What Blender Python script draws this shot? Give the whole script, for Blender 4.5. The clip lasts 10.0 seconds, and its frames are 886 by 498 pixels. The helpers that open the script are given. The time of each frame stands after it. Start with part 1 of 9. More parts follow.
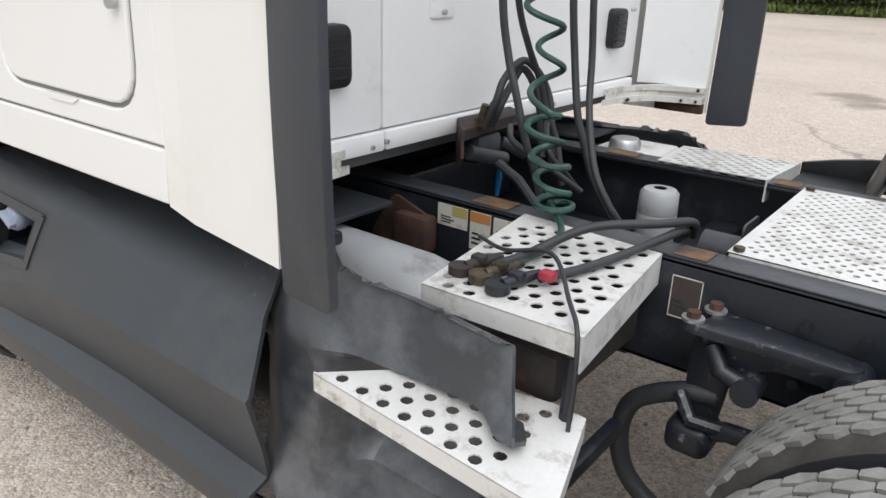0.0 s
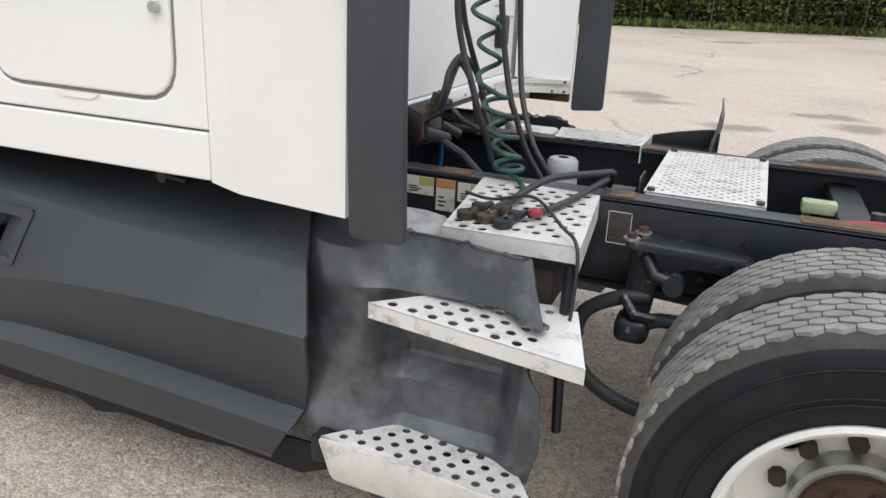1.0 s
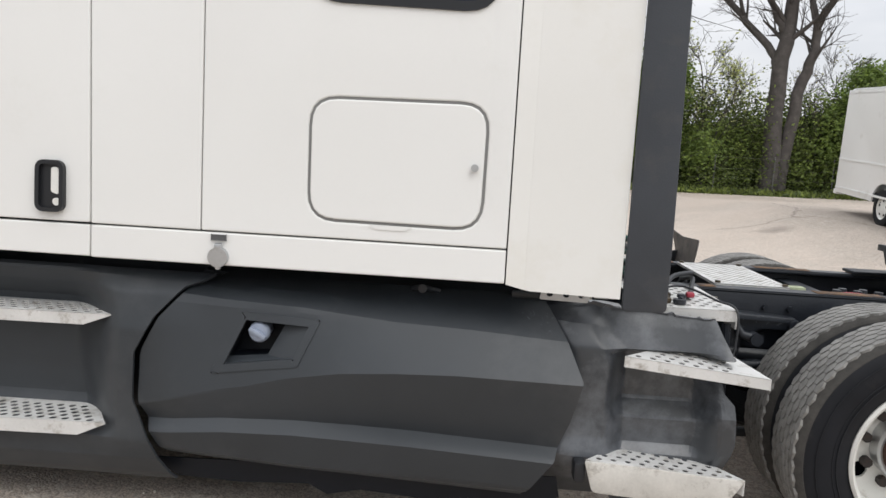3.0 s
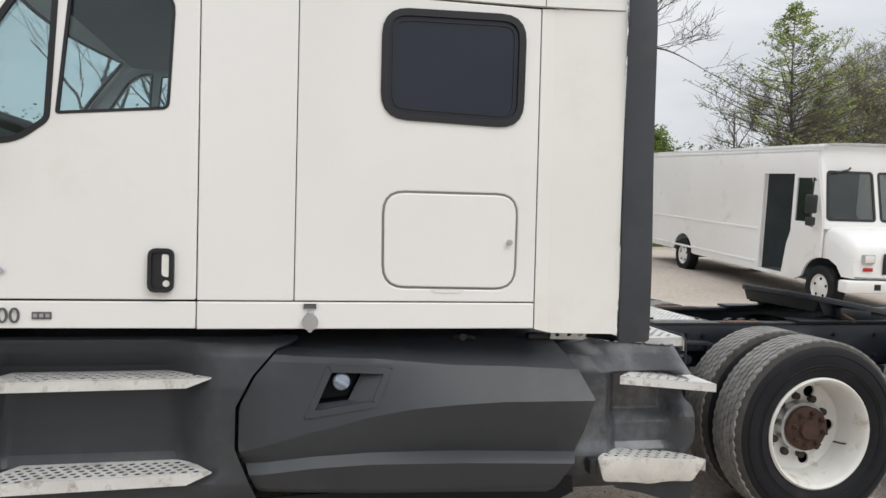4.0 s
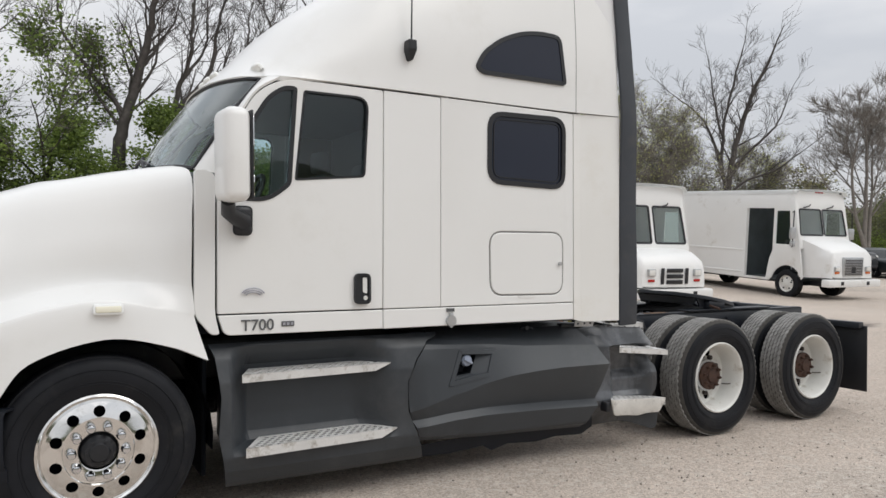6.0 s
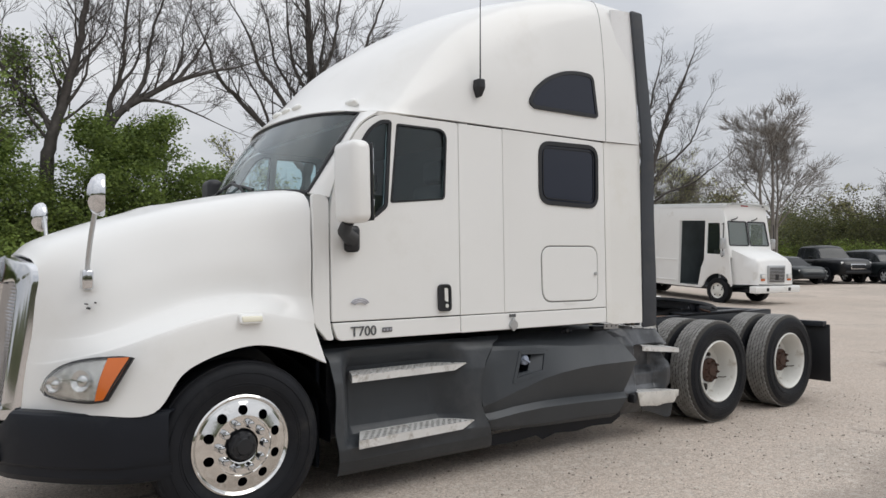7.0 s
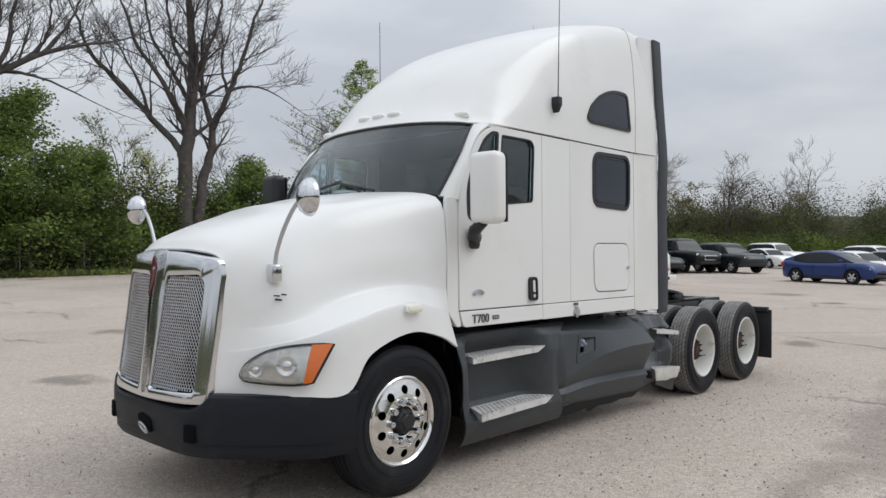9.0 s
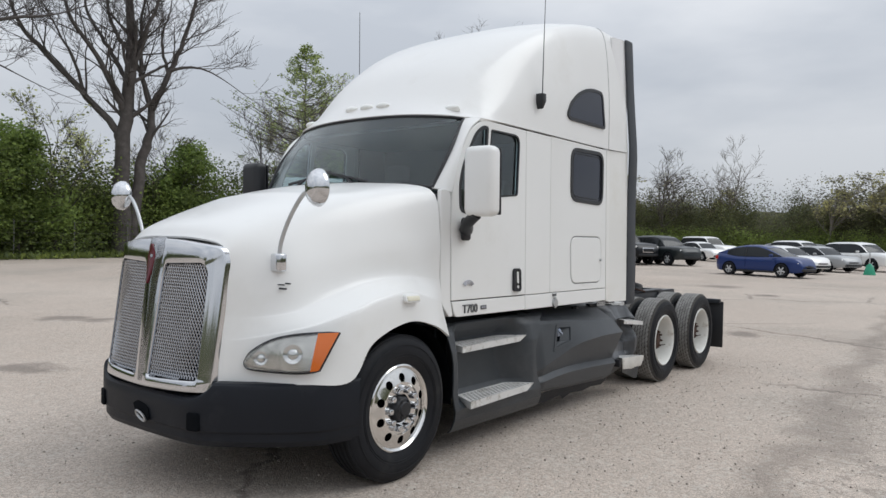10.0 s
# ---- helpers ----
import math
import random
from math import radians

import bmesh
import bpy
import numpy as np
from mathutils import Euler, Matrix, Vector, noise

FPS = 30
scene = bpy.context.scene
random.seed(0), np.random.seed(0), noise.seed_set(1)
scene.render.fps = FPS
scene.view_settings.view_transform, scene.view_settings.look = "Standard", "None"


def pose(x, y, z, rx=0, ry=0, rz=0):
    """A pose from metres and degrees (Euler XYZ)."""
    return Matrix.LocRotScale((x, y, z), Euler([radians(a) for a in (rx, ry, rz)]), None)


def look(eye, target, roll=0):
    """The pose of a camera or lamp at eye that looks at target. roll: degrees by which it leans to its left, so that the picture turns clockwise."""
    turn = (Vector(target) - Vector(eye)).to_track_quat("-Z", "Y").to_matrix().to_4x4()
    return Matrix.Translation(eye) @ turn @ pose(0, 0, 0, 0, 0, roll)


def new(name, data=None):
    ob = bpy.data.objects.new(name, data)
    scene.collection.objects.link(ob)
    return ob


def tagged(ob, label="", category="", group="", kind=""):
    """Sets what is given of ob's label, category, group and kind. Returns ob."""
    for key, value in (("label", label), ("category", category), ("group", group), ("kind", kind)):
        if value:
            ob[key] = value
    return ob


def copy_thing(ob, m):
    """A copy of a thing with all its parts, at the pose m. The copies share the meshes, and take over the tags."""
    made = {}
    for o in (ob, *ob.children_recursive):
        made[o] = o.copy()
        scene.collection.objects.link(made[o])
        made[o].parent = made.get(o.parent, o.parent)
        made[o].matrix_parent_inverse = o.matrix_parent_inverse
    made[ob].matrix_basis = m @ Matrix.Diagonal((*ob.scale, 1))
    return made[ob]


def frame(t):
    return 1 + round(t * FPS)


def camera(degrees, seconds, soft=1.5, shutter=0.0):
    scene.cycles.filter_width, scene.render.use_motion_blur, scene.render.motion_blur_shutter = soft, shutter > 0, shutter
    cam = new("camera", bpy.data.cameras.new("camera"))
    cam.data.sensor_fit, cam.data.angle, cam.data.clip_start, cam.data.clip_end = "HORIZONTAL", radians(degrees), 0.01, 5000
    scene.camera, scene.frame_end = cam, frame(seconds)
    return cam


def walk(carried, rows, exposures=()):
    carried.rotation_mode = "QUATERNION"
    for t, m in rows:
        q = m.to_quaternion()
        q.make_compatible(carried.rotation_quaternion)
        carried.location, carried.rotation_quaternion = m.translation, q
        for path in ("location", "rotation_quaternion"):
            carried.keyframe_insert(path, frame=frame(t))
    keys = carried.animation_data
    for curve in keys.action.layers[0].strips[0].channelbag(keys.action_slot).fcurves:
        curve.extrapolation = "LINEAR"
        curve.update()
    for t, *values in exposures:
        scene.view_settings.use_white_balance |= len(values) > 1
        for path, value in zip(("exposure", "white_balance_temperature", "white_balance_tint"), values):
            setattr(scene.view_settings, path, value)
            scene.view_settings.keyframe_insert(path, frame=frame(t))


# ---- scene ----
cam = camera(62.5, 10.0)
PATH = [
    (0, (0.091, -0.012, 1.59), (-1.044, 1.467, 0.865), 1.9),
    (0.3, (0.024, -0.087, 1.604), (-0.989, 1.544, 1.044), 3.4),
    (0.5, (-0.018, -0.244, 1.594), (-0.881, 1.462, 1.007), 4.1),
    (0.8, (-0.076, -0.494, 1.582), (-0.787, 1.255, 0.923), 3.6),
    (1, (-0.091, -0.631, 1.575), (-0.791, 1.115, 0.895), 2.5),
    (1.2, (-0.114, -0.772, 1.569), (-0.815, 0.965, 0.867), 1.1),
    (1.5, (-0.191, -0.995, 1.56), (-0.878, 0.75, 0.864), -0.8),
    (1.8, (-0.357, -1.23, 1.549), (-0.97, 0.558, 0.896), -2.1),
    (2, (-0.481, -1.341, 1.567), (-1.002, 0.492, 0.959), -2.1),
    (2.2, (-0.62, -1.43, 1.54), (-1.038, 0.452, 1.01), -1.1),
    (2.5, (-0.878, -1.532, 1.515), (-1.191, 0.405, 1.131), 1.0),
    (2.7, (-1.09, -1.647, 1.549), (-1.331, 0.309, 1.208), 2.2),
    (3, (-1.422, -1.858, 1.539), (-1.533, 0.123, 1.282), 3.2),
    (3.2, (-1.598, -2.005, 1.559), (-1.622, -0.016, 1.354), 2.9),
    (4.3, (-2.826, -2.797, 1.597), (-2.3, -0.868, 1.538), 1.2),
    (4.5, (-3.047, -2.912, 1.574), (-2.441, -1.007, 1.521), 1.0),
    (5, (-3.664, -3.16, 1.571), (-2.896, -1.313, 1.541), 0.6),
    (5.5, (-4.316, -3.435, 1.59), (-3.424, -1.646, 1.582), 0.1),
    (5.7, (-4.571, -3.471, 1.595), (-3.638, -1.702, 1.591), 0.3),
    (6.8, (-5.998, -3.521, 1.584), (-4.856, -1.879, 1.613), -0.0),
    (7, (-6.226, -3.471, 1.592), (-5.051, -1.853, 1.63), -0.2),
    (7.5, (-6.856, -3.333, 1.582), (-5.601, -1.777, 1.636), 0.1),
    (8, (-7.335, -3.133, 1.614), (-5.998, -1.647, 1.685), 0.6),
    (8.2, (-7.495, -3.038, 1.613), (-6.136, -1.572, 1.686), 1.4),
    (8.5, (-7.731, -2.931, 1.619), (-6.337, -1.498, 1.661), 1.3),
    (8.7, (-7.871, -2.843, 1.63), (-6.447, -1.439, 1.651), 0.6),
    (9, (-8.053, -2.733, 1.649), (-6.584, -1.375, 1.654), 0.3),
    (9.5, (-8.186, -2.587, 1.664), (-6.659, -1.297, 1.647), 0.9),
    (10, (-8.406, -2.496, 1.664), (-6.828, -1.268, 1.64), 1.2),
]
walk(cam, [(t, look(eye, target, roll)) for t, eye, target, roll in PATH], [(0, 0.55, 6420, 9), (1, 0.5, 6430, 9), (2, 0.45, 6450, 9), (3, 0.36, 6480, 9), (4.5, 0.24, 6540, 8), (5.5, 0.14, 6520, 9), (7, -0.02, 6450, 9), (7.5, -0.04, 6400, 9), (8.5, -0.06, 6280, 8), (10, -0.06, 6220, 8)])

# ---- light: an overcast spring sky ----
world = bpy.data.worlds.new("overcast_sky")
scene.world = world
world.use_nodes = True
wn, wl = world.node_tree.nodes, world.node_tree.links
wn.clear()
w_out = wn.new("ShaderNodeOutputWorld")
w_bg = wn.new("ShaderNodeBackground")
w_sky = wn.new("ShaderNodeTexSky")
w_sky.sky_type, w_sky.sun_disc = "NISHITA", False
w_sky.sun_elevation, w_sky.sun_rotation = radians(48), radians(200)
w_co = wn.new("ShaderNodeTexCoord")
w_sep = wn.new("ShaderNodeSeparateXYZ")
w_map = wn.new("ShaderNodeMapping")
w_map.inputs["Scale"].default_value = (1.6, 1.6, 5.0)
w_noise = wn.new("ShaderNodeTexNoise")
w_noise.inputs["Scale"].default_value, w_noise.inputs["Detail"].default_value = 1.5, 5.0
w_ramp = wn.new("ShaderNodeValToRGB")
w_ramp.color_ramp.elements[0].position, w_ramp.color_ramp.elements[0].color = 0.36, (0.675, 0.695, 0.745, 1)
w_ramp.color_ramp.elements[1].position, w_ramp.color_ramp.elements[1].color = 0.62, (0.90, 0.90, 0.925, 1)
w_up = wn.new("ShaderNodeMapRange")
w_up.inputs["From Min"].default_value, w_up.inputs["From Max"].default_value = 0.0, 1.0
w_up.inputs["To Min"].default_value, w_up.inputs["To Max"].default_value = 0.86, 2.0
w_mul = wn.new("ShaderNodeMix")
w_mul.data_type, w_mul.blend_type = "RGBA", "MULTIPLY"
w_mul.inputs[0].default_value = 1.0
w_dim = wn.new("ShaderNodeMix")
w_dim.data_type, w_dim.blend_type = "RGBA", "MULTIPLY"
w_dim.inputs[0].default_value = 1.0
w_dim.inputs[7].default_value = (0.08, 0.08, 0.08, 1)
w_mix = wn.new("ShaderNodeMix")
w_mix.data_type, w_mix.blend_type = "RGBA", "MIX"
w_mix.inputs[0].default_value = 0.93
wl.new(w_co.outputs["Generated"], w_sep.inputs[0])
wl.new(w_co.outputs["Generated"], w_map.inputs[0])
wl.new(w_map.outputs[0], w_noise.inputs["Vector"])
wl.new(w_noise.outputs["Fac"], w_ramp.inputs[0])
wl.new(w_sep.outputs["Z"], w_up.inputs["Value"])
wl.new(w_ramp.outputs[0], w_mul.inputs[6])
wl.new(w_up.outputs[0], w_mul.inputs[7])
wl.new(w_sky.outputs[0], w_dim.inputs[6])
wl.new(w_dim.outputs[2], w_mix.inputs[6])
wl.new(w_mul.outputs[2], w_mix.inputs[7])
wl.new(w_mix.outputs[2], w_bg.inputs["Color"])
w_bg.inputs["Strength"].default_value = 0.80
wl.new(w_bg.outputs[0], w_out.inputs["Surface"])

sun = new("sun", bpy.data.lights.new("sun", "SUN"))
sun.data.energy, sun.data.angle, sun.data.color = 0.9, radians(40), (1.0, 0.97, 0.92)
sun.matrix_world = look((34, -44, 72), (0, 0, 0))
scene.view_settings.exposure = 0.0

# ---- materials ----


def mat(name, col, rough=0.5, metal=0.0, var=0.08, scale=3.0, bump=0.0, bscale=150.0, coat=0.0, spec=0.5, dirt=None, dirt_amt=0.0, dirt_scale=2.0, rand=0.0, dust=0.0, scuff=None):
    """A surface with broad and fine variation of its colour, fine relief, and patches of dirt or wear."""
    m = bpy.data.materials.new(name)
    m.use_nodes = True
    n, l = m.node_tree.nodes, m.node_tree.links
    p = n["Principled BSDF"]
    p.inputs["Roughness"].default_value, p.inputs["Metallic"].default_value = rough, metal
    p.inputs["Coat Weight"].default_value, p.inputs["Coat Roughness"].default_value = coat, 0.08
    p.inputs["Specular IOR Level"].default_value = spec
    p.inputs["Sheen Weight"].default_value, p.inputs["Sheen Roughness"].default_value = dust, 0.35
    co = n.new("ShaderNodeTexCoord")
    big, fine = n.new("ShaderNodeTexNoise"), n.new("ShaderNodeTexNoise")
    big.inputs["Scale"].default_value, big.inputs["Detail"].default_value = scale, 4
    fine.inputs["Scale"].default_value, fine.inputs["Detail"].default_value = bscale, 2
    l.new(co.outputs["Object"], big.inputs["Vector"])
    l.new(co.outputs["Object"], fine.inputs["Vector"])
    addn = n.new("ShaderNodeMath")
    addn.operation = "MULTIPLY_ADD"
    addn.inputs[1].default_value = 0.35
    l.new(fine.outputs["Fac"], addn.inputs[0])
    l.new(big.outputs["Fac"], addn.inputs[2])
    rng = n.new("ShaderNodeMapRange")
    rng.inputs["From Min"].default_value, rng.inputs["From Max"].default_value = 0.40, 0.95
    rng.inputs["To Min"].default_value, rng.inputs["To Max"].default_value = 1 - var, 1 + var
    l.new(addn.outputs[0], rng.inputs["Value"])
    mul = n.new("ShaderNodeMix")
    mul.data_type, mul.blend_type = "RGBA", "MULTIPLY"
    mul.inputs[0].default_value = 1.0
    mul.inputs[6].default_value = (*col, 1)
    l.new(rng.outputs[0], mul.inputs[7])
    last = mul.outputs[2]
    if rand:
        oi = n.new("ShaderNodeObjectInfo")
        rr = n.new("ShaderNodeMapRange")
        rr.inputs["To Min"].default_value, rr.inputs["To Max"].default_value = 1 - rand, 1 + rand
        l.new(oi.outputs["Random"], rr.inputs["Value"])
        mr = n.new("ShaderNodeMix")
        mr.data_type, mr.blend_type = "RGBA", "MULTIPLY"
        mr.inputs[0].default_value = 1.0
        l.new(last, mr.inputs[6])
        l.new(rr.outputs[0], mr.inputs[7])
        last = mr.outputs[2]
    if dirt:
        dn = n.new("ShaderNodeTexNoise")
        dn.inputs["Scale"].default_value, dn.inputs["Detail"].default_value, dn.inputs["Roughness"].default_value = dirt_scale, 8, 0.7
        l.new(co.outputs["Object"], dn.inputs["Vector"])
        dr = n.new("ShaderNodeMapRange")
        dr.inputs["From Min"].default_value, dr.inputs["From Max"].default_value = 0.62 - 0.25 * dirt_amt, 0.80 - 0.25 * dirt_amt
        l.new(dn.outputs["Fac"], dr.inputs["Value"])
        dm = n.new("ShaderNodeMix")
        dm.data_type = "RGBA"
        l.new(dr.outputs[0], dm.inputs[0])
        l.new(last, dm.inputs[6])
        dm.inputs[7].default_value = (*dirt, 1)
        last = dm.outputs[2]
    if scuff:
        # fine pale scratches that thin out round one worn spot
        place, reach, pale = scuff
        sn = n.new("ShaderNodeTexNoise")
        sn.inputs["Scale"].default_value, sn.inputs["Detail"].default_value, sn.inputs["Distortion"].default_value = 34, 8, 1.5
        l.new(co.outputs["Object"], sn.inputs["Vector"])
        far = n.new("ShaderNodeVectorMath")
        far.operation = "DISTANCE"
        l.new(co.outputs["Object"], far.inputs[0])
        far.inputs[1].default_value = place
        near = n.new("ShaderNodeMapRange")
        near.inputs["From Min"].default_value, near.inputs["From Max"].default_value = reach * 0.2, reach
        near.inputs["To Min"].default_value, near.inputs["To Max"].default_value = 0.14, -0.25
        l.new(far.outputs["Value"], near.inputs["Value"])
        add = n.new("ShaderNodeMath")
        l.new(sn.outputs["Fac"], add.inputs[0])
        l.new(near.outputs[0], add.inputs[1])
        sr = n.new("ShaderNodeMapRange")
        sr.inputs["From Min"].default_value, sr.inputs["From Max"].default_value = 0.60, 0.70
        sr.inputs["To Max"].default_value = 0.8
        l.new(add.outputs[0], sr.inputs["Value"])
        sm = n.new("ShaderNodeMix")
        sm.data_type = "RGBA"
        l.new(sr.outputs[0], sm.inputs[0])
        l.new(last, sm.inputs[6])
        sm.inputs[7].default_value = (*pale, 1)
        last = sm.outputs[2]
    l.new(last, p.inputs["Base Color"])
    rv = n.new("ShaderNodeMapRange")
    rv.inputs["To Min"].default_value, rv.inputs["To Max"].default_value = rough * 0.85, min(1.0, rough * 1.15)
    l.new(big.outputs["Fac"], rv.inputs["Value"])
    l.new(rv.outputs[0], p.inputs["Roughness"])
    if bump:
        b = n.new("ShaderNodeBump")
        b.inputs["Strength"].default_value, b.inputs["Distance"].default_value = min(1.0, bump), 0.002
        l.new(fine.outputs["Fac"], b.inputs["Height"])
        l.new(b.outputs[0], p.inputs["Normal"])
    return m


def glass(name, tint, rough=0.0, trans=1.0):
    m = bpy.data.materials.new(name)
    m.use_nodes = True
    p = m.node_tree.nodes["Principled BSDF"]
    p.inputs["Base Color"].default_value = (*tint, 1)
    p.inputs["Roughness"].default_value, p.inputs["Transmission Weight"].default_value, p.inputs["IOR"].default_value = rough, trans, 1.45
    return m


M_WHITE = mat("white_paint", (0.80, 0.80, 0.785), 0.32, var=0.018, scale=1.2, coat=0.35, dirt=(0.755, 0.75, 0.725), dirt_amt=0.25, dirt_scale=1.3)
# slightly warmer white for the rear corner panels
M_CREAM = mat("warm_white_paint", (0.80, 0.795, 0.768), 0.32, var=0.02, scale=1.2, coat=0.35, dirt=(0.755, 0.74, 0.69), dirt_amt=0.3, dirt_scale=1.6)
M_WHITE_BACK = mat("white_back_panel", (0.84, 0.845, 0.85), 0.38, var=0.03, scale=2.0, bump=0.05, bscale=40, dirt=(0.6, 0.58, 0.54), dirt_amt=0.1, dirt_scale=3.0)
M_WIRE = mat("bright_wire", (0.42, 0.43, 0.45), 0.25, 1.0, var=0.06, scale=8)
M_GREY = mat("charcoal_plastic", (0.028, 0.033, 0.039), 0.44, spec=0.55, dust=0.05, var=0.18, scale=2.5, bump=0.30, bscale=420, dirt=(0.050, 0.054, 0.059), dirt_amt=0.45, dirt_scale=1.6)
M_TANKSKIRT = mat("scuffed_charcoal_plastic", (0.028, 0.033, 0.039), 0.44, spec=0.55, dust=0.05, var=0.18, scale=2.5, bump=0.30, bscale=420, dirt=(0.050, 0.054, 0.059), dirt_amt=0.45, dirt_scale=1.6, scuff=((-1.17, -1.02, 1.0), 0.20, (0.125, 0.135, 0.148)))
# pale bluish patches are scratches and also a painted sheen on the rear skirt
M_SCRATCH_SHEEN = mat("scratched_sheen_plastic", (0.032, 0.036, 0.042), 0.34, spec=0.8, dust=0.1, var=0.25, scale=5, bump=0.2, bscale=300, dirt=(0.112, 0.12, 0.134), dirt_amt=0.6, dirt_scale=3.2)
M_BUMPER = mat("black_bumper_plastic", (0.009, 0.011, 0.016), 0.46, spec=0.25, var=0.15, scale=3, bump=0.2, bscale=400, dirt=(0.022, 0.025, 0.031), dirt_amt=0.2)
M_FIN = mat("dark_rubber_fairing", (0.040, 0.045, 0.054), 0.46, var=0.15, scale=4, bump=0.25, bscale=200, dirt=(0.06, 0.06, 0.062), dirt_amt=0.3, dirt_scale=3)
M_BLACK = mat("black_gasket", (0.011, 0.012, 0.015), 0.45, var=0.15)
# near-black that puts the shade of gaps, arches and openings into the colour
M_GAP = mat("cavity_shade", (0.005, 0.006, 0.008), 0.9, var=0.1, spec=0.08)
M_GREASE = mat("black_chassis_paint", (0.012, 0.015, 0.021), 0.40, var=0.3, scale=6, bump=0.3, bscale=90, dirt=(0.045, 0.047, 0.052), dirt_amt=0.25, dirt_scale=6)
M_CHASSIS_GREY = mat("worn_rail_top", (0.05, 0.054, 0.062), 0.42, var=0.3, scale=5, bump=0.3, bscale=80, dirt=(0.10, 0.075, 0.05), dirt_amt=0.2, dirt_scale=5)
M_CHIPPED = mat("chipped_black_casting", (0.014, 0.017, 0.023), 0.40, var=0.3, scale=6, bump=0.4, bscale=70, dirt=(0.30, 0.31, 0.33), dirt_amt=0.16, dirt_scale=26)
M_SEAM = mat("grey_seam_sealer", (0.075, 0.077, 0.08), 0.8, var=0.1)
M_MARKER = mat("pale_amber_lens", (0.72, 0.69, 0.56), 0.25, var=0.08, coat=0.2)
M_DECAL_GREY = mat("pale_silver_decal", (0.38, 0.38, 0.42), 0.35, 0.3, var=0.15, scale=30)
M_RUST = mat("rusty_steel", (0.060, 0.030, 0.020), 0.85, var=0.45, scale=18, bump=0.7, bscale=120, dirt=(0.03, 0.02, 0.016), dirt_amt=0.5, dirt_scale=14)
M_DARKRUST = mat("dark_rusty_steel", (0.030, 0.024, 0.022), 0.7, var=0.4, scale=12, bump=0.6, bscale=120, dirt=(0.12, 0.05, 0.025), dirt_amt=0.3, dirt_scale=10)
M_RUSTY_ORANGE = mat("orange_rust_patch", (0.15, 0.085, 0.045), 0.85, var=0.35, scale=30, bump=0.5, bscale=160, dirt=(0.05, 0.045, 0.045), dirt_amt=0.6, dirt_scale=18)
M_CHROME = mat("chrome", (0.67, 0.68, 0.70), 0.09, 1.0, var=0.03, scale=4, dirt=(0.55, 0.55, 0.55), dirt_amt=0.1)
M_ALLOY = mat("polished_aluminium", (0.76, 0.755, 0.74), 0.11, 1.0, var=0.05, scale=6, bump=0.05, bscale=60, dirt=(0.5, 0.48, 0.45), dirt_amt=0.2, dirt_scale=8)
M_DULL_ALU = mat("dull_aluminium", (0.52, 0.53, 0.54), 0.42, 0.85, var=0.10, scale=8, bump=0.15, bscale=120, dirt=(0.25, 0.24, 0.22), dirt_amt=0.25, dirt_scale=9)
M_TREAD = mat("white_tread_plate", (0.68, 0.675, 0.66), 0.42, 0.15, var=0.10, scale=6, bump=0.2, bscale=90, dirt=(0.33, 0.30, 0.26), dirt_amt=0.42, dirt_scale=13)
M_TREAD_WORN = mat("scraped_tread_plate", (0.62, 0.60, 0.56), 0.55, 0.1, var=0.15, scale=8, bump=0.3, bscale=90, dirt=(0.16, 0.13, 0.10), dirt_amt=0.42, dirt_scale=7)
M_RIM_WHITE = mat("white_wheel_paint", (0.70, 0.695, 0.66), 0.42, var=0.06, scale=7, dirt=(0.36, 0.31, 0.24), dirt_amt=0.22, dirt_scale=6)
M_TYRE = mat("tyre_rubber", (0.011, 0.012, 0.015), 0.55, var=0.25, scale=7, bump=0.3, bscale=260, spec=0.2, dirt=(0.028, 0.028, 0.028), dirt_amt=0.3, dirt_scale=4)
M_TREADRUB = mat("dusty_tread_rubber", (0.24, 0.235, 0.223), 0.62, var=0.3, scale=14, bump=0.4, bscale=180, spec=0.5, dirt=(0.145, 0.14, 0.132), dirt_amt=0.45, dirt_scale=12)
M_GROOVE = mat("dusty_tread_groove", (0.050, 0.047, 0.043), 0.9, var=0.4, scale=22, bump=0.4, bscale=120)
M_WHITE_WORN = mat("worn_white_ledge", (0.62, 0.61, 0.58), 0.5, var=0.15, scale=10, bump=0.2, bscale=60, dirt=(0.22, 0.15, 0.10), dirt_amt=0.42, dirt_scale=11)
M_HOSE = mat("black_hose", (0.030, 0.032, 0.036), 0.5, var=0.2, scale=20, bump=0.2, bscale=300)
M_GREENHOSE = mat("green_hose", (0.025, 0.075, 0.062), 0.4, var=0.3, scale=14, dirt=(0.02, 0.02, 0.02), dirt_amt=0.35, dirt_scale=10)
M_GREYTANK = mat("grey_painted_tank", (0.36, 0.37, 0.385), 0.42, var=0.1, scale=5, bump=0.1, dirt=(0.14, 0.13, 0.12), dirt_amt=0.3, dirt_scale=7)
M_GLASS = glass("tinted_glass", (0.665, 0.795, 0.82))
M_LENS = glass("clear_lens", (0.92, 0.92, 0.90), 0.06)
M_DARKGLASS = mat("privacy_glass", (0.014, 0.018, 0.032), 0.06, var=0.05, spec=0.38)
M_AMBER = mat("amber_lens", (0.62, 0.14, 0.015), 0.22, var=0.06, coat=0.3)
M_RED = mat("red_lens", (0.40, 0.015, 0.012), 0.25, var=0.1, coat=0.2)
M_REFLECT = mat("lamp_reflector", (0.84, 0.84, 0.81), 0.30, 0.2, var=0.08, scale=10)
M_LAMPBACK = mat("lamp_back_reflector", (0.58, 0.58, 0.57), 0.22, 0.75, var=0.25, scale=16)
M_MIRROR = mat("mirror_face", (0.85, 0.86, 0.87), 0.02, 1.0, var=0.01)
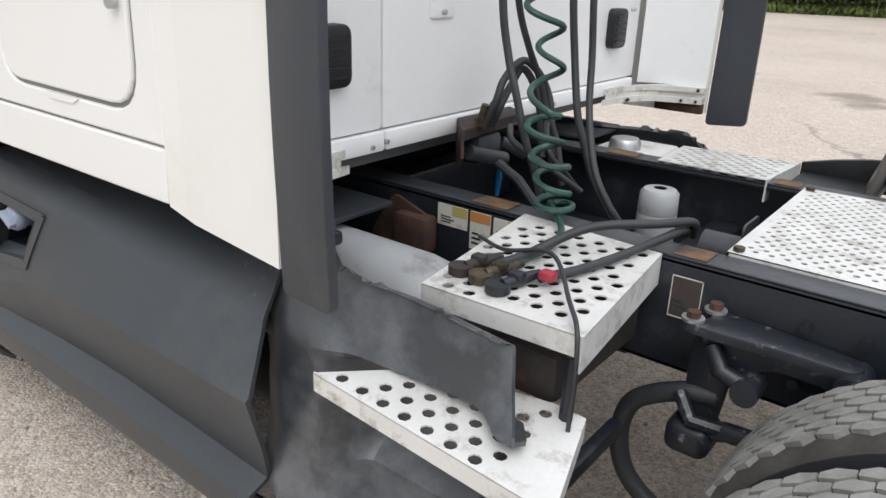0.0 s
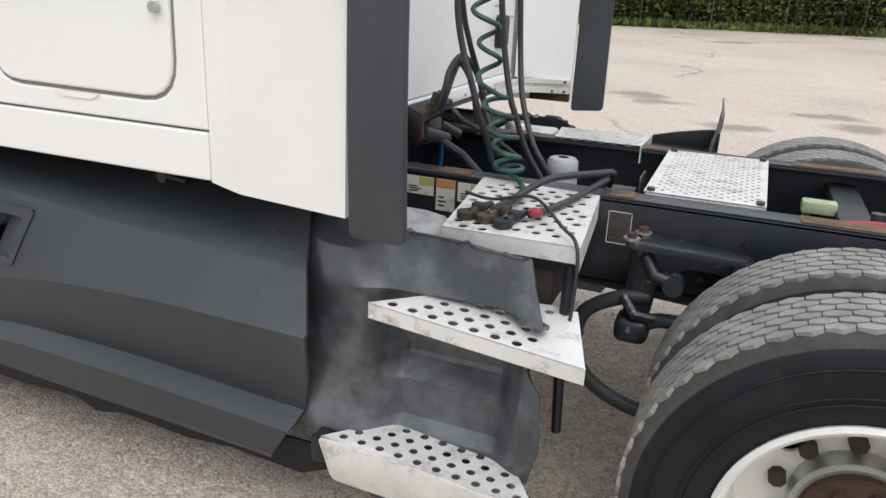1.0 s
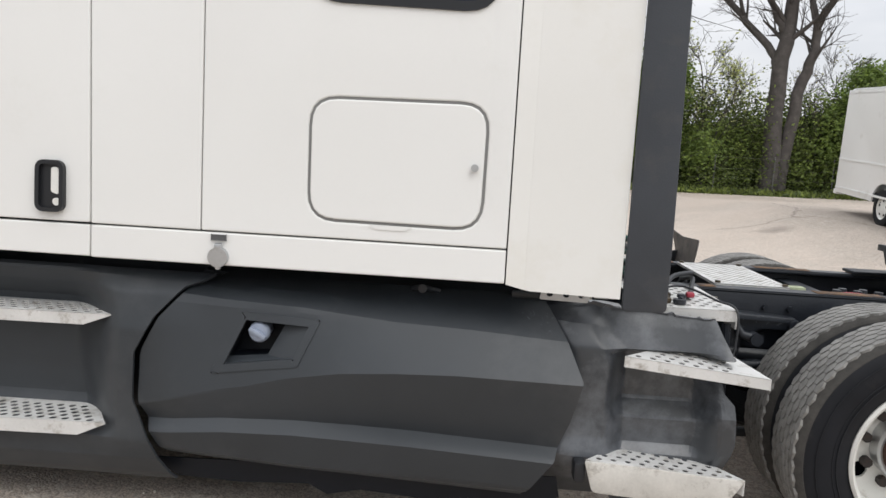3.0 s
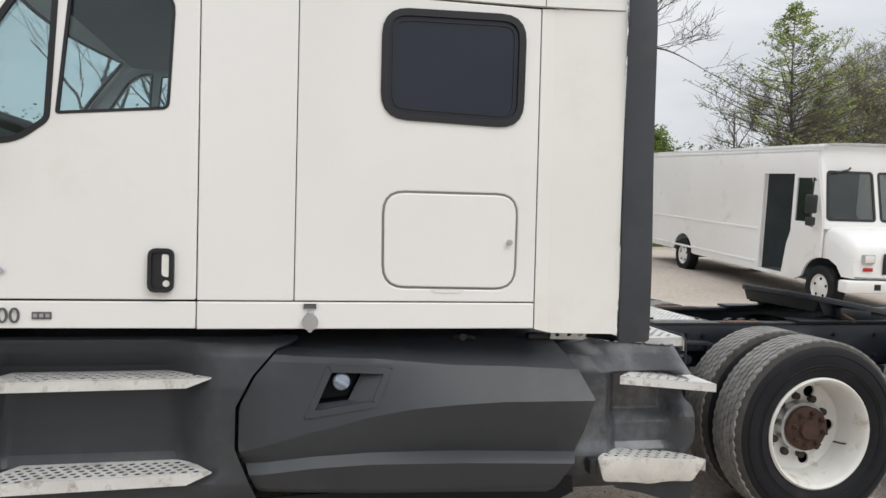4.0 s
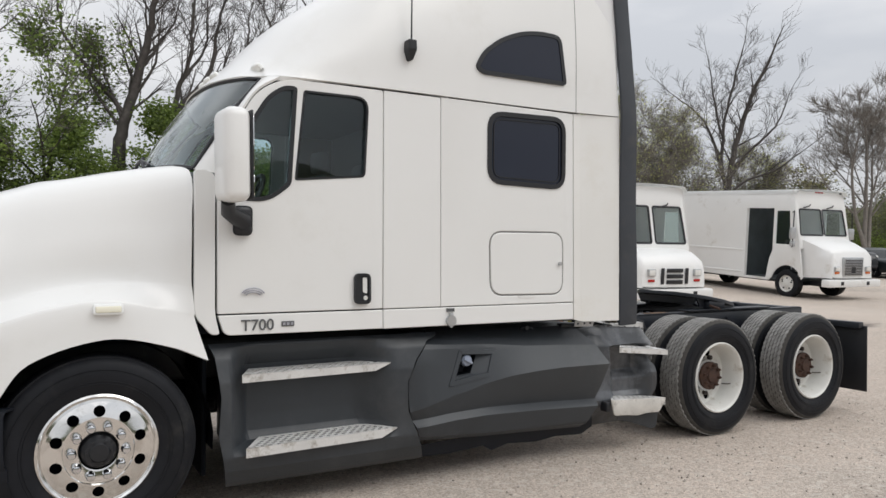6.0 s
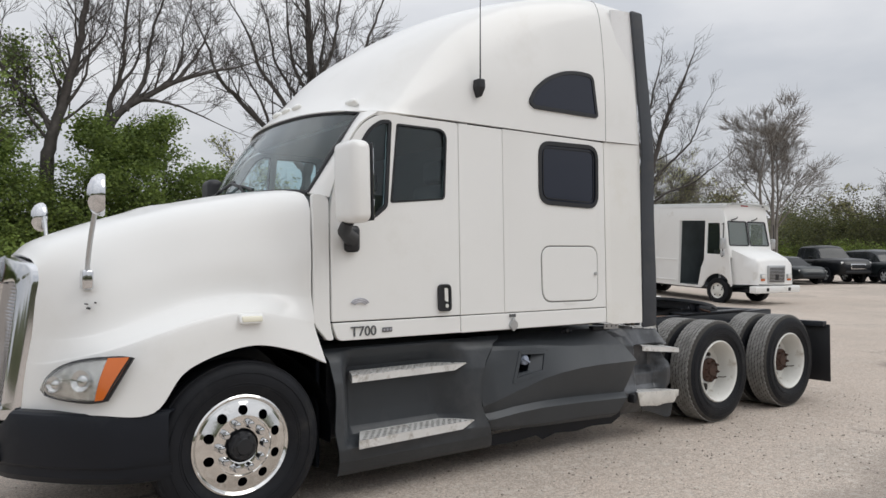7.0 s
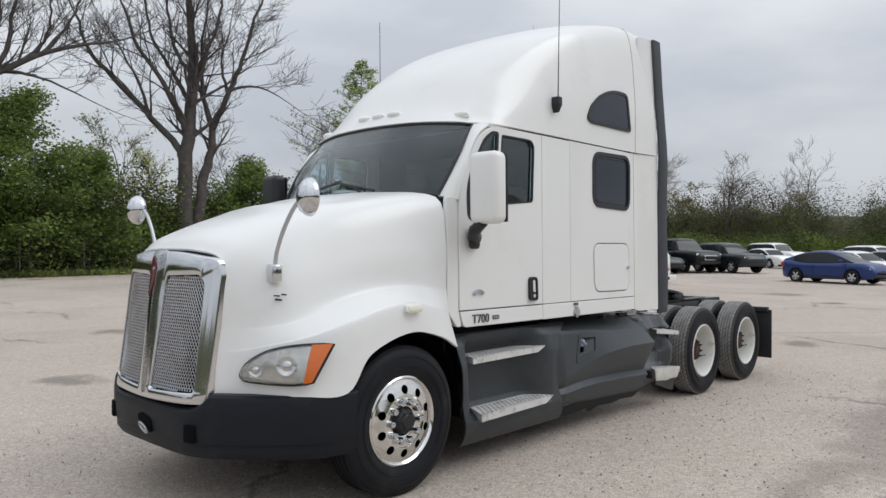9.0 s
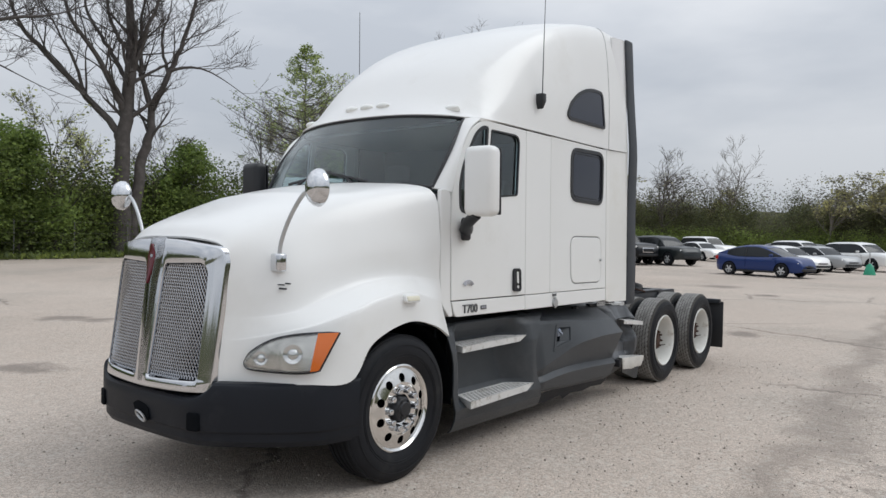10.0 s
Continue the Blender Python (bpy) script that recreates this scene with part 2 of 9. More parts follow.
M_SEAL = mat("pale_grey_seal", (0.21, 0.21, 0.205), 0.6, var=0.1)
M_BADGE = mat("grey_badge", (0.115, 0.12, 0.125), 0.40, 0.3, var=0.1)
M_LABEL_Y = mat("yellow_label", (0.46, 0.40, 0.12), 0.5, var=0.1, dirt=(0.3, 0.28, 0.2), dirt_amt=0.3)
M_LABEL_O = mat("orange_label", (0.52, 0.22, 0.07), 0.5, var=0.1)
M_LABEL_W = mat("white_label", (0.62, 0.60, 0.55), 0.5, var=0.1, dirt=(0.3, 0.27, 0.22), dirt_amt=0.4, dirt_scale=20)
M_LABEL_B = mat("brown_faded_label", (0.055, 0.042, 0.038), 0.55, var=0.3, scale=20)
M_BLUE = mat("blue_plastic", (0.01, 0.12, 0.30), 0.4, var=0.1)
M_REDPLUG = mat("red_coupling", (0.33, 0.03, 0.05), 0.4, var=0.15)
M_BRASS = mat("dirty_brass", (0.11, 0.085, 0.055), 0.55, 0.5, var=0.4, scale=30, dirt=(0.03, 0.026, 0.022), dirt_amt=0.8, dirt_scale=25)
M_SEAT = mat("grey_seat_cloth", (0.11, 0.112, 0.12), 0.9, var=0.2, scale=20, bump=0.3, bscale=300)
M_DASH = mat("dash_plastic", (0.12, 0.124, 0.128), 0.6, var=0.1)

# ---- mesh helpers ----


def part(name, bm, material, parent=None, label="", angle=38.0, flip=True):
    """Links a bmesh as one mesh object under a thing or a part."""
    if flip:
        bmesh.ops.recalc_face_normals(bm, faces=bm.faces[:])
    me = bpy.data.meshes.new(name)
    bm.to_mesh(me)
    bm.free()
    for m in material if isinstance(material, (list, tuple)) else [material]:
        me.materials.append(m)
    me.shade_smooth()
    me.set_sharp_from_angle(angle=radians(angle))
    ob = new(name, me)
    ob.parent = parent
    if label:
        tagged(ob, label)
    return ob


def thing(name, m, label, category, group="", kind=""):
    ob = new(name)
    ob.empty_display_size = 0.2
    ob.matrix_world = m
    return tagged(ob, label, category, group, kind)


def nb():
    return bmesh.new()


def box(bm, x0, x1, y0, y1, z0, z1, bevel=0.0, seg=2, m=None, mi=0):
    r = bmesh.ops.create_cube(bm, size=1.0)
    vs = r["verts"]
    for v in vs:
        v.co = Vector((x0 + (v.co.x + 0.5) * (x1 - x0), y0 + (v.co.y + 0.5) * (y1 - y0), z0 + (v.co.z + 0.5) * (z1 - z0)))
    if m is not None:
        bmesh.ops.transform(bm, matrix=m, verts=vs)
    fs = {f for v in vs for f in v.link_faces}
    for f in fs:
        f.material_index = mi
    if bevel:
        es = list({e for v in vs for e in v.link_edges})
        bmesh.ops.bevel(bm, geom=es, offset=bevel, segments=seg, affect="EDGES", profile=0.5)
    return bm


def frames_along(pts):
    pts = [Vector(p) for p in pts]
    tang = []
    for i in range(len(pts)):
        a, b = pts[max(0, i - 1)], pts[min(len(pts) - 1, i + 1)]
        tang.append((b - a).normalized())
    up = Vector((0, 0, 1)) if abs(tang[0].z) < 0.9 else Vector((1, 0, 0))
    side = tang[0].cross(up).normalized()
    out = []
    for i, p in enumerate(pts):
        side = (side - tang[i] * side.dot(tang[i])).normalized()
        out.append((p, side, tang[i].cross(side)))
    return out


def tube(bm, pts, r, seg=8, mi=0, caps=True):
    """A round rod along points; r is one radius or one a point."""
    fr = frames_along(pts)
    rs = r if isinstance(r, (list, tuple)) else [r] * len(fr)
    rings = []
    for (p, s, u), rad in zip(fr, rs):
        rings.append([bm.verts.new(p + (s * math.cos(2 * math.pi * k / seg) + u * math.sin(2 * math.pi * k / seg)) * rad) for k in range(seg)])
    for a, b in zip(rings, rings[1:]):
        for k in range(seg):
            bm.faces.new((a[k], a[(k + 1) % seg], b[(k + 1) % seg], b[k])).material_index = mi
    if caps:
        bm.faces.new(rings[0][::-1]).material_index = mi
        bm.faces.new(rings[-1]).material_index = mi
    return bm


def rod(bm, a, b, r, seg=16, r2=None, mi=0):
    return tube(bm, [a, b], [r, r if r2 is None else r2], seg, mi)


def lathe(bm, profile, centre, axis="y", seg=36, mi=0, close=False):
    """Revolves (radius, along) pairs about an axis through centre."""
    cx, cy, cz = centre
    rings = []
    for r, a in profile:
        ring = []
        for k in range(seg):
            c, s = math.cos(2 * math.pi * k / seg) * r, math.sin(2 * math.pi * k / seg) * r
            co = {"y": (cx + c, cy + a, cz + s), "x": (cx + a, cy + c, cz + s), "z": (cx + c, cy + s, cz + a)}[axis]
            ring.append(bm.verts.new(co))
        rings.append(ring)
    pairs = list(zip(rings, rings[1:])) + ([(rings[-1], rings[0])] if close else [])
    for a, b in pairs:
        for k in range(seg):
            bm.faces.new((a[k], a[(k + 1) % seg], b[(k + 1) % seg], b[k])).material_index = mi
    if not close:
        for ring, (r, _) in ((rings[0], profile[0]), (rings[-1], profile[-1])):
            if r < 0.02:
                bm.faces.new(ring).material_index = mi
    return bm


def rpoly(pts, r, n=5):
    """A polygon with its corners rounded; r is one radius or one a corner."""
    out = []
    k = len(pts)
    for i in range(k):
        rad = r[i] if isinstance(r, (list, tuple)) else r
        p, a, b = Vector(pts[i]), Vector(pts[i - 1]), Vector(pts[(i + 1) % k])
        da, db = (a - p), (b - p)
        d = min(rad, da.length * 0.48, db.length * 0.48)
        if d < 1e-5:
            out.append(tuple(p))
            continue
        s, e = p + da.normalized() * d, p + db.normalized() * d
        for j in range(n + 1):
            t = j / n
            out.append(tuple(s * (1 - t) ** 2 + p * 2 * t * (1 - t) + e * t * t))
    return out


def rrect(u0, u1, v0, v1, r, n=5):
    return rpoly([(u0, v0), (u1, v0), (u1, v1), (u0, v1)], r, n)


def dense(loop, step):
    out = []
    for i in range(len(loop)):
        a, b = Vector(loop[i]), Vector(loop[(i + 1) % len(loop)])
        n = max(1, int((b - a).length / step))
        out += [tuple(a.lerp(b, j / n)) for j in range(n)]
    return out


def inset(loop, d):
    """Offsets a closed 2D loop inwards by d (outwards if negative)."""
    k = len(loop)
    area = sum(loop[i][0] * loop[(i + 1) % k][1] - loop[(i + 1) % k][0] * loop[i][1] for i in range(k))
    s = 1 if area > 0 else -1
    out = []
    for i in range(k):
        a, p, b = Vector(loop[i - 1]), Vector(loop[i]), Vector(loop[(i + 1) % k])
        t = (p - a).normalized() + (b - p).normalized()
        if t.length < 1e-6:
            t = b - p
        t.normalize()
        out.append((p.x - t.y * s * d, p.y + t.x * s * d))
    return out


def plate(bm, outer, holes, place, t, edge=0.0, mi=0):
    """A sheet with holes: 2D loops, set in space by place(u, v, w), w from 0 on the face to t on its back."""
    tmp = bmesh.new()
    loops = [outer, *holes]
    for loop in loops:
        vs = [tmp.verts.new((u, v, 0)) for u, v in loop]
        for i in range(len(vs)):
            tmp.edges.new((vs[i], vs[(i + 1) % len(vs)]))
    bmesh.ops.triangle_fill(tmp, use_beauty=True, use_dissolve=False, edges=tmp.edges[:])
    tmp.verts.index_update()
    front = [bm.verts.new(place(v.co.x, v.co.y, 0.0)) for v in tmp.verts]
    back = [bm.verts.new(place(v.co.x, v.co.y, t)) for v in tmp.verts]
    for f in tmp.faces:
        ids = [v.index for v in f.verts]
        bm.faces.new([front[i] for i in ids]).material_index = mi
        bm.faces.new([back[i] for i in reversed(ids)]).material_index = mi
    rim = []
    k = 0
    for loop in loops:
        n = len(loop)
        for i in range(n):
            a, b = k + i, k + (i + 1) % n
            bm.faces.new((front[a], back[a], back[b], front[b])).material_index = mi
            e = bm.edges.get((front[a], front[b]))
            if e:
                rim.append(e)
        k += n
    tmp.free()
    if edge:
        bmesh.ops.recalc_face_normals(bm, faces=bm.faces[:])
        bmesh.ops.bevel(bm, geom=rim, offset=edge, segments=2, affect="EDGES", profile=0.5)
    return bm


def ring(bm, outer, inner, place, t, mi=0):
    """A closed frame between two loops of equal length."""
    n = len(outer)
    vs = [[bm.verts.new(place(u, v, w)) for u, v in lp] for lp, w in ((outer, 0), (inner, 0), (inner, t), (outer, t))]
    for a, b in ((0, 1), (1, 2), (2, 3), (3, 0)):
        for i in range(n):
            j = (i + 1) % n
            bm.faces.new((vs[a][i], vs[a][j], vs[b][j], vs[b][i])).material_index = mi
    return bm


def crom(pts, n):
    """Points along a smooth curve through pts, n a span."""
    P = [Vector(p) for p in pts]
    out = []
    for i in range(len(P) - 1):
        p1, p2 = P[i], P[i + 1]
        p0 = P[i - 1] if i else p1 * 2 - p2
        p3 = P[i + 2] if i + 2 < len(P) else p2 * 2 - p1
        for j in range(n):
            t = j / n
            out.append(0.5 * ((2 * p1) + (p2 - p0) * t + (2 * p0 - 5 * p1 + 4 * p2 - p3) * t * t + (3 * p1 - p0 - 3 * p2 + p3) * t ** 3))
    out.append(P[-1])
    return out


def grid(bm, rows, mi=0):
    vs = [[bm.verts.new(p) for p in row] for row in rows]
    for a, b in zip(vs, vs[1:]):
        for i in range(len(a) - 1):
            bm.faces.new((a[i], a[i + 1], b[i + 1], b[i])).material_index = mi
    return bm


def surface(table, nu, nv):
    """Rows of points on a smooth surface through a table of points: nu steps between rows, nv within a row."""
    across = [crom(row, nv) for row in table]
    cols = [crom(c, nu) for c in zip(*across)]
    return [list(r) for r in zip(*cols)]


def shell(rows, t, mi=0):
    """A sheet of thickness t along a grid of points, grown on both sides of its edges."""
    nr, nc = len(rows), len(rows[0])
    back = []
    last = Vector((0, 0, 1))
    for i in range(nr):
        line = []
        for j in range(nc):
            du = rows[i][min(nc - 1, j + 1)] - rows[i][max(0, j - 1)]
            dv = rows[min(nr - 1, i + 1)][j] - rows[max(0, i - 1)][j]
            n = du.cross(dv)
            if n.length > 1e-9:
                last = n.normalized()
            line.append(rows[i][j] + last * t)
        back.append(line)
    bm = nb()
    va, vb = [[[bm.verts.new(p) for p in r] for r in g] for g in (rows, back)]
    for i in range(nr - 1):
        for j in range(nc - 1):
            bm.faces.new((va[i][j], va[i][j + 1], va[i + 1][j + 1], va[i + 1][j])).material_index = mi
            bm.faces.new((vb[i][j], vb[i + 1][j], vb[i + 1][j + 1], vb[i][j + 1])).material_index = mi
    rim = [(0, j) for j in range(nc)] + [(i, nc - 1) for i in range(1, nr)] + [(nr - 1, j) for j in range(nc - 2, -1, -1)] + [(i, 0) for i in range(nr - 2, 0, -1)]
    for (a, b), (c, d) in zip(rim, rim[1:] + rim[:1]):
        bm.faces.new((va[a][b], vb[a][b], vb[c][d], va[c][d])).material_index = mi
    return bm


def mirrored(pts):
    """A half row from the centre outwards, as a whole row from the left side to the right."""
    left = [Vector((x, -y, z)) for x, y, z in reversed(pts[1:])]
    return left + [Vector(p) for p in pts]


def text_mesh(s, size, depth, name="lettering"):
    cu = bpy.data.curves.new(name, "FONT")
    cu.body, cu.size, cu.extrude = s, size, depth
    ob = bpy.data.objects.new(name, cu)
    scene.collection.objects.link(ob)
    bpy.context.view_layer.update()
    me = bpy.data.meshes.new_from_object(ob.evaluated_get(bpy.context.evaluated_depsgraph_get()))
    bpy.data.objects.remove(ob)
    bm = nb()
    bm.from_mesh(me)
    return bm

# ---- the lot ----
WOODS = [(-160, 30), (-40, 34), (-8, 34.6), (10, 36), (28, 37.5), (48, 40), (66, 36), (82, 18), (92, -20), (95, -120)]


def lot_z(x, y):
    """The lot rises gently behind the truck."""
    d = 0.75 * x + 0.66 * y - 6.0
    if d <= 0:
        return 0.0
    d = min(d, 42.0)
    # a low swell on which the vans stand, noses down
    y0 = 6.8 + 0.432 * (x - 7.5)
    swell = 0.058 * max(0.0, min(9.5, y - y0)) * max(0.0, min(1.0, (31.0 - y) / 12.0))
    swell *= max(0.0, min(1.0, (x - 3.5) / 2.5)) * max(0.0, min(1.0, (25.0 - x) / 5.0))
    return 0.0125 * d * min(1.0, d / 8.0) + swell


def behind(x, y):
    """How far a place lies behind the edge of the lot (negative: on the lot)."""
    best = 1e9
    for (ax, ay), (bx, by) in zip(WOODS, WOODS[1:]):
        dx, dy = bx - ax, by - ay
        u = max(0.0, min(1.0, ((x - ax) * dx + (y - ay) * dy) / (dx * dx + dy * dy)))
        ex, ey = x - ax - u * dx, y - ay - u * dy
        d = math.hypot(ex, ey)
        if d < abs(best):
            best = d if dx * ey - dy * ex > 0 else -d
    return best


HOLLOWS = [(-1.7, 11.9, 0.5), (-0.8, 27.0, 0.9), (1.1, 11.3, 0.45), (-0.05, 9.5, 0.4), (1.35, 10.3, 0.5), (3.2, 17.5, 0.7), (4.8, 14.2, 0.6), (-4.5, 6.8, 0.4), (-1.4, 11.3, 0.4), (19.3, 6.1, 1.1), (6.0, 1.4, 0.5)]


def ground_material():
    m = bpy.data.materials.new("gravelly_lot_surface")
    m.use_nodes = True
    n, l = m.node_tree.nodes, m.node_tree.links
    p = n["Principled BSDF"]
    p.inputs["Roughness"].default_value = 0.92
    p.inputs["Specular IOR Level"].default_value = 0.25
    co = n.new("ShaderNodeTexCoord")

    def noise_tex(scale, detail=4, rough=0.6):
        t = n.new("ShaderNodeTexNoise")
        t.inputs["Scale"].default_value, t.inputs["Detail"].default_value, t.inputs["Roughness"].default_value = scale, detail, rough
        l.new(co.outputs["Object"], t.inputs["Vector"])
        return t

    def span(src, a, b, lo, hi):
        r = n.new("ShaderNodeMapRange")
        r.inputs["From Min"].default_value, r.inputs["From Max"].default_value = a, b
        r.inputs["To Min"].default_value, r.inputs["To Max"].default_value = lo, hi
        l.new(src, r.inputs["Value"])
        return r.outputs[0]

    def mix(fac, a, b, blend="MIX"):
        x = n.new("ShaderNodeMix")
        x.data_type, x.blend_type = "RGBA", blend
        for sock, v in ((0, fac), (6, a), (7, b)):
            if isinstance(v, (int, float)):
                x.inputs[sock].default_value = v
            elif isinstance(v, tuple):
                x.inputs[sock].default_value = (*v, 1)
            else:
                l.new(v, x.inputs[sock])
        return x.outputs[2]

    stones = n.new("ShaderNodeTexVoronoi")
    stones.inputs["Scale"].default_value = 85
    l.new(co.outputs["Object"], stones.inputs["Vector"])
    stones2 = n.new("ShaderNodeTexVoronoi")
    stones2.inputs["Scale"].default_value = 28
    l.new(co.outputs["Object"], stones2.inputs["Vector"])
    sep = n.new("ShaderNodeSeparateColor")
    l.new(stones.outputs["Color"], sep.inputs[0])
    sep2 = n.new("ShaderNodeSeparateColor")
    l.new(stones2.outputs["Color"], sep2.inputs[0])
    broad, mid, fine = noise_tex(0.09, 5), noise_tex(0.7, 6), noise_tex(9, 6)
    base = mix(span(broad.outputs["Fac"], 0.35, 0.65, 0, 1), (0.435, 0.368, 0.312), (0.53, 0.460, 0.398))
    wide = noise_tex(0.22, 3, 0.5)
    base = mix(span(wide.outputs["Fac"], 0.50, 0.66, 0, 0.55), base, (0.335, 0.295, 0.255))
    base = mix(span(mid.outputs["Fac"], 0.52, 0.75, 0, 0.40), base, (0.36, 0.325, 0.285))
    base = mix(1.0, base, span(sep.outputs[0], 0, 1, 0.76, 1.26), "MULTIPLY")
    grit = n.new("ShaderNodeTexVoronoi")
    grit.inputs["Scale"].default_value = 170
    l.new(co.outputs["Object"], grit.inputs["Vector"])
    sep_g = n.new("ShaderNodeSeparateColor")
    l.new(grit.outputs["Color"], sep_g.inputs[0])
    base = mix(1.0, base, span(sep_g.outputs[0], 0, 1, 0.80, 1.22), "MULTIPLY")
    base = mix(span(sep_g.outputs[1], 0.88, 0.92, 0, 0.35), base, (0.20, 0.19, 0.19))
    base = mix(span(sep2.outputs[1], 0.84, 0.9, 0, 0.4), base, (0.62, 0.58, 0.52))
    base = mix(span(fine.outputs["Fac"], 0.55, 0.8, 0, 0.35), base, (0.25, 0.225, 0.19))
    tar = noise_tex(0.33, 9, 0.75)
    base = mix(span(tar.outputs["Fac"], 0.66, 0.72, 0, 0.55), base, (0.15, 0.13, 0.115))
    # shallow dark potholes, and cracks that come and go
    bent = n.new("ShaderNodeVectorMath")
    bent.operation = "MULTIPLY_ADD"
    l.new(mid.outputs["Color"], bent.inputs[0])
    bent.inputs[1].default_value = (1.6, 1.6, 0)
    l.new(co.outputs["Object"], bent.inputs[2])

    def cells(scale, feature):
        v = n.new("ShaderNodeTexVoronoi")
        v.feature = feature
        v.inputs["Scale"].default_value = scale
        l.new(bent.outputs[0], v.inputs["Vector"])
        return v

    pot = cells(0.17, "F1")
    sep3 = n.new("ShaderNodeSeparateColor")
    l.new(pot.outputs["Color"], sep3.inputs[0])
    hole_ = n.new("ShaderNodeMath")
    hole_.operation = "MULTIPLY"
    l.new(span(pot.outputs["Distance"], 0.05, 0.11, 0.75, 0), hole_.inputs[0])
    l.new(span(sep3.outputs[0], 0.45, 0.55, 0, 1), hole_.inputs[1])
    base = mix(hole_.outputs[0], base, (0.12, 0.105, 0.095))
    crack = cells(0.11, "DISTANCE_TO_EDGE")
    line = n.new("ShaderNodeMath")
    line.operation = "MULTIPLY"
    l.new(span(crack.outputs["Distance"], 0.0015, 0.006, 0.6, 0), line.inputs[0])
    l.new(span(wide.outputs["Fac"], 0.42, 0.55, 0, 1), line.inputs[1])
    base = mix(line.outputs[0], base, (0.14, 0.12, 0.105))
    # worn wheel track beside the truck, with finely cracked asphalt along it
    place = n.new("ShaderNodeSeparateXYZ")
    l.new(bent.outputs[0], place.inputs[0])

    def calc(op, a, b_=0.0):
        q = n.new("ShaderNodeMath")
        q.operation = op
        for sock, v in ((0, a), (1, b_)):
            if isinstance(v, (int, float)):
                q.inputs[sock].default_value = v
            else:
                l.new(v, q.inputs[sock])
        return q.outputs[0]

    track = calc("ADD", calc("MULTIPLY", place.outputs[0], -0.06), place.outputs[1])
    edge_ = calc("ABSOLUTE", calc("ADD", track, 0.30))
    base = mix(span(edge_, 0.05, 0.34, 0.42, 0.0), base, (0.17, 0.145, 0.125))
    net = cells(3.2, "DISTANCE_TO_EDGE")
    lane = calc("MULTIPLY", span(calc("ABSOLUTE", calc("ADD", track, 1.4)), 0.7, 1.5, 1.0, 0.0), span(net.outputs["Distance"], 0.01, 0.05, 0.38, 0.0))
    base = mix(lane, base, (0.16, 0.138, 0.12))
    # shallow dark hollows
    for hx_, hy_, wide_ in HOLLOWS:
        gap = n.new("ShaderNodeVectorMath")
        gap.operation = "DISTANCE"
        l.new(bent.outputs[0], gap.inputs[0])
        gap.inputs[1].default_value = (hx_ + 0.8, hy_ + 0.8, 0)
        base = mix(span(gap.outputs["Value"], wide_ * 0.45, wide_, 0.62, 0.0), base, (0.15, 0.13, 0.115))
    l.new(base, p.inputs["Base Color"])
    b = n.new("ShaderNodeBump")
    b.inputs["Strength"].default_value, b.inputs["Distance"].default_value = 0.5, 0.010
    l.new(stones.outputs["Distance"], b.inputs["Height"])
    b.invert = True
    b2 = n.new("ShaderNodeBump")
    b2.inputs["Strength"].default_value, b2.inputs["Distance"].default_value = 0.5, 0.03
    l.new(mid.outputs["Fac"], b2.inputs["Height"])
    l.new(b.outputs[0], b2.inputs["Normal"])
    l.new(b2.outputs[0], p.inputs["Normal"])
    return m


M_LOT = ground_material()
M_GRASSY = mat("verge_soil_and_grass", (0.085, 0.12, 0.035), 0.95, var=0.4, scale=0.8, bump=0.8, bscale=30, dirt=(0.16, 0.13, 0.07), dirt_amt=0.4, dirt_scale=0.5)


def ground():
    axis = [0.0]
    step = 1.5
    while axis[-1] < 2200:
        axis.append(axis[-1] + step)
        if axis[-1] > 110:
            step *= 1.35
    axis = [-a for a in reversed(axis[1:])] + axis
    bm = nb()
    vs = [[bm.verts.new((x, y, lot_z(x, y))) for x in axis] for y in axis]
    for a, b in zip(vs, vs[1:]):
        for i in range(len(a) - 1):
            f = bm.faces.new((a[i], a[i + 1], b[i + 1], b[i]))
            c = f.calc_center_median()
            f.material_index = 1 if behind(c.x, c.y) > 0.3 else 0
    return tagged(part("ground", bm, [M_LOT, M_GRASSY]), "pale compacted gravel and worn asphalt lot with dark patches", "ground", kind="structure")


ground()


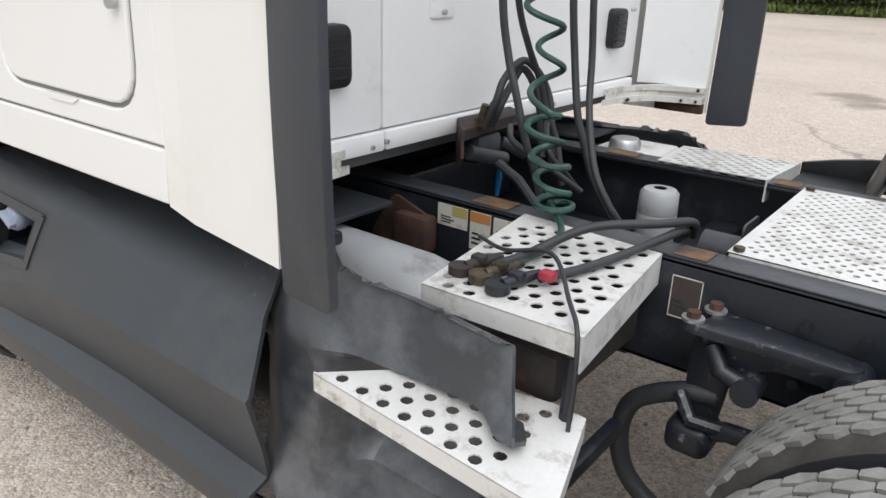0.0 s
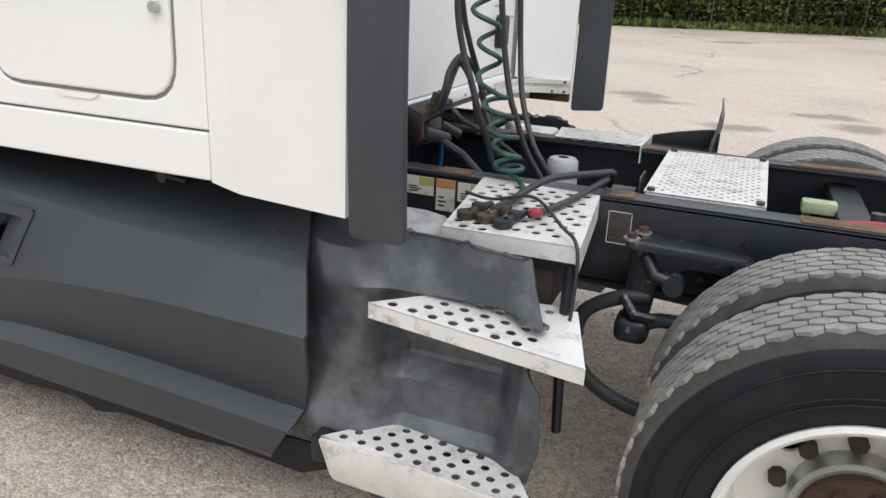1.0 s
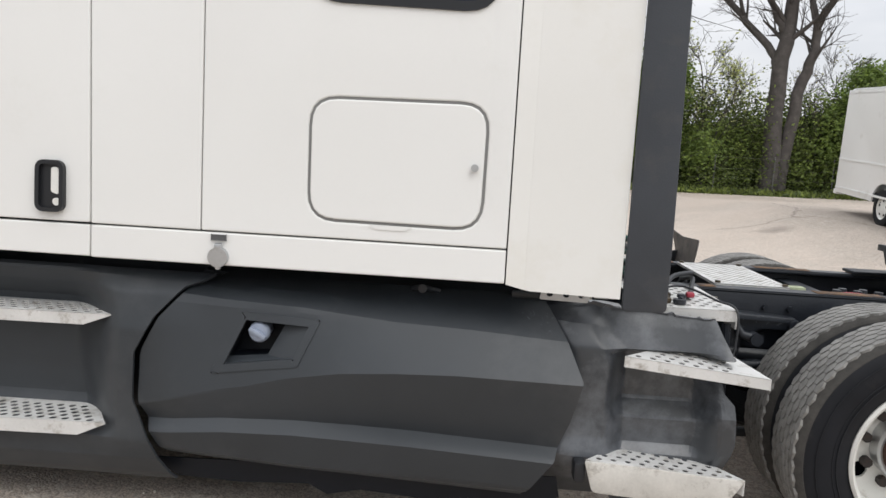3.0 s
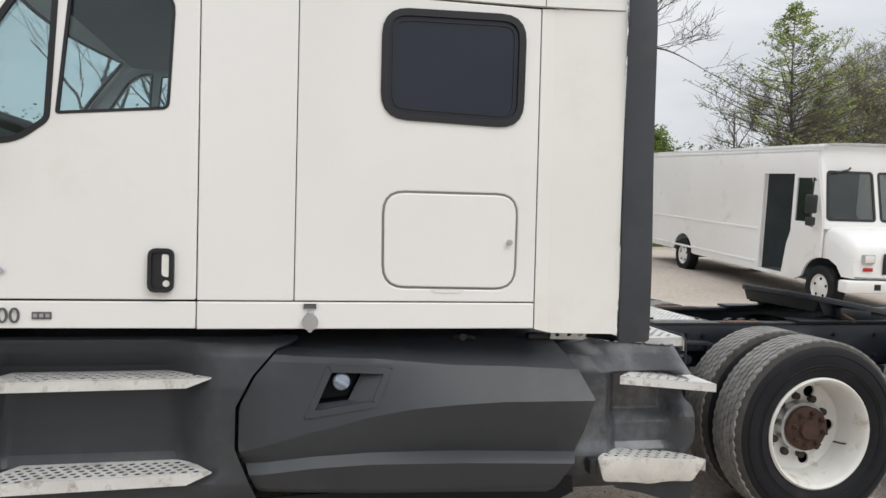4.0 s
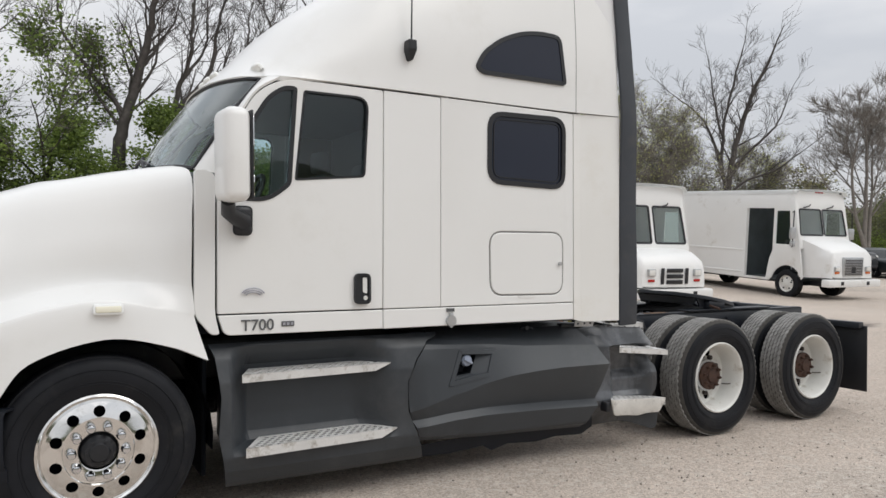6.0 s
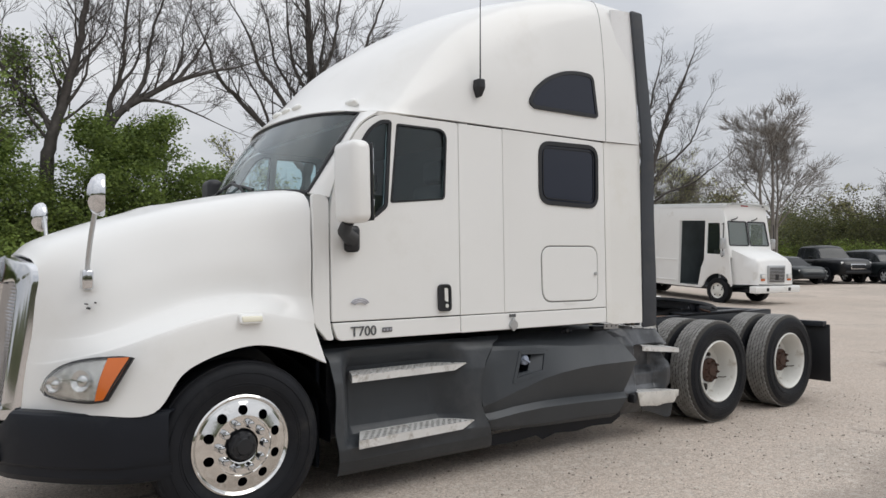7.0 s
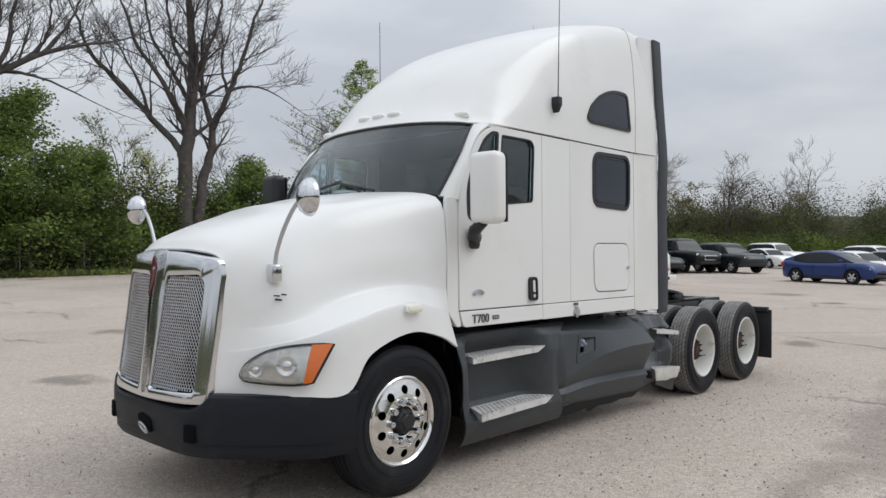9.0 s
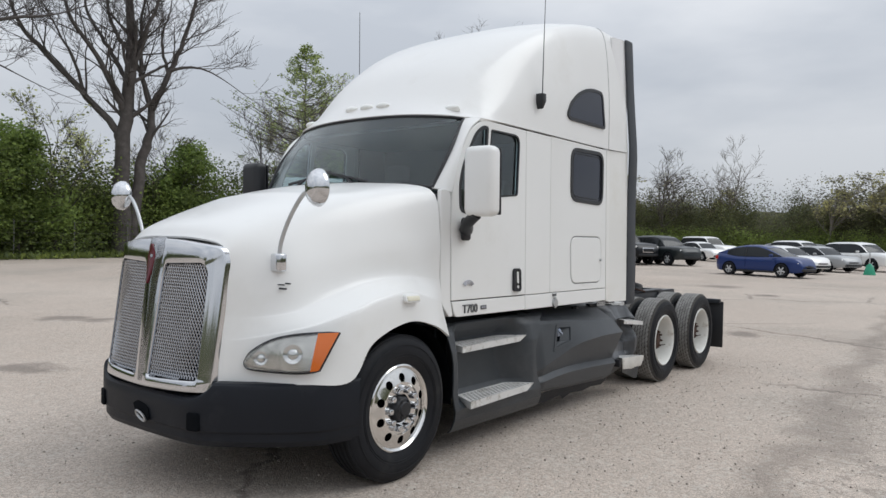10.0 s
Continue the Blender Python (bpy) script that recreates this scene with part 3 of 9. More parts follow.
def loose_gravel():
    """Small loose stones on the lot along the truck."""
    rng = np.random.default_rng(12)
    n = 9000
    cx, cy = rng.uniform(-9.0, 3.0, n), rng.uniform(-3.5, 4.6, n)
    size = 0.004 + 0.010 * rng.random(n) ** 3
    base = np.array([(1, 0, 0), (-1, 0, 0), (0, 1, 0), (0, -1, 0), (0, 0, 1), (0, 0, -1)], float)
    tri = np.array([(0, 2, 4), (2, 1, 4), (1, 3, 4), (3, 0, 4), (2, 0, 5), (1, 2, 5), (3, 1, 5), (0, 3, 5)])
    ang = rng.uniform(0, 6.28, n)
    v = base[None] * rng.uniform(0.6, 1.3, (n, 6, 1)) * size[:, None, None]
    c, s_ = np.cos(ang)[:, None], np.sin(ang)[:, None]
    vx = v[:, :, 0] * c - v[:, :, 1] * s_ + cx[:, None]
    vy = v[:, :, 0] * s_ + v[:, :, 1] * c + cy[:, None]
    vz = v[:, :, 2] * 0.7 + size[:, None] * 0.35
    verts = np.stack([vx, vy, vz], 2).reshape(-1, 3)
    faces = (tri[None] + (np.arange(n) * 6)[:, None, None]).reshape(-1, 3)
    me = bpy.data.meshes.new("loose_gravel")
    me.from_pydata(verts.tolist(), [], faces.tolist())
    m = bpy.data.materials.new("loose_stones")
    m.use_nodes = True
    nn, ll = m.node_tree.nodes, m.node_tree.links
    geo, ramp = nn.new("ShaderNodeNewGeometry"), nn.new("ShaderNodeValToRGB")
    ramp.color_ramp.elements[0].color, ramp.color_ramp.elements[1].color = (0.22, 0.19, 0.165, 1), (0.58, 0.53, 0.47, 1)
    ll.new(geo.outputs["Random Per Island"], ramp.inputs[0])
    ll.new(ramp.outputs[0], nn["Principled BSDF"].inputs["Base Color"])
    nn["Principled BSDF"].inputs["Roughness"].default_value = 0.9
    me.materials.append(m)
    return tagged(new("loose_gravel", me), "small loose stones scattered on the lot", "gravel", kind="stuff")


loose_gravel()

# ---- the truck: its nose points to -x, its left side to -y ----
CY = 1.93
truck = thing("semi_truck", Matrix.Translation((0, CY, 0)), "white semi truck tractor with charcoal skirts and high-roof sleeper", "truck")
HALF = 1.09


def side(s):
    """Sets 2D (x, z) loops on the cab's left (s = -1) or right (s = 1) side."""
    return lambda u, v, w: Vector((u, s * (HALF + 0.042 * max(0.0, u + 1.262) / 0.347 - 0.014 * max(0.0, min(1.0, (v - 1.12) / 0.35)) - 0.012 * (v - 1.07) / 1.6 - w), v))


DOOR = rpoly([(-3.995, 1.205), (-2.936, 1.205), (-2.936, 2.636), (-3.60, 2.636), (-3.77, 2.54), (-3.93, 2.27), (-4.0, 2.0)], [0.01, 0.01, 0.02, 0.12, 0.1, 0.15, 0.15])
VENT = rpoly([(-3.525, 2.585), (-3.60, 2.585), (-3.70, 2.52), (-3.86, 2.26), (-3.905, 2.10), (-3.89, 1.885), (-3.70, 1.875), (-3.56, 1.985)], [0.02, 0.05, 0.08, 0.1, 0.1, 0.06, 0.1, 0.03])
MAINW = rpoly([(-3.53, 2.015), (-3.065, 2.06), (-3.04, 2.575), (-3.475, 2.572)], [0.015, 0.03, 0.09, 0.015])
SLEEPWIN = rpoly([(-2.11, 2.075), (-1.425, 2.06), (-1.42, 2.595), (-2.11, 2.58)], 0.12)
STOWAGE = rpoly([(-2.095, 1.265), (-1.432, 1.26), (-1.427, 1.735), (-2.10, 1.73)], 0.11)
UPWIN = rpoly([(-2.225, 2.885), (-2.16, 3.00), (-2.02, 3.11), (-1.84, 3.185), (-1.66, 3.215), (-1.47, 3.21), (-1.425, 2.85), (-2.17, 2.845)], [0.05, 0.05, 0.08, 0.08, 0.08, 0.06, 0.03, 0.05])


def pane(name, loop, s, depth, material, parent, label="", t=0.006):
    bm = nb()
    P = side(s)
    plate(bm, loop, [], lambda u, v, w: P(u, v, w + depth), t)
    ob = part(name, bm, material, parent, label)
    if material is M_GLASS:
        ob.visible_shadow = False
    return ob


def trim(name, loop, width, s, depth, material, parent, t=0.02, label=""):
    bm = nb()
    P = side(s)
    ring(bm, inset(loop, -width * 0.25), inset(loop, width * 0.75), lambda u, v, w: P(u, v, w + depth), t)
    return part(name, bm, material, parent, label)


def cab_side(s):
    P = side(s)
    bm = nb()
    plate(bm, DOOR, [VENT, MAINW], P, 0.035, 0.006)
    door = part("cab_door", bm, M_WHITE, truck, "white cab door with tinted side window", angle=12)
    bm = nb()
    plate(bm, rpoly([(-3.955, 1.078), (-2.936, 1.075), (-2.936, 1.196), (-3.992, 1.196)], [0.04, 0.004, 0.004, 0.004]), [], P, 0.035, 0.005)
    part("door_sill_panel", bm, M_WHITE, door, angle=12)
    trim("vent_gasket", VENT, 0.026, s, -0.004, M_BLACK, door)
    trim("window_gasket", MAINW, 0.013, s, -0.003, M_BLACK, door)
    pane("vent_glass", inset(VENT, 0.02), s, 0.018, M_GLASS, door, "dark tinted glass")
    pane("window_glass", inset(MAINW, 0.005), s, 0.02, M_GLASS, door, "dark tinted glass")
    # handle
    hl = rrect(-3.135, -3.035, 1.245, 1.43, 0.03)
    bm = nb()
    ring(bm, inset(hl, -0.006), inset(hl, 0.010), lambda u, v, w: P(u, v, w - 0.026), 0.04)
    plate(bm, inset(hl, 0.004), [], lambda u, v, w: P(u, v, w - 0.011), 0.02)
    handle = part("door_handle", bm, M_BLACK, door, "black recessed handle housing")
    bm = nb()
    plate(bm, rpoly([(-3.082, 1.315), (-3.052, 1.305), (-3.052, 1.408), (-3.082, 1.41)], 0.01), [], lambda u, v, w: P(u, v, w - 0.016), 0.012)
    y = s * (HALF - 0.004)
    rod(bm, (-3.062, y, 1.278), (-3.062, y + s * 0.010, 1.278), 0.015, 14)
    part("pull_and_lock", bm, M_REFLECT, handle, "silver pull and lock")
    # emblem arcs and model lettering
    bm = nb()
    for k in range(3):
        arc = [(-3.79 - 0.075 * math.cos(a) * (1 - k * 0.18), s * (HALF + 0.003), 1.30 + 0.055 * math.sin(a) * (1 - k * 0.22)) for a in np.linspace(0.5, 2.7, 9)]
        tube(bm, arc, 0.0045, 6)
    part("swoosh_emblem", bm, M_DECAL_GREY, door)
    if s < 0:
        bm = text_mesh("T700", 0.095, 0.004)
        bmesh.ops.transform(bm, verts=bm.verts[:], matrix=Matrix.Translation((-3.86, -HALF - 0.003, 1.102)) @ Matrix.Rotation(radians(90), 4, "X"))
        part("model_lettering", bm, M_BADGE, door, "grey raised model lettering")
        bm = nb()
        box(bm, -3.615, -3.535, -HALF - 0.006, -HALF, 1.118, 1.150, 0.003)
        part("model_bar", bm, M_BADGE, door)
        bm = nb()
        for k in range(3):
            box(bm, -3.608 + k * 0.025, -3.592 + k * 0.025, -HALF - 0.008, -HALF - 0.005, 1.126, 1.142)
        part("bar_lettering", bm, M_DECAL_GREY, door)
    # panels behind the door
    for nm, loop, holes, lab in (
        ("side_panel", rrect(-2.931, -2.5025, 1.203, 2.637, 0.006), [], ""),
        ("sleeper_panel", rrect(-2.4985, -1.3375, 1.203, 2.641, 0.006), [SLEEPWIN, STOWAGE], "white sleeper side panel"),
        ("corner_strip", [(-1.3325, 1.070), (-1.2622, 1.054), (-1.2622, 2.645), (-1.3325, 2.642)], [], ""),
        ("rear_panel", [(-1.262, 1.054), (-1.24, 1.051), (-0.915, 1.05), (-0.905, 2.65), (-1.262, 2.645)], [], ""),
        ("sill_panel", rrect(-2.931, -1.3375, 1.072, 1.197, 0.006), [], ""),
        ("cowl_side", rpoly([(-4.128, 1.20), (-4.03, 1.085), (-3.98, 1.085), (-4.008, 1.20), (-4.010, 2.02), (-4.06, 2.05), (-4.128, 2.045)], [0.05, 0.02, 0.02, 0.05, 0.05, 0.02, 0.02]), [], ""),
    ):
        bm = nb()
        plate(bm, loop, holes, P, 0.035, 0.0 if nm in ("corner_strip", "rear_panel") else 0.006)
        body = part(nm, bm, M_CREAM if nm in ("corner_strip", "rear_panel") else M_WHITE, truck, lab, angle=12)
        if nm == "sleeper_panel":
            trim("sleeper_gasket", SLEEPWIN, 0.034, s, -0.009, M_BLACK, body, 0.03)
            pane("sleeper_glass", inset(SLEEPWIN, 0.02), s, 0.004, M_DARKGLASS, body, "opaque dark privacy glass")
            trim("inner_gasket", inset(SLEEPWIN, 0.045), 0.006, s, -0.002, M_BLACK, body, 0.01)
            bm = nb()
            plate(bm, inset(STOWAGE, 0.011), [], lambda u, v, w: P(u, v, w - 0.004), 0.02, 0.006)
            hatch = part("stowage_door", bm, M_WHITE, body, "white rounded luggage compartment door", angle=12)
            trim("stowage_seal", STOWAGE, 0.016, s, 0.006, M_SEAL, hatch, 0.02)
            bm = nb()
            rod(bm, (-1.473, s * (HALF - 0.005), 1.495), (-1.473, s * (HALF + 0.010), 1.495), 0.014, 16)
            part("stowage_lock", bm, M_DULL_ALU, hatch)
            bm = nb()
            plate(bm, rpoly([(-1.86, 1.262), (-1.83, 1.246), (-1.72, 1.246), (-1.69, 1.262)], 0.01), [], lambda u, v, w: P(u, v, w - 0.004), 0.012)
            part("stowage_pull", bm, M_WHITE, hatch)
        if nm == "sill_panel":
            bm = nb()
            box(bm, -2.455, -2.398, s * HALF, s * (HALF + 0.006), 1.168, 1.190, 0.002)
            part("latch_label", bm, M_BADGE, body)
            bm = nb()
            rod(bm, (-2.425, s * (HALF - 0.01), 1.105), (-2.425, s * (HALF + 0.022), 1.105), 0.038, 20)
            box(bm, -2.440, -2.410, s * HALF if s > 0 else s * (HALF + 0.02), s * (HALF + 0.02) if s > 0 else s * HALF, 1.130, 1.158, 0.006)
            rod(bm, (-2.425, s * (HALF + 0.01), 1.06), (-2.425, s * (HALF + 0.012), 1.08), 0.012, 10)
            part("sill_latch", bm, M_DULL_ALU, body, "round silver latch cover")
    # dark liner that shows in the seams
    bm = nb()
    box(bm, -4.09, -3.56, s * (HALF - 0.075), s * (HALF - 0.04), 1.09, 1.86)
    box(bm, -3.56, -2.885, s * (HALF - 0.075), s * (HALF - 0.04), 1.09, 1.98)
    part("inner_liner", bm, M_GAP, truck)
    bm = nb()
    box(bm, -2.88, -1.22, s * (HALF - 0.085), s * (HALF - 0.05), 1.08, 2.63)
    part("panel_backing", bm, M_SEAM, truck)
    # front pillar
    rows = surface([
        [(-4.120, s * 0.972, 2.056), (-4.07, s * 1.040, 2.045), (-4.012, s * 1.079, 2.028)],
        [(-3.930, s * 0.998, 2.348), (-3.918, s * 1.050, 2.352), (-3.902, s * 1.075, 2.335)],
        [(-3.800, s * 0.972, 2.535), (-3.792, s * 1.035, 2.548), (-3.780, s * 1.069, 2.540)],
        [(-3.720, s * 0.956, 2.642), (-3.68, s * 1.020, 2.648), (-3.622, s * 1.065, 2.648)],
    ], 6, 4)
    part("front_pillar", shell(rows, s * 0.015), M_WHITE, truck)
    # rear side extender
    bm = nb()
    fin = [(-0.905, 1.005), (-0.75, 1.015), (-0.755, 1.5), (-0.76, 2.0), (-0.77, 2.6), (-0.80, 3.2), (-0.86, 3.86), (-0.985, 3.87), (-0.93, 3.3), (-0.905, 2.7)]
    plate(bm, dense(rpoly(fin, 0.02, 3), 0.12), [], lambda u, v, w: Vector((u, s * (1.137 + 0.16 * (u + 0.905) - 0.03 * max(0.0, v - 2.7) - w + 0.006 * math.sin(v * 5 + 1)), v)), 0.022, 0.006)
    part("side_extender", bm, M_FIN, truck, "dark flexible rubber side extender")


for s_ in (-1, 1):
    cab_side(s_)

# roof fairing, windscreen
ROOF = [
    [(-3.945, 0, 2.692), (-3.912, 0.45, 2.686), (-3.825, 0.80, 2.668), (-3.760, 0.91, 2.656), (-3.70, 1.0, 2.649), (-3.63, 1.068, 2.646)],
    [(-3.76, 0, 2.865), (-3.735, 0.45, 2.848), (-3.66, 0.79, 2.795), (-3.60, 0.93, 2.738), (-3.55, 1.025, 2.692), (-3.50, 1.072, 2.648)],
    [(-3.42, 0, 3.215), (-3.40, 0.45, 3.200), (-3.36, 0.78, 3.130), (-3.31, 0.94, 3.010), (-3.285, 1.04, 2.83), (-3.27, 1.072, 2.65)],
    [(-2.92, 0, 3.548), (-2.92, 0.45, 3.533), (-2.90, 0.78, 3.475), (-2.88, 0.955, 3.345), (-2.86, 1.05, 3.01), (-2.85, 1.072, 2.65)],
    [(-2.42, 0, 3.762), (-2.42, 0.45, 3.752), (-2.41, 0.78, 3.705), (-2.40, 0.965, 3.60), (-2.40, 1.06, 3.12), (-2.40, 1.072, 2.65)],
    [(-1.90, 0, 3.905), (-1.90, 0.45, 3.90), (-1.90, 0.78, 3.865), (-1.90, 0.975, 3.755), (-1.90, 1.062, 3.22), (-1.90, 1.071, 2.65)],
    [(-1.40, 0, 3.975), (-1.40, 0.45, 3.97), (-1.40, 0.78, 3.945), (-1.40, 0.985, 3.85), (-1.40, 1.064, 3.25), (-1.40, 1.074, 2.652)],
    [(-0.96, 0, 3.965), (-0.96, 0.45, 3.96), (-0.96, 0.78, 3.94), (-0.96, 0.985, 3.86), (-0.95, 1.085, 3.25), (-0.91, 1.112, 2.655)],
]
roof = part("roof_fairing", shell(surface([mirrored(r) for r in ROOF], 6, 5), 0.03), M_WHITE, truck, "white aerodynamic high roof", angle=60)
for s_ in (-1, 1):
    bm = nb()
    up = lambda u, v, w: Vector((u, s_ * (1.073 - 0.012 * max(0, v - 2.9) / 0.3 - w), v))
    plate(bm, inset(UPWIN, 0.01), [], lambda u, v, w: up(u, v, w - 0.006), 0.03)
    skyl = part("upper_window", bm, M_DARKGLASS, roof, "rounded dark upper sleeper window")
    bm = nb()
    ring(bm, inset(UPWIN, -0.008), inset(UPWIN, 0.022), lambda u, v, w: up(u, v, w - 0.012), 0.03)
    part("upper_gasket", bm, M_BLACK, skyl)
    bm = nb()
    box(bm, -0.99, -0.955, s_ * 0.93 if s_ > 0 else s_ * 0.99, s_ * 0.99 if s_ > 0 else s_ * 0.93, 3.80, 3.83, 0.005)
    part("rear_clip", bm, M_DULL_ALU, roof)

# rear wall of the sleeper, set in between the side extenders
bm = nb()
BACK = -1.19
wall = lambda u, v, w: Vector((BACK - w, u, v))
plate(bm, rrect(-0.98, -0.553, 1.188, 3.88, 0.01), [], wall, 0.03, 0.004)
plate(bm, rrect(-0.547, 0.975, 1.188, 3.88, 0.01), [], wall, 0.03, 0.004)
plate(bm, rrect(-0.98, -0.553, 1.132, 1.183, 0.008), [], lambda u, v, w: Vector((BACK + 0.012 - w, u, v)), 0.04, 0.004)
plate(bm, rrect(-0.547, 0.955, 1.132, 1.183, 0.008), [], lambda u, v, w: Vector((BACK + 0.012 - w, u, v)), 0.04, 0.004)
backw = part("sleeper_back_wall", bm, M_WHITE_BACK, truck, "white riveted back wall of the sleeper")
bm = nb()
box(bm, -1.26, -1.235, -0.97, 0.97, 1.14, 3.85)
part("back_liner", bm, M_GAP, truck)
for y0, vw in ((-0.815, 0.13), (0.695, 0.115)):
    bm = nb()
    plate(bm, rrect(y0, y0 + vw, 1.312, 1.458, 0.03), [], lambda u, v, w: Vector((BACK + 0.032 - w, u, v)), 0.035, 0.008)
    for k in range(5):
        box(bm, BACK + 0.030, BACK + 0.036, y0 + 0.018, y0 + vw - 0.018, 1.335 + k * 0.022, 1.343 + k * 0.022)
    part("air_vent", bm, M_BLACK, backw, "black plastic cab vent")
bm = nb()
plate(bm, rrect(-0.365, -0.262, 1.455, 1.60, 0.010), [], lambda u, v, w: Vector((BACK + 0.006 - w, u, v)), 0.01, 0.003)
part("cover_plate", bm, M_WHITE_BACK, backw)
for y, z in ((-0.314, 1.472), (-0.352, 1.585), (-0.275, 1.585), (-0.545, 1.155), (-0.60, 1.148), (-0.75, 1.15), (-0.12, 1.15), (0.32, 1.15), (0.72, 1.15), (0.68, 1.50), (0.90, 1.45), (-0.06, 1.62)):
    bm = nb()
    rod(bm, (BACK, y, z), (BACK + 0.018, y, z), 0.008, 8, 0.006)
    part("rivet", bm, M_DULL_ALU, backw)
# white inner faces of the fixed side extenders, worn ledge at their foot
for s_ in (-1, 1):
    line = [(-1.175, 0.998), (-1.13, 1.022), (-0.905, 1.062)]
    bm = nb()
    plan = line + [(x, y + 0.022) for x, y in reversed(line)]
    vs = [[bm.verts.new((x, s_ * y, z)) for x, y in plan] for z in (1.160, 2.4, 3.86)]
    for lo, hi in zip(vs, vs[1:]):
        for k in range(6):
            bm.faces.new((lo[k], lo[(k + 1) % 6], hi[(k + 1) % 6], hi[k]))
    bm.faces.new(vs[0]), bm.faces.new(vs[2])
    part("extender_lining", bm, M_WHITE_BACK, truck, "white inner face of the fixed side extender")
    run = crom([(-1.175, 0.70, 0), (-1.155, 0.84, 0), (-1.10, 0.965, 0), (-1.01, 1.015, 0), (-0.905, 1.045, 0)], 6)
    bm = nb()
    for z0, z1, off in ((1.140, 1.160, 0.0), (1.096, 1.118, 0.014), (1.118, 1.140, -0.014)):
        sec = [[bm.verts.new((p.x + dx, s_ * (p.y - off + dy), z)) for dx, dy, z in ((0, 0, z0), (0, 0, z1), (-0.006, 0.03, z1), (-0.006, 0.03, z0))] for p in run]
        for r0, r1 in zip(sec, sec[1:]):
            for k in range(4):
                bm.faces.new((r0[k], r0[(k + 1) % 4], r1[(k + 1) % 4], r1[k]))
        bm.faces.new(sec[0]), bm.faces.new(sec[-1])
    ledge = part("corner_ledge", bm, M_WHITE_WORN, backw, "worn white ledge with rust at its edge")
    bm = nb()
    box(bm, -1.105, -0.905, min(s_ * 1.04, s_ * 1.07), max(s_ * 1.04, s_ * 1.07), 1.055, 1.094, 0.004)
    part("ledge_rust", bm, M_RUST, ledge)
    for x, y, z in ((-0.93, 1.027, 1.106), (-0.985, 1.012, 1.106), (-1.14, 0.84, 1.108), (-0.93, 1.037, 1.150)):
        bm = nb()
        rod(bm, (x, s_ * (y + 0.01), z), (x + 0.004, s_ * (y - 0.008), z), 0.008, 8, 0.006)
        part("ledge_bolt", bm, M_DARKRUST, ledge)

WIND_TOP = [(-3.928, 0, 2.680), (-3.896, 0.45, 2.674), (-3.805, 0.80, 2.656), (-3.716, 0.957, 2.634)]
WIND_LOW = [(-4.290, 0, 2.098), (-4.262, 0.45, 2.092), (-4.190, 0.80, 2.080), (-4.113, 0.970, 2.060)]
mid_w = [tuple((Vector(a) + Vector(b)) / 2 + Vector((-0.02, 0.032 * (a[1] / 0.957) ** 4, 0.012))) for a, b in zip(WIND_TOP, WIND_LOW)]
rows = surface([mirrored(WIND_LOW), mirrored(mid_w), mirrored(WIND_TOP)], 6, 6)
wind = part("windscreen", shell(rows, 0.006), M_GLASS, truck, "wide curved tinted windscreen", angle=80)
wind.visible_shadow = False
edge = [rows[0], [r[-1] for r in rows], rows[-1][::-1], [r[0] for r in rows[::-1]]]
bm = nb()
tube(bm, [p for e in edge for p in e[:-1]] + [rows[0][0]], 0.014, 8)
part("windscreen_gasket", bm, M_BLACK, wind)
for s_, pivot in ((-1, -0.36), (1, 0.40)):
    def on_wind(y, z):
        i = min(range(len(rows[0])), key=lambda k: abs(rows[0][k].y - y))
        j = min(range(len(rows)), key=lambda k: abs(rows[k][i].z - z))
        return Vector((rows[j][i].x - 0.030, y, z))
    blade = [on_wind(s_ * y, z) for y, z in ((-0.03, 2.205), (0.12, 2.172), (0.30, 2.140), (0.46, 2.112))]
    bm = nb()
    tube(bm, blade, 0.012, 6)
    wiper = part("wiper", bm, M_BLACK, wind)
    bm = nb()
    tube(bm, [on_wind(pivot, 2.07), blade[1].lerp(blade[2], 0.5) + Vector((-0.016, 0, 0.004))], [0.014, 0.009], 6)
    part("wiper_arm", bm, M_BLACK, wiper)
ROOF_ROWS = surface([mirrored(r) for r in ROOF], 6, 5)
for tx, ty in ((-3.71, -0.85), (-3.838, -0.18), (-3.845, 0.0), (-3.838, 0.18), (-3.71, 0.85)):
    x, y, z = min((p for row in ROOF_ROWS[:14] for p in row), key=lambda p: (p.x - tx) ** 2 + (p.y - ty) ** 2)
    bm = nb()
    lathe(bm, [(0.012, 0.040), (0.035, 0.036), (0.055, 0.022), (0.060, 0.0), (0.058, -0.03)], (0, 0, 0), "z", 18)
    bmesh.ops.transform(bm, verts=bm.verts[:], matrix=Matrix.Translation((x, y, z)) @ Matrix.Rotation(-0.75, 4, "Y") @ Matrix.Diagonal((0.50, 1.25, 0.75, 1)))
    part("marker_lamp", bm, M_REFLECT, roof, "clear roof marker lamp")

# seams where the rear corners of the roof are joined on
for s_ in (-1, 1):
    run = []
    for j in range(len(ROOF_ROWS[0])):
        col = [r[j] for r in ROOF_ROWS]
        for a, b in zip(col, col[1:]):
            if a.x <= -1.32 < b.x and a.y * s_ > 0.3:
                run.append(a.lerp(b, (-1.32 - a.x) / (b.x - a.x)) + Vector((0, s_ * 0.0005, 0.0005)))
    bm = nb()
    tube(bm, run, 0.0022, 4)
    part("roof_seam", bm, M_SEAM, roof)

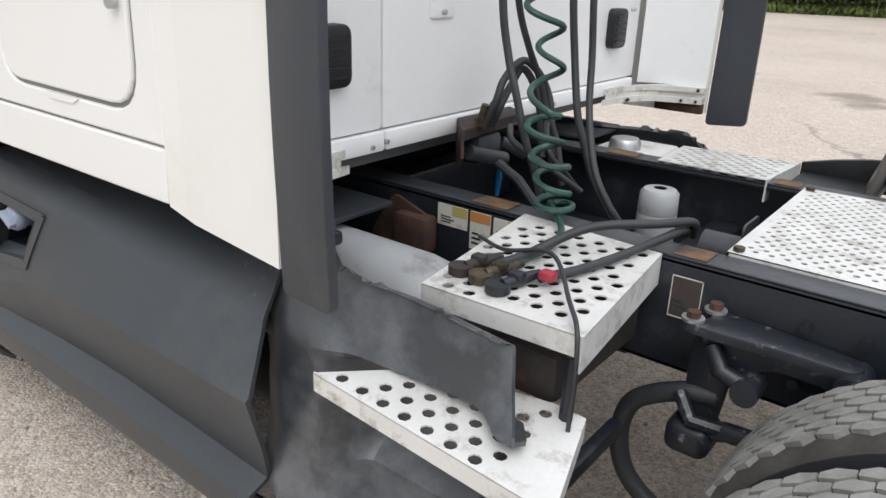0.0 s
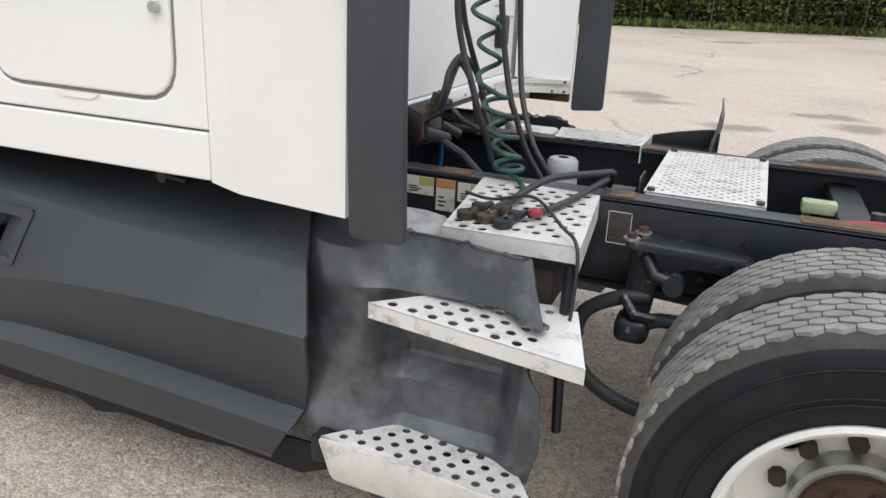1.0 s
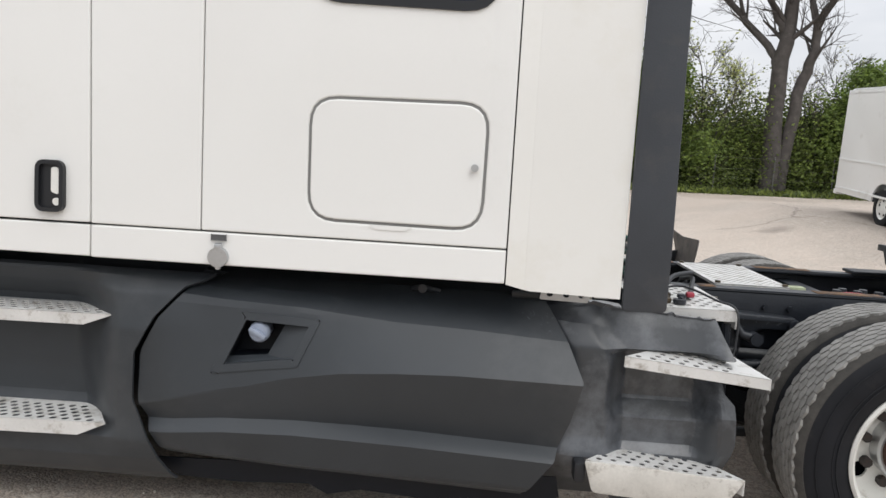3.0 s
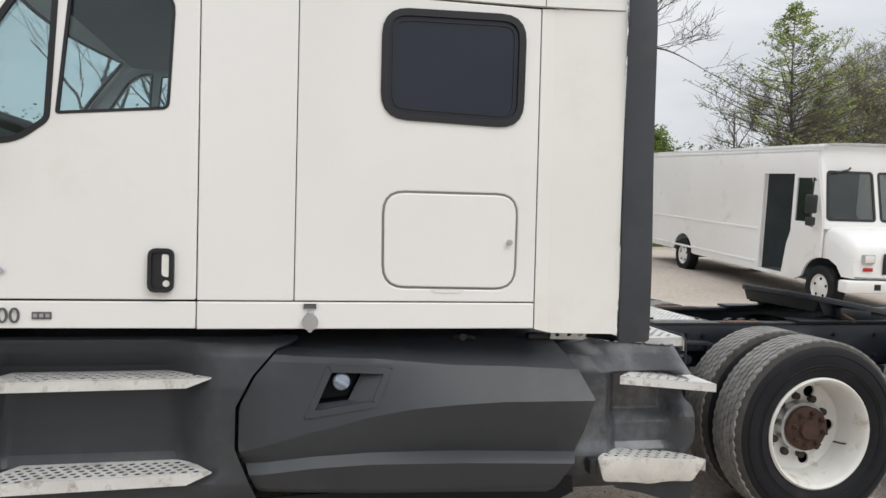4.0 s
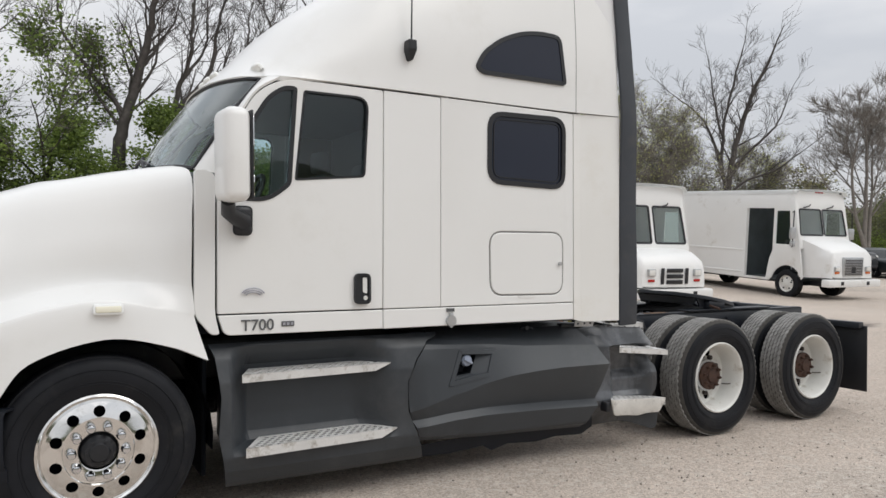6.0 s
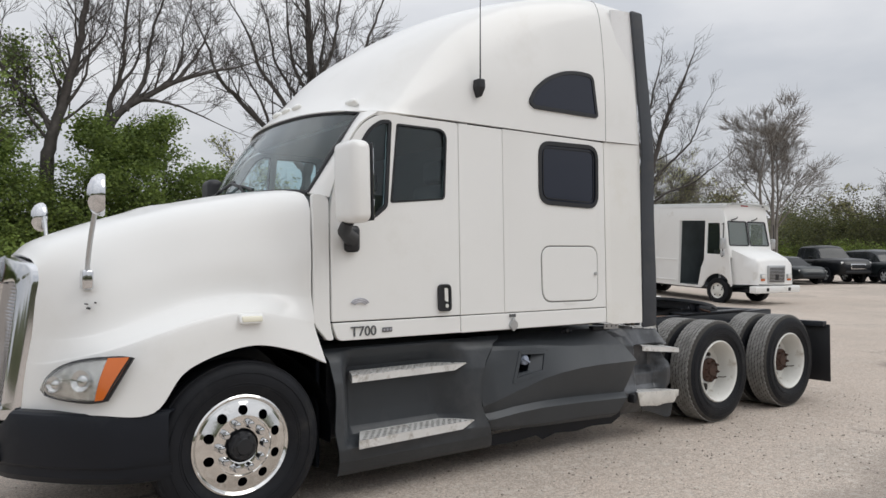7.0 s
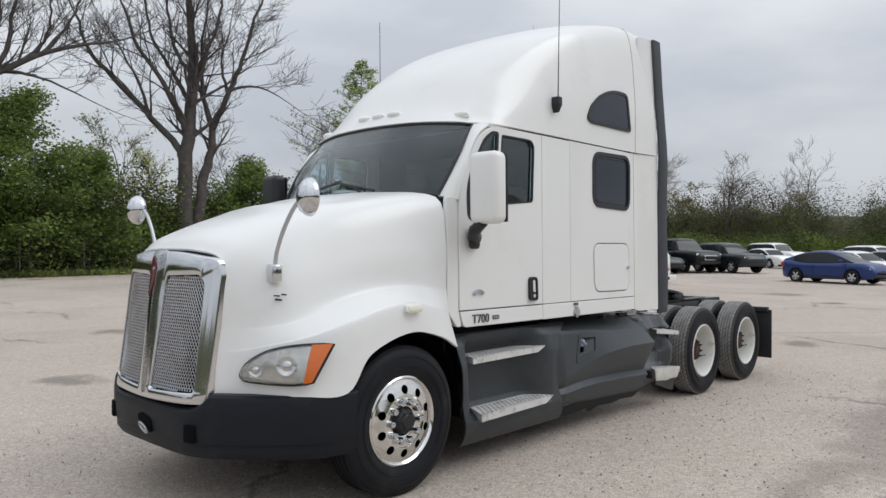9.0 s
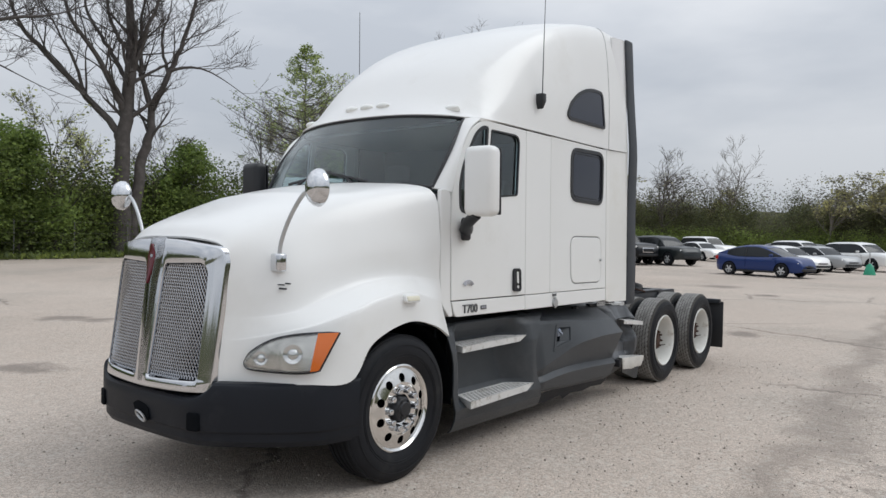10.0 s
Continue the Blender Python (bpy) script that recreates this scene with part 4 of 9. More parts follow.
# hood and wings
HOOD = [
    [(-5.70, 0, 1.655), (-5.69, 0.30, 1.648), (-5.655, 0.545, 1.60), (-5.65, 0.595, 1.45), (-5.675, 0.595, 1.2), (-5.70, 0.60, 1.0), (-5.72, 0.61, 0.765)],
    [(-5.60, 0, 1.745), (-5.585, 0.33, 1.735), (-5.55, 0.57, 1.675), (-5.53, 0.675, 1.47), (-5.56, 0.69, 1.2), (-5.60, 0.70, 1.0), (-5.615, 0.72, 0.765)],
    [(-5.32, 0, 1.858), (-5.31, 0.36, 1.845), (-5.30, 0.64, 1.768), (-5.33, 0.80, 1.50), (-5.35, 0.86, 1.235), (-5.355, 1.01, 1.075), (-5.40, 1.06, 0.765)],
    [(-5.06, 0, 1.943), (-5.04, 0.40, 1.928), (-5.02, 0.73, 1.862), (-5.03, 0.875, 1.58), (-5.05, 0.925, 1.335), (-5.10, 1.15, 1.165), (-5.14, 1.18, 0.768)],
    [(-4.93, 0, 1.99), (-4.90, 0.42, 1.975), (-4.84, 0.78, 1.915), (-4.83, 0.92, 1.63), (-4.83, 0.955, 1.395), (-4.87, 1.165, 1.245), (-4.955, 1.19, 0.99)],
    [(-4.78, 0, 2.018), (-4.74, 0.45, 2.003), (-4.62, 0.835, 1.965), (-4.58, 0.965, 1.67), (-4.57, 0.99, 1.425), (-4.58, 1.168, 1.285), (-4.60, 1.187, 1.10)],
    [(-4.55, 0, 2.066), (-4.51, 0.48, 2.056), (-4.37, 0.895, 2.010), (-4.33, 1.005, 1.70), (-4.32, 1.040, 1.44), (-4.30, 1.135, 1.22), (-4.28, 1.165, 1.045)],
    [(-4.292, 0, 2.106), (-4.262, 0.48, 2.100), (-4.140, 0.968, 2.046), (-4.142, 1.072, 1.74), (-4.142, 1.078, 1.42), (-4.12, 1.095, 1.17), (-4.05, 1.115, 0.945)],
]


def shouldered(row):
    """Sharpens the valley beside the hood and the crease along the wing."""
    a, b = Vector(row[4]), Vector(row[5])
    k = min(1.0, max(0.0, (b.y - a.y) / 0.10))
    q1 = a.lerp(b, 0.30) + Vector((0, -0.010 * k, -0.004 * k))
    q2 = a.lerp(b, 0.80) + Vector((0, 0.002 * k, 0.005 * k))
    return [*row[:5], tuple(q1), tuple(q2), *row[5:]]


hood = part("hood", shell(surface([mirrored(shouldered(r)) for r in HOOD], 7, 5), 0.018), M_WHITE, truck, "white sloping hood with flared wings", angle=70)
for s_ in (-1, 1):
    # inner wheel arch, near-black for the shade inside it
    bm = nb()
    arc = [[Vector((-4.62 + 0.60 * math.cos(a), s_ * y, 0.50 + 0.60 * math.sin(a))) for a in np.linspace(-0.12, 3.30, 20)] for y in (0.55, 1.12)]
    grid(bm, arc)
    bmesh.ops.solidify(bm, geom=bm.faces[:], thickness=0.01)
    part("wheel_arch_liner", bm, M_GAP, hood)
    bm = nb()
    loop = rrect(-0.075, 0.075, -0.028, 0.028, 0.02)
    plate(bm, loop, [], lambda u, v, w: Vector((-4.585 + u, s_ * (1.205 - w - 0.3 * v), 1.262 + v)), 0.035, 0.006)
    lamp_ = part("side_marker", bm, M_WHITE, hood, "clear side marker lamp")
    bm = nb()
    plate(bm, inset(loop, 0.012), [], lambda u, v, w: Vector((-4.585 + u, s_ * (1.212 - w - 0.3 * v), 1.262 + v)), 0.02, 0.004)
    part("marker_lens", bm, M_MARKER, lamp_)
# small marks left by removed emblems
for dx, dz, w_, h_ in ((0, 0, 0.013, 0.008), (0.010, -0.026, 0.013, 0.011), (0.050, 0.006, 0.004, 0.009)):
    bm = nb()
    box(bm, -5.43 + dx, -5.43 + dx + w_, -0.856 + dz * 0.3 - dx * 0.25, -0.80, 1.36 + dz, 1.36 + dz + h_, 0.003)
    part("emblem_mark", bm, M_BLACK, hood)

# headlamps
for s_ in (-1, 1):
    A, B, C_, D = (-5.592, 0.712, 0.868), (-5.352, 1.115, 0.853), (-5.23, 1.158, 1.078), (-5.40, 0.985, 1.062)
    nrm = Vector((-0.72, 0.66, 0.15)).normalized()
    lower = crom([A, (-5.575, 0.745, 0.848), (-5.50, 0.90, 0.838), (-5.42, 1.03, 0.838), B], 4)
    upper = crom([(-5.593, 0.714, 0.89), (-5.575, 0.755, 0.952), (-5.51, 0.86, 1.025), D, C_], 4)
    flat = lambda p, d: Vector((p.x, p.y, p.z)) + nrm * d
    sgn = lambda p: Vector((p.x, s_ * p.y, p.z))

    def strip(i0, i1, d0, d1, t):
        rws = []
        for k in range(7):
            f = k / 6
            rws.append([sgn(flat(lower[i].lerp(upper[i], f), d0 + (d1 - d0) * math.sin(f * math.pi) * (0.5 + 0.5 * math.sin(math.pi * i / 16)))) for i in range(i0, i1 + 1)])
        return shell(rws, s_ * t)

    lampb = part("headlamp", strip(0, 16, 0.035, 0.045, 0.012), M_LAMPBACK, hood, "headlamp with clear lens and amber turn signal", angle=60)
    bm = nb()
    outline = [sgn(flat(p, 0.055)) for p in lower] + [sgn(flat(p, 0.055)) for p in reversed(upper)]
    tube(bm, outline + [outline[0]], 0.0045, 6)
    tube(bm, [sgn(flat(p, 0.028)) for p in lower] + [sgn(flat(p, 0.028)) for p in reversed(upper)] + [sgn(flat(lower[0], 0.028))], 0.011, 6)
    part("headlamp_seal", bm, M_BLACK, lampb)
    for i, rr_ in ((6, 0.044), (11, 0.058)):
        nn = sgn(nrm)
        m_ = Matrix.Translation(sgn(flat(lower[i].lerp(upper[i], 0.5), 0.05))) @ nn.to_track_quat("Z", "Y").to_matrix().to_4x4()
        bm = nb()
        lathe(bm, [(0.012, 0.012), (rr_ * 0.40, 0.010), (rr_ * 0.55, 0.002), (rr_ * 0.9, 0.014), (rr_, 0.016), (rr_, 0.0)], (0, 0, 0), "z", 24)
        bmesh.ops.transform(bm, verts=bm.verts[:], matrix=m_)
        part("lamp_bowl", bm, M_CHROME, lampb)
    part("amber_signal", strip(14, 16, 0.062, 0.082, 0.006), M_AMBER, lampb, "amber turn signal", angle=60)
    ln = part("headlamp_lens", strip(0, 14, 0.062, 0.085, 0.004), M_LENS, lampb, angle=60)
    ln.visible_shadow = False

# bumper
PLAN = crom([(-5.875, 0, 0), (-5.868, 0.35, 0), (-5.835, 0.55, 0), (-5.72, 0.74, 0), (-5.52, 0.97, 0), (-5.32, 1.12, 0), (-5.06, 1.175, 0)], 6)
PLAN = [Vector((p.x, -p.y, 0)) for p in reversed(PLAN[1:])] + PLAN
PROF = [(0.09, 0.772), (0.03, 0.770), (0.010, 0.757), (0.0, 0.730), (0.0, 0.600), (0.003, 0.530), (0.009, 0.478), (0.022, 0.462), (0.024, 0.415), (0.05, 0.378), (0.13, 0.36)]
rows = []
for off, z in PROF:
    row = []
    for i, p in enumerate(PLAN):
        notch = 0.105 * max(0.0, 1 - (p.y / 0.64) ** 10) if abs(p.y) < 0.64 and z > 0.70 else 0.0
        row.append(Vector((p.x + off * 0.85, p.y * (1 - off * 0.55), z - notch)))
    rows.append(row)
bumper = part("bumper", shell(rows, -0.012), M_BUMPER, truck, "black moulded plastic front bumper", angle=28)
# near-black plates on the bumper's face stand for shade in the tow openings
for y in (-0.535, 0.535):
    bm = nb()
    xf = -5.845
    plate(bm, rrect(y - 0.042, y + 0.042, 0.475, 0.585, 0.016), [], lambda u, v, w: Vector((xf - 0.006 + w + 0.25 * (abs(u) - abs(y)), u, v)), 0.03, 0.004)
    part("tow_opening", bm, M_GAP, bumper)
bm = nb()
tube(bm, [Vector((-5.900 - 0.012 * math.sin(a), -0.045 + 0.052 * math.cos(a), 0.500 + 0.030 * math.sin(a) + 0.012 * math.cos(a))) for a in np.linspace(0, 2 * math.pi, 17)], 0.0075, 8)
part("tow_ring", bm, M_DULL_ALU, bumper, "bent steel tow ring")
# dark patch laid on the face for the shade inside the tear
bm = nb()
plate(bm, rpoly([(-0.10, 0.550), (-0.105, 0.475), (-0.02, 0.462), (0.045, 0.500), (0.085, 0.560), (0.03, 0.585), (-0.05, 0.572)], 0.012), [], lambda u, v, w: Vector((-5.8785 + w, u, v)), 0.02)
part("torn_opening", bm, M_GAP, bumper, "torn black opening in the bumper")
# near-black filler for the shade behind the bumper
bm = nb()
box(bm, -5.62, -5.10, -0.72, 0.72, 0.44, 0.70)
part("bumper_core", bm, M_GAP, bumper)

# grille
gx = lambda y, z: -5.887 + 0.040 * (y / 0.56) ** 2 + 0.040 * (abs(y) / 0.56) ** 8 + 0.115 * (z - 0.7) / 0.9
on_gr = lambda u, v, w: Vector((gx(u, v) + w, u, v))
G_OUT = rpoly([(-0.605, 0.705), (0.0, 0.688), (0.605, 0.705), (0.600, 1.51), (0.575, 1.594), (0.26, 1.630), (0.0, 1.640), (-0.26, 1.630), (-0.575, 1.594), (-0.600, 1.51)], [0.02, 0.1, 0.02, 0.04, 0.05, 0.1, 0.1, 0.1, 0.05, 0.04])
G_WIN = [rpoly([(s_ * 0.068, 0.752), (s_ * 0.528, 0.772), (s_ * 0.512, 1.44), (s_ * 0.470, 1.492), (s_ * 0.112, 1.478), (s_ * 0.095, 1.40)], [0.02, 0.03, 0.05, 0.05, 0.03, 0.1]) for s_ in (-1, 1)]
bm = nb()
plate(bm, dense(G_OUT, 0.04), [dense(g, 0.04) for g in G_WIN], on_gr, 0.15, 0.009)
grille = part("grille_surround", bm, M_CHROME, truck, "chrome grille surround", angle=45)
# near-black sheet behind the mesh, in place of the shade there
bm = nb()
plate(bm, dense(inset(G_OUT, 0.03), 0.06), [], lambda u, v, w: on_gr(u, v, w + 0.10), 0.01)
part("radiator_shade", bm, M_GAP, grille)


def inside(p, loop):
    c = False
    for i in range(len(loop)):
        (x0, y0), (x1, y1) = loop[i - 1], loop[i]
        if (y0 > p[1]) != (y1 > p[1]) and p[0] < (x1 - x0) * (p[1] - y0) / (y1 - y0) + x0:
            c = not c
    return c


for loop in G_WIN:
    bm = nb()
    pu = 0.022
    for dirn in (1, -1):
        for c in np.arange(-2.2, 2.2, pu):
            run = []
            for v in np.arange(0.745, 1.55, 0.010):
                u = dirn * (v - 1.1) * 0.55 + c
                if inside((u, v), loop):
                    run.append((u, v))
            if len(run) > 1:
                a, b = run[0], run[-1]
                fr = [on_gr(a[0] + (b[0] - a[0]) * k / 3, a[1] + (b[1] - a[1]) * k / 3, 0.022 + dirn * 0.0015) for k in range(4)]
                tube(bm, fr, 0.0034, 4, caps=False)
    part("grille_mesh", bm, M_WIRE, grille, "silver diamond wire mesh", angle=60)
bm = nb()
rows = []
for z, w_, d_ in ((0.72, 0.042, 0.004), (0.9, 0.050, 0.016), (1.2, 0.060, 0.024), (1.38, 0.072, 0.030), (1.50, 0.092, 0.034), (1.59, 0.105, 0.034), (1.635, 0.10, 0.018), (1.648, 0.06, -0.03)):
    rows.append([Vector((gx(0, z) + dx, y, z)) for y, dx in ((-w_, 0.012), (-w_ * 0.45, -d_ * 0.8), (0, -d_), (w_ * 0.45, -d_ * 0.8), (w_, 0.012))])
grid(bm, [crom(r, 3) for r in rows])
bmesh.ops.solidify(bm, geom=bm.faces[:], thickness=0.01)
vbar = part("grille_centre_bar", bm, M_CHROME, grille, angle=60)
bm = nb()
plate(bm, rpoly([(0.0, 1.33), (0.028, 1.43), (0.044, 1.54), (0.0, 1.618), (-0.044, 1.54), (-0.028, 1.43)], 0.03), [], lambda u, v, w: Vector((gx(0, v) - 0.048 + w + 0.35 * abs(u), u, v)), 0.02, 0.004)
part("red_emblem", bm, mat("dark_red_enamel", (0.10, 0.008, 0.014), 0.25, var=0.2, coat=0.3), vbar, "dark red enamel shield")

# mirrors
for s_ in (-1, 1):
    bm = nb()
    box(bm, -4.060, -3.912, 1.205, 1.46, 1.845, 2.365, 0.055, 4)
    for v in bm.verts:
        v.co.x += 0.10 * (v.co.y - 1.2) * 0.6 + (2.1 - v.co.z) * 0.02
        v.co.y *= s_
    mirror = part("door_mirror", bm, M_WHITE if s_ < 0 else M_BLACK, truck, "tall white door mirror housing" if s_ < 0 else "tall black door mirror housing", angle=50)
    bm = nb()
    box(bm, -3.916, -3.902, 1.218, 1.447, 1.86, 2.35, 0.006, 2)
    for v in bm.verts:
        v.co.x += 0.10 * (v.co.y - 1.2) * 0.6 + (2.1 - v.co.z) * 0.02
        v.co.y *= s_
    part("mirror_back_rim", bm, M_BLACK, mirror)
    bm = nb()
    for z0, z1 in ((1.875, 2.0), (2.02, 2.325)):
        b2 = rrect(1.225, 1.44, z0, z1, 0.02)
        plate(bm, b2, [], lambda u, v, w: Vector((-3.898 + 0.06 * (u - 1.2) + (2.1 - v) * 0.02 - w, s_ * u, v)), 0.006)
    part("mirror_glass", bm, M_MIRROR, mirror)
    bm = nb()
    box(bm, -3.915, -3.803, 1.085, 1.13, 1.665, 1.842, 0.03, 3)
    tube(bm, [(-3.86, 1.11, 1.75), (-3.965, 1.20, 1.80), (-3.99, 1.30, 1.86)], [0.055, 0.045, 0.04], 10)
    for v in bm.verts:
        v.co.y *= s_
    part("mirror_arm", bm, M_BLACK, mirror, "black mirror arm")
    # hood mirror on a bent stem
    bm = nb()
    lathe(bm, [(0.012, -0.075), (0.05, -0.068), (0.085, -0.045), (0.104, -0.01), (0.108, 0.02), (0.10, 0.035), (0.012, 0.035)], (0, 0, 0), "x", 28)
    bmesh.ops.transform(bm, verts=bm.verts[:], matrix=Matrix.Translation((-5.417, s_ * 1.135, 1.965)) @ Matrix.Rotation(s_ * 0.17, 4, "Z") @ Matrix.Diagonal((0.82, 0.92, 1.08, 1)))
    hm = part("hood_mirror", bm, M_CHROME, truck, "chrome convex hood mirror", angle=50)
    bm = nb()
    tube(bm, crom([(-5.415, s_ * 0.795, 1.52), (-5.41, s_ * 0.805, 1.63), (-5.405, s_ * 0.875, 1.78), (-5.40, s_ * 0.985, 1.92), (-5.40, s_ * 1.10, 1.975)], 5), 0.014, 10)
    part("mirror_stem", bm, M_DULL_ALU, hm)
    bm = nb()
    box(bm, -5.445, -5.385, min(s_ * 0.74, s_ * 0.840), max(s_ * 0.74, s_ * 0.840), 1.445, 1.56, 0.014, 3)
    part("mirror_base", bm, M_CHROME, hm)

# aerials
for s_, top, ax in ((-1, 3.95, -2.755), (1, 4.08, -2.80)):
    bm = nb()
    y = s_ * 1.085
    shield = rpoly([(ax - 0.030, 2.985), (ax - 0.034, 2.92), (ax - 0.012, 2.85), (ax + 0.012, 2.85), (ax + 0.034, 2.92), (ax + 0.030, 2.985)], 0.012)
    plate(bm, shield, [], lambda u, v, w: Vector((u, y + s_ * (0.05 - 0.25 * max(0.0, 2.92 - v) - w), v)), 0.07, 0.008)
    aer = part("aerial", bm, M_BLACK, truck, "thin whip aerial on a black side bracket")
    bm = nb()
    tube(bm, [(ax, y + s_ * 0.025, 2.98), (ax - 0.002, y + s_ * 0.03, 3.4), (ax - 0.005, y + s_ * 0.04, top)], [0.006, 0.004, 0.003], 6)
    part("whip", bm, M_BLACK, aer)

# inside of the cab
bm = nb()
box(bm, -4.15, -1.23, -0.99, 0.99, 1.09, 1.14)
box(bm, -2.55, -2.50, -1.0, 1.0, 1.14, 1.9)
part("cab_floor", bm, M_DASH, truck)
bm = nb()
box(bm, -3.66, -1.25, -1.0, 1.0, 2.605, 2.635)
box(bm, -2.50, -2.47, -1.0, 1.0, 1.14, 2.605)
part("headliner", bm, M_DASH, truck)
bm = nb()
box(bm, -4.16, -3.80, -0.95, 0.95, 1.72, 1.97, 0.06, 3)
box(bm, -4.12, -3.86, -0.78, -0.25, 1.95, 2.06, 0.04, 3)
dash = part("dashboard", bm, M_DASH, truck)
bm = nb()
ring_pts = [Vector((-3.70 + 0.10 * math.sin(a), -0.55 + 0.225 * math.cos(a), 1.88 + 0.20 * math.sin(a))) for a in np.linspace(0, 2 * math.pi, 25)]
tube(bm, ring_pts, 0.016, 8)
for a in (0.0, 2.2, 4.2):
    rod(bm, (-3.70, -0.55, 1.88), ring_pts[int(a / 6.283 * 24)], 0.014, 6)
rod(bm, (-3.70, -0.55, 1.88), (-3.95, -0.55, 1.78), 0.03, 8)
part("steering_wheel", bm, M_BLACK, dash)
for y in (-0.55, 0.55):
    bm = nb()
    box(bm, -3.25, -2.75, y - 0.25, y + 0.25, 1.5, 1.66, 0.05, 3)
    seat = part("cab_seat", bm, M_SEAT, truck, "grey cloth cab seat")
    bm = nb()
    box(bm, -2.86, -2.70, y - 0.24, y + 0.24, 1.62, 2.22, 0.05, 3)
    box(bm, -2.83, -2.73, y - 0.13, y + 0.13, 2.24, 2.42, 0.04, 3)
    part("seat_back", bm, M_SEAT, seat)
    bm = nb()
    box(bm, -3.15, -2.85, y - 0.15, y + 0.15, 1.14, 1.52, 0.03)
    part("seat_base", bm, M_DASH, seat)

# ---- wheels ----


def tyre_mesh(name, blocks, y0, y1):
    """A tyre about the origin, its axle along y, between y0 and y1."""
    R, w = 0.505, y1 - y0
    prof = [(0.292, 0.055), (0.300, 0.03), (0.335, 0.010), (0.40, 0.0), (0.455, 0.008), (0.480, 0.022), (0.492, 0.036)]
    prof = prof + [(0.494, w / 2)] + [(r, w - a) for r, a in reversed(prof)]
    bm = nb()
    lathe(bm, [(r, y0 + a) for r, a in prof], (0, 0, 0), "y", 64)
    if blocks:
        lathe(bm, [(0.468, y0 + 0.018), (0.474, y0 + 0.0165), (0.483, y0 + 0.0215), (0.494, y0 + 0.034), (0.4975, y0 + 0.042), (0.4975, y1 - 0.042), (0.494, y1 - 0.034), (0.483, y1 - 0.0215), (0.474, y1 - 0.0165), (0.468, y1 - 0.018)], (0, 0, 0), "y", 64, 2)
    for rr_, dy in ((0.36, 0.004), (0.375, 0.003), (0.435, 0.002)):
        for s, yy in ((-1, y0 + dy), (1, y1 - dy)):
            tube(bm, [Vector((rr_ * math.cos(a), yy, rr_ * math.sin(a))) for a in np.linspace(0, 2 * math.pi, 49)], 0.0022, 4, caps=False)
    inner, outer = y0 + 0.034, y1 - 0.034
    if blocks:
        n_row, n_round = 6, 58
        bw, ba = (outer - inner) / n_row, 2 * math.pi / n_round
        for i in range(n_row):
            for k in range(n_round):
                a0 = (k + 0.5 * (i % 2)) * ba
                yc = inner + (i + 0.5) * bw
                hx, hy = ba * 0.482, bw * 0.488
                hexa = [(-hx, -hy * 0.55), (-hx * 0.15, -hy), (hx, -hy * 0.45), (hx, hy * 0.55), (hx * 0.15, hy), (-hx, hy * 0.45)]
                lo, hi = [], []
                for da, dy in hexa:
                    lo.append(bm.verts.new((0.488 * math.cos(a0 + da), yc + dy, 0.488 * math.sin(a0 + da))))
                    hi.append(bm.verts.new((R * math.cos(a0 + da * 0.985), yc + dy * 0.985, R * math.sin(a0 + da * 0.985))))
                bm.faces.new(hi).material_index = 1
                for j in range(6):
                    bm.faces.new((lo[j], lo[(j + 1) % 6], hi[(j + 1) % 6], hi[j])).material_index = 1
    else:
        # ribbed road tyre
        for i in range(5):
            bw = (outer - inner) / 5
            ya, yb = inner + i * bw + 0.005, inner + (i + 1) * bw - 0.005
            lathe(bm, [(0.488, ya), (R - 0.004, ya), (R, ya + 0.005), (R, yb - 0.005), (R - 0.004, yb), (0.488, yb)], (0, 0, 0), "y", 64, 1)
    bmesh.ops.recalc_face_normals(bm, faces=bm.faces[:])
    me = bpy.data.meshes.new(name)
    bm.to_mesh(me)
    bm.free()
    me.materials.append(M_TYRE)
    me.materials.append(M_TREADRUB if blocks else M_TYRE)
    me.materials.append(M_GROOVE)
    me.shade_smooth()
    me.set_sharp_from_angle(angle=radians(35))
    return me


ME_STEER = tyre_mesh("steer_tyre", False, 0.0, 0.28)
ME_DRIVE = tyre_mesh("drive_tyre", True, 0.0, 0.27)


def put_mesh(name, me, parent, m, label=""):
    ob = new(name, me)
    ob.parent = parent
    ob.matrix_local = m
    if label:
        tagged(ob, label)
    return ob


def as_mesh(bm, name, material, angle=38):
    bmesh.ops.recalc_face_normals(bm, faces=bm.faces[:])
    me = bpy.data.meshes.new(name)
    bm.to_mesh(me)
    bm.free()
    me.materials.append(material)
    me.shade_smooth()
    me.set_sharp_from_angle(angle=radians(angle))
    return me


def holed_disc(bm, r_out, r_in, depth_at, n, r_c, r_h, a0, t):
    """A dished ring with n round holes through it."""
    circ = lambda cx, cz, r, k: [(cx + r * math.cos(2 * math.pi * j / k), cz + r * math.sin(2 * math.pi * j / k)) for j in range(k)]
    holes = [circ(r_c * math.cos(a0 + 2 * math.pi * k / n), r_c * math.sin(a0 + 2 * math.pi * k / n), r_h, 16) for k in range(n)]
    return plate(bm, circ(0, 0, r_out, 96), [circ(0, 0, r_in, 64), *holes], lambda u, v, w: Vector((u, depth_at(math.hypot(u, v)) + w, v)), t)


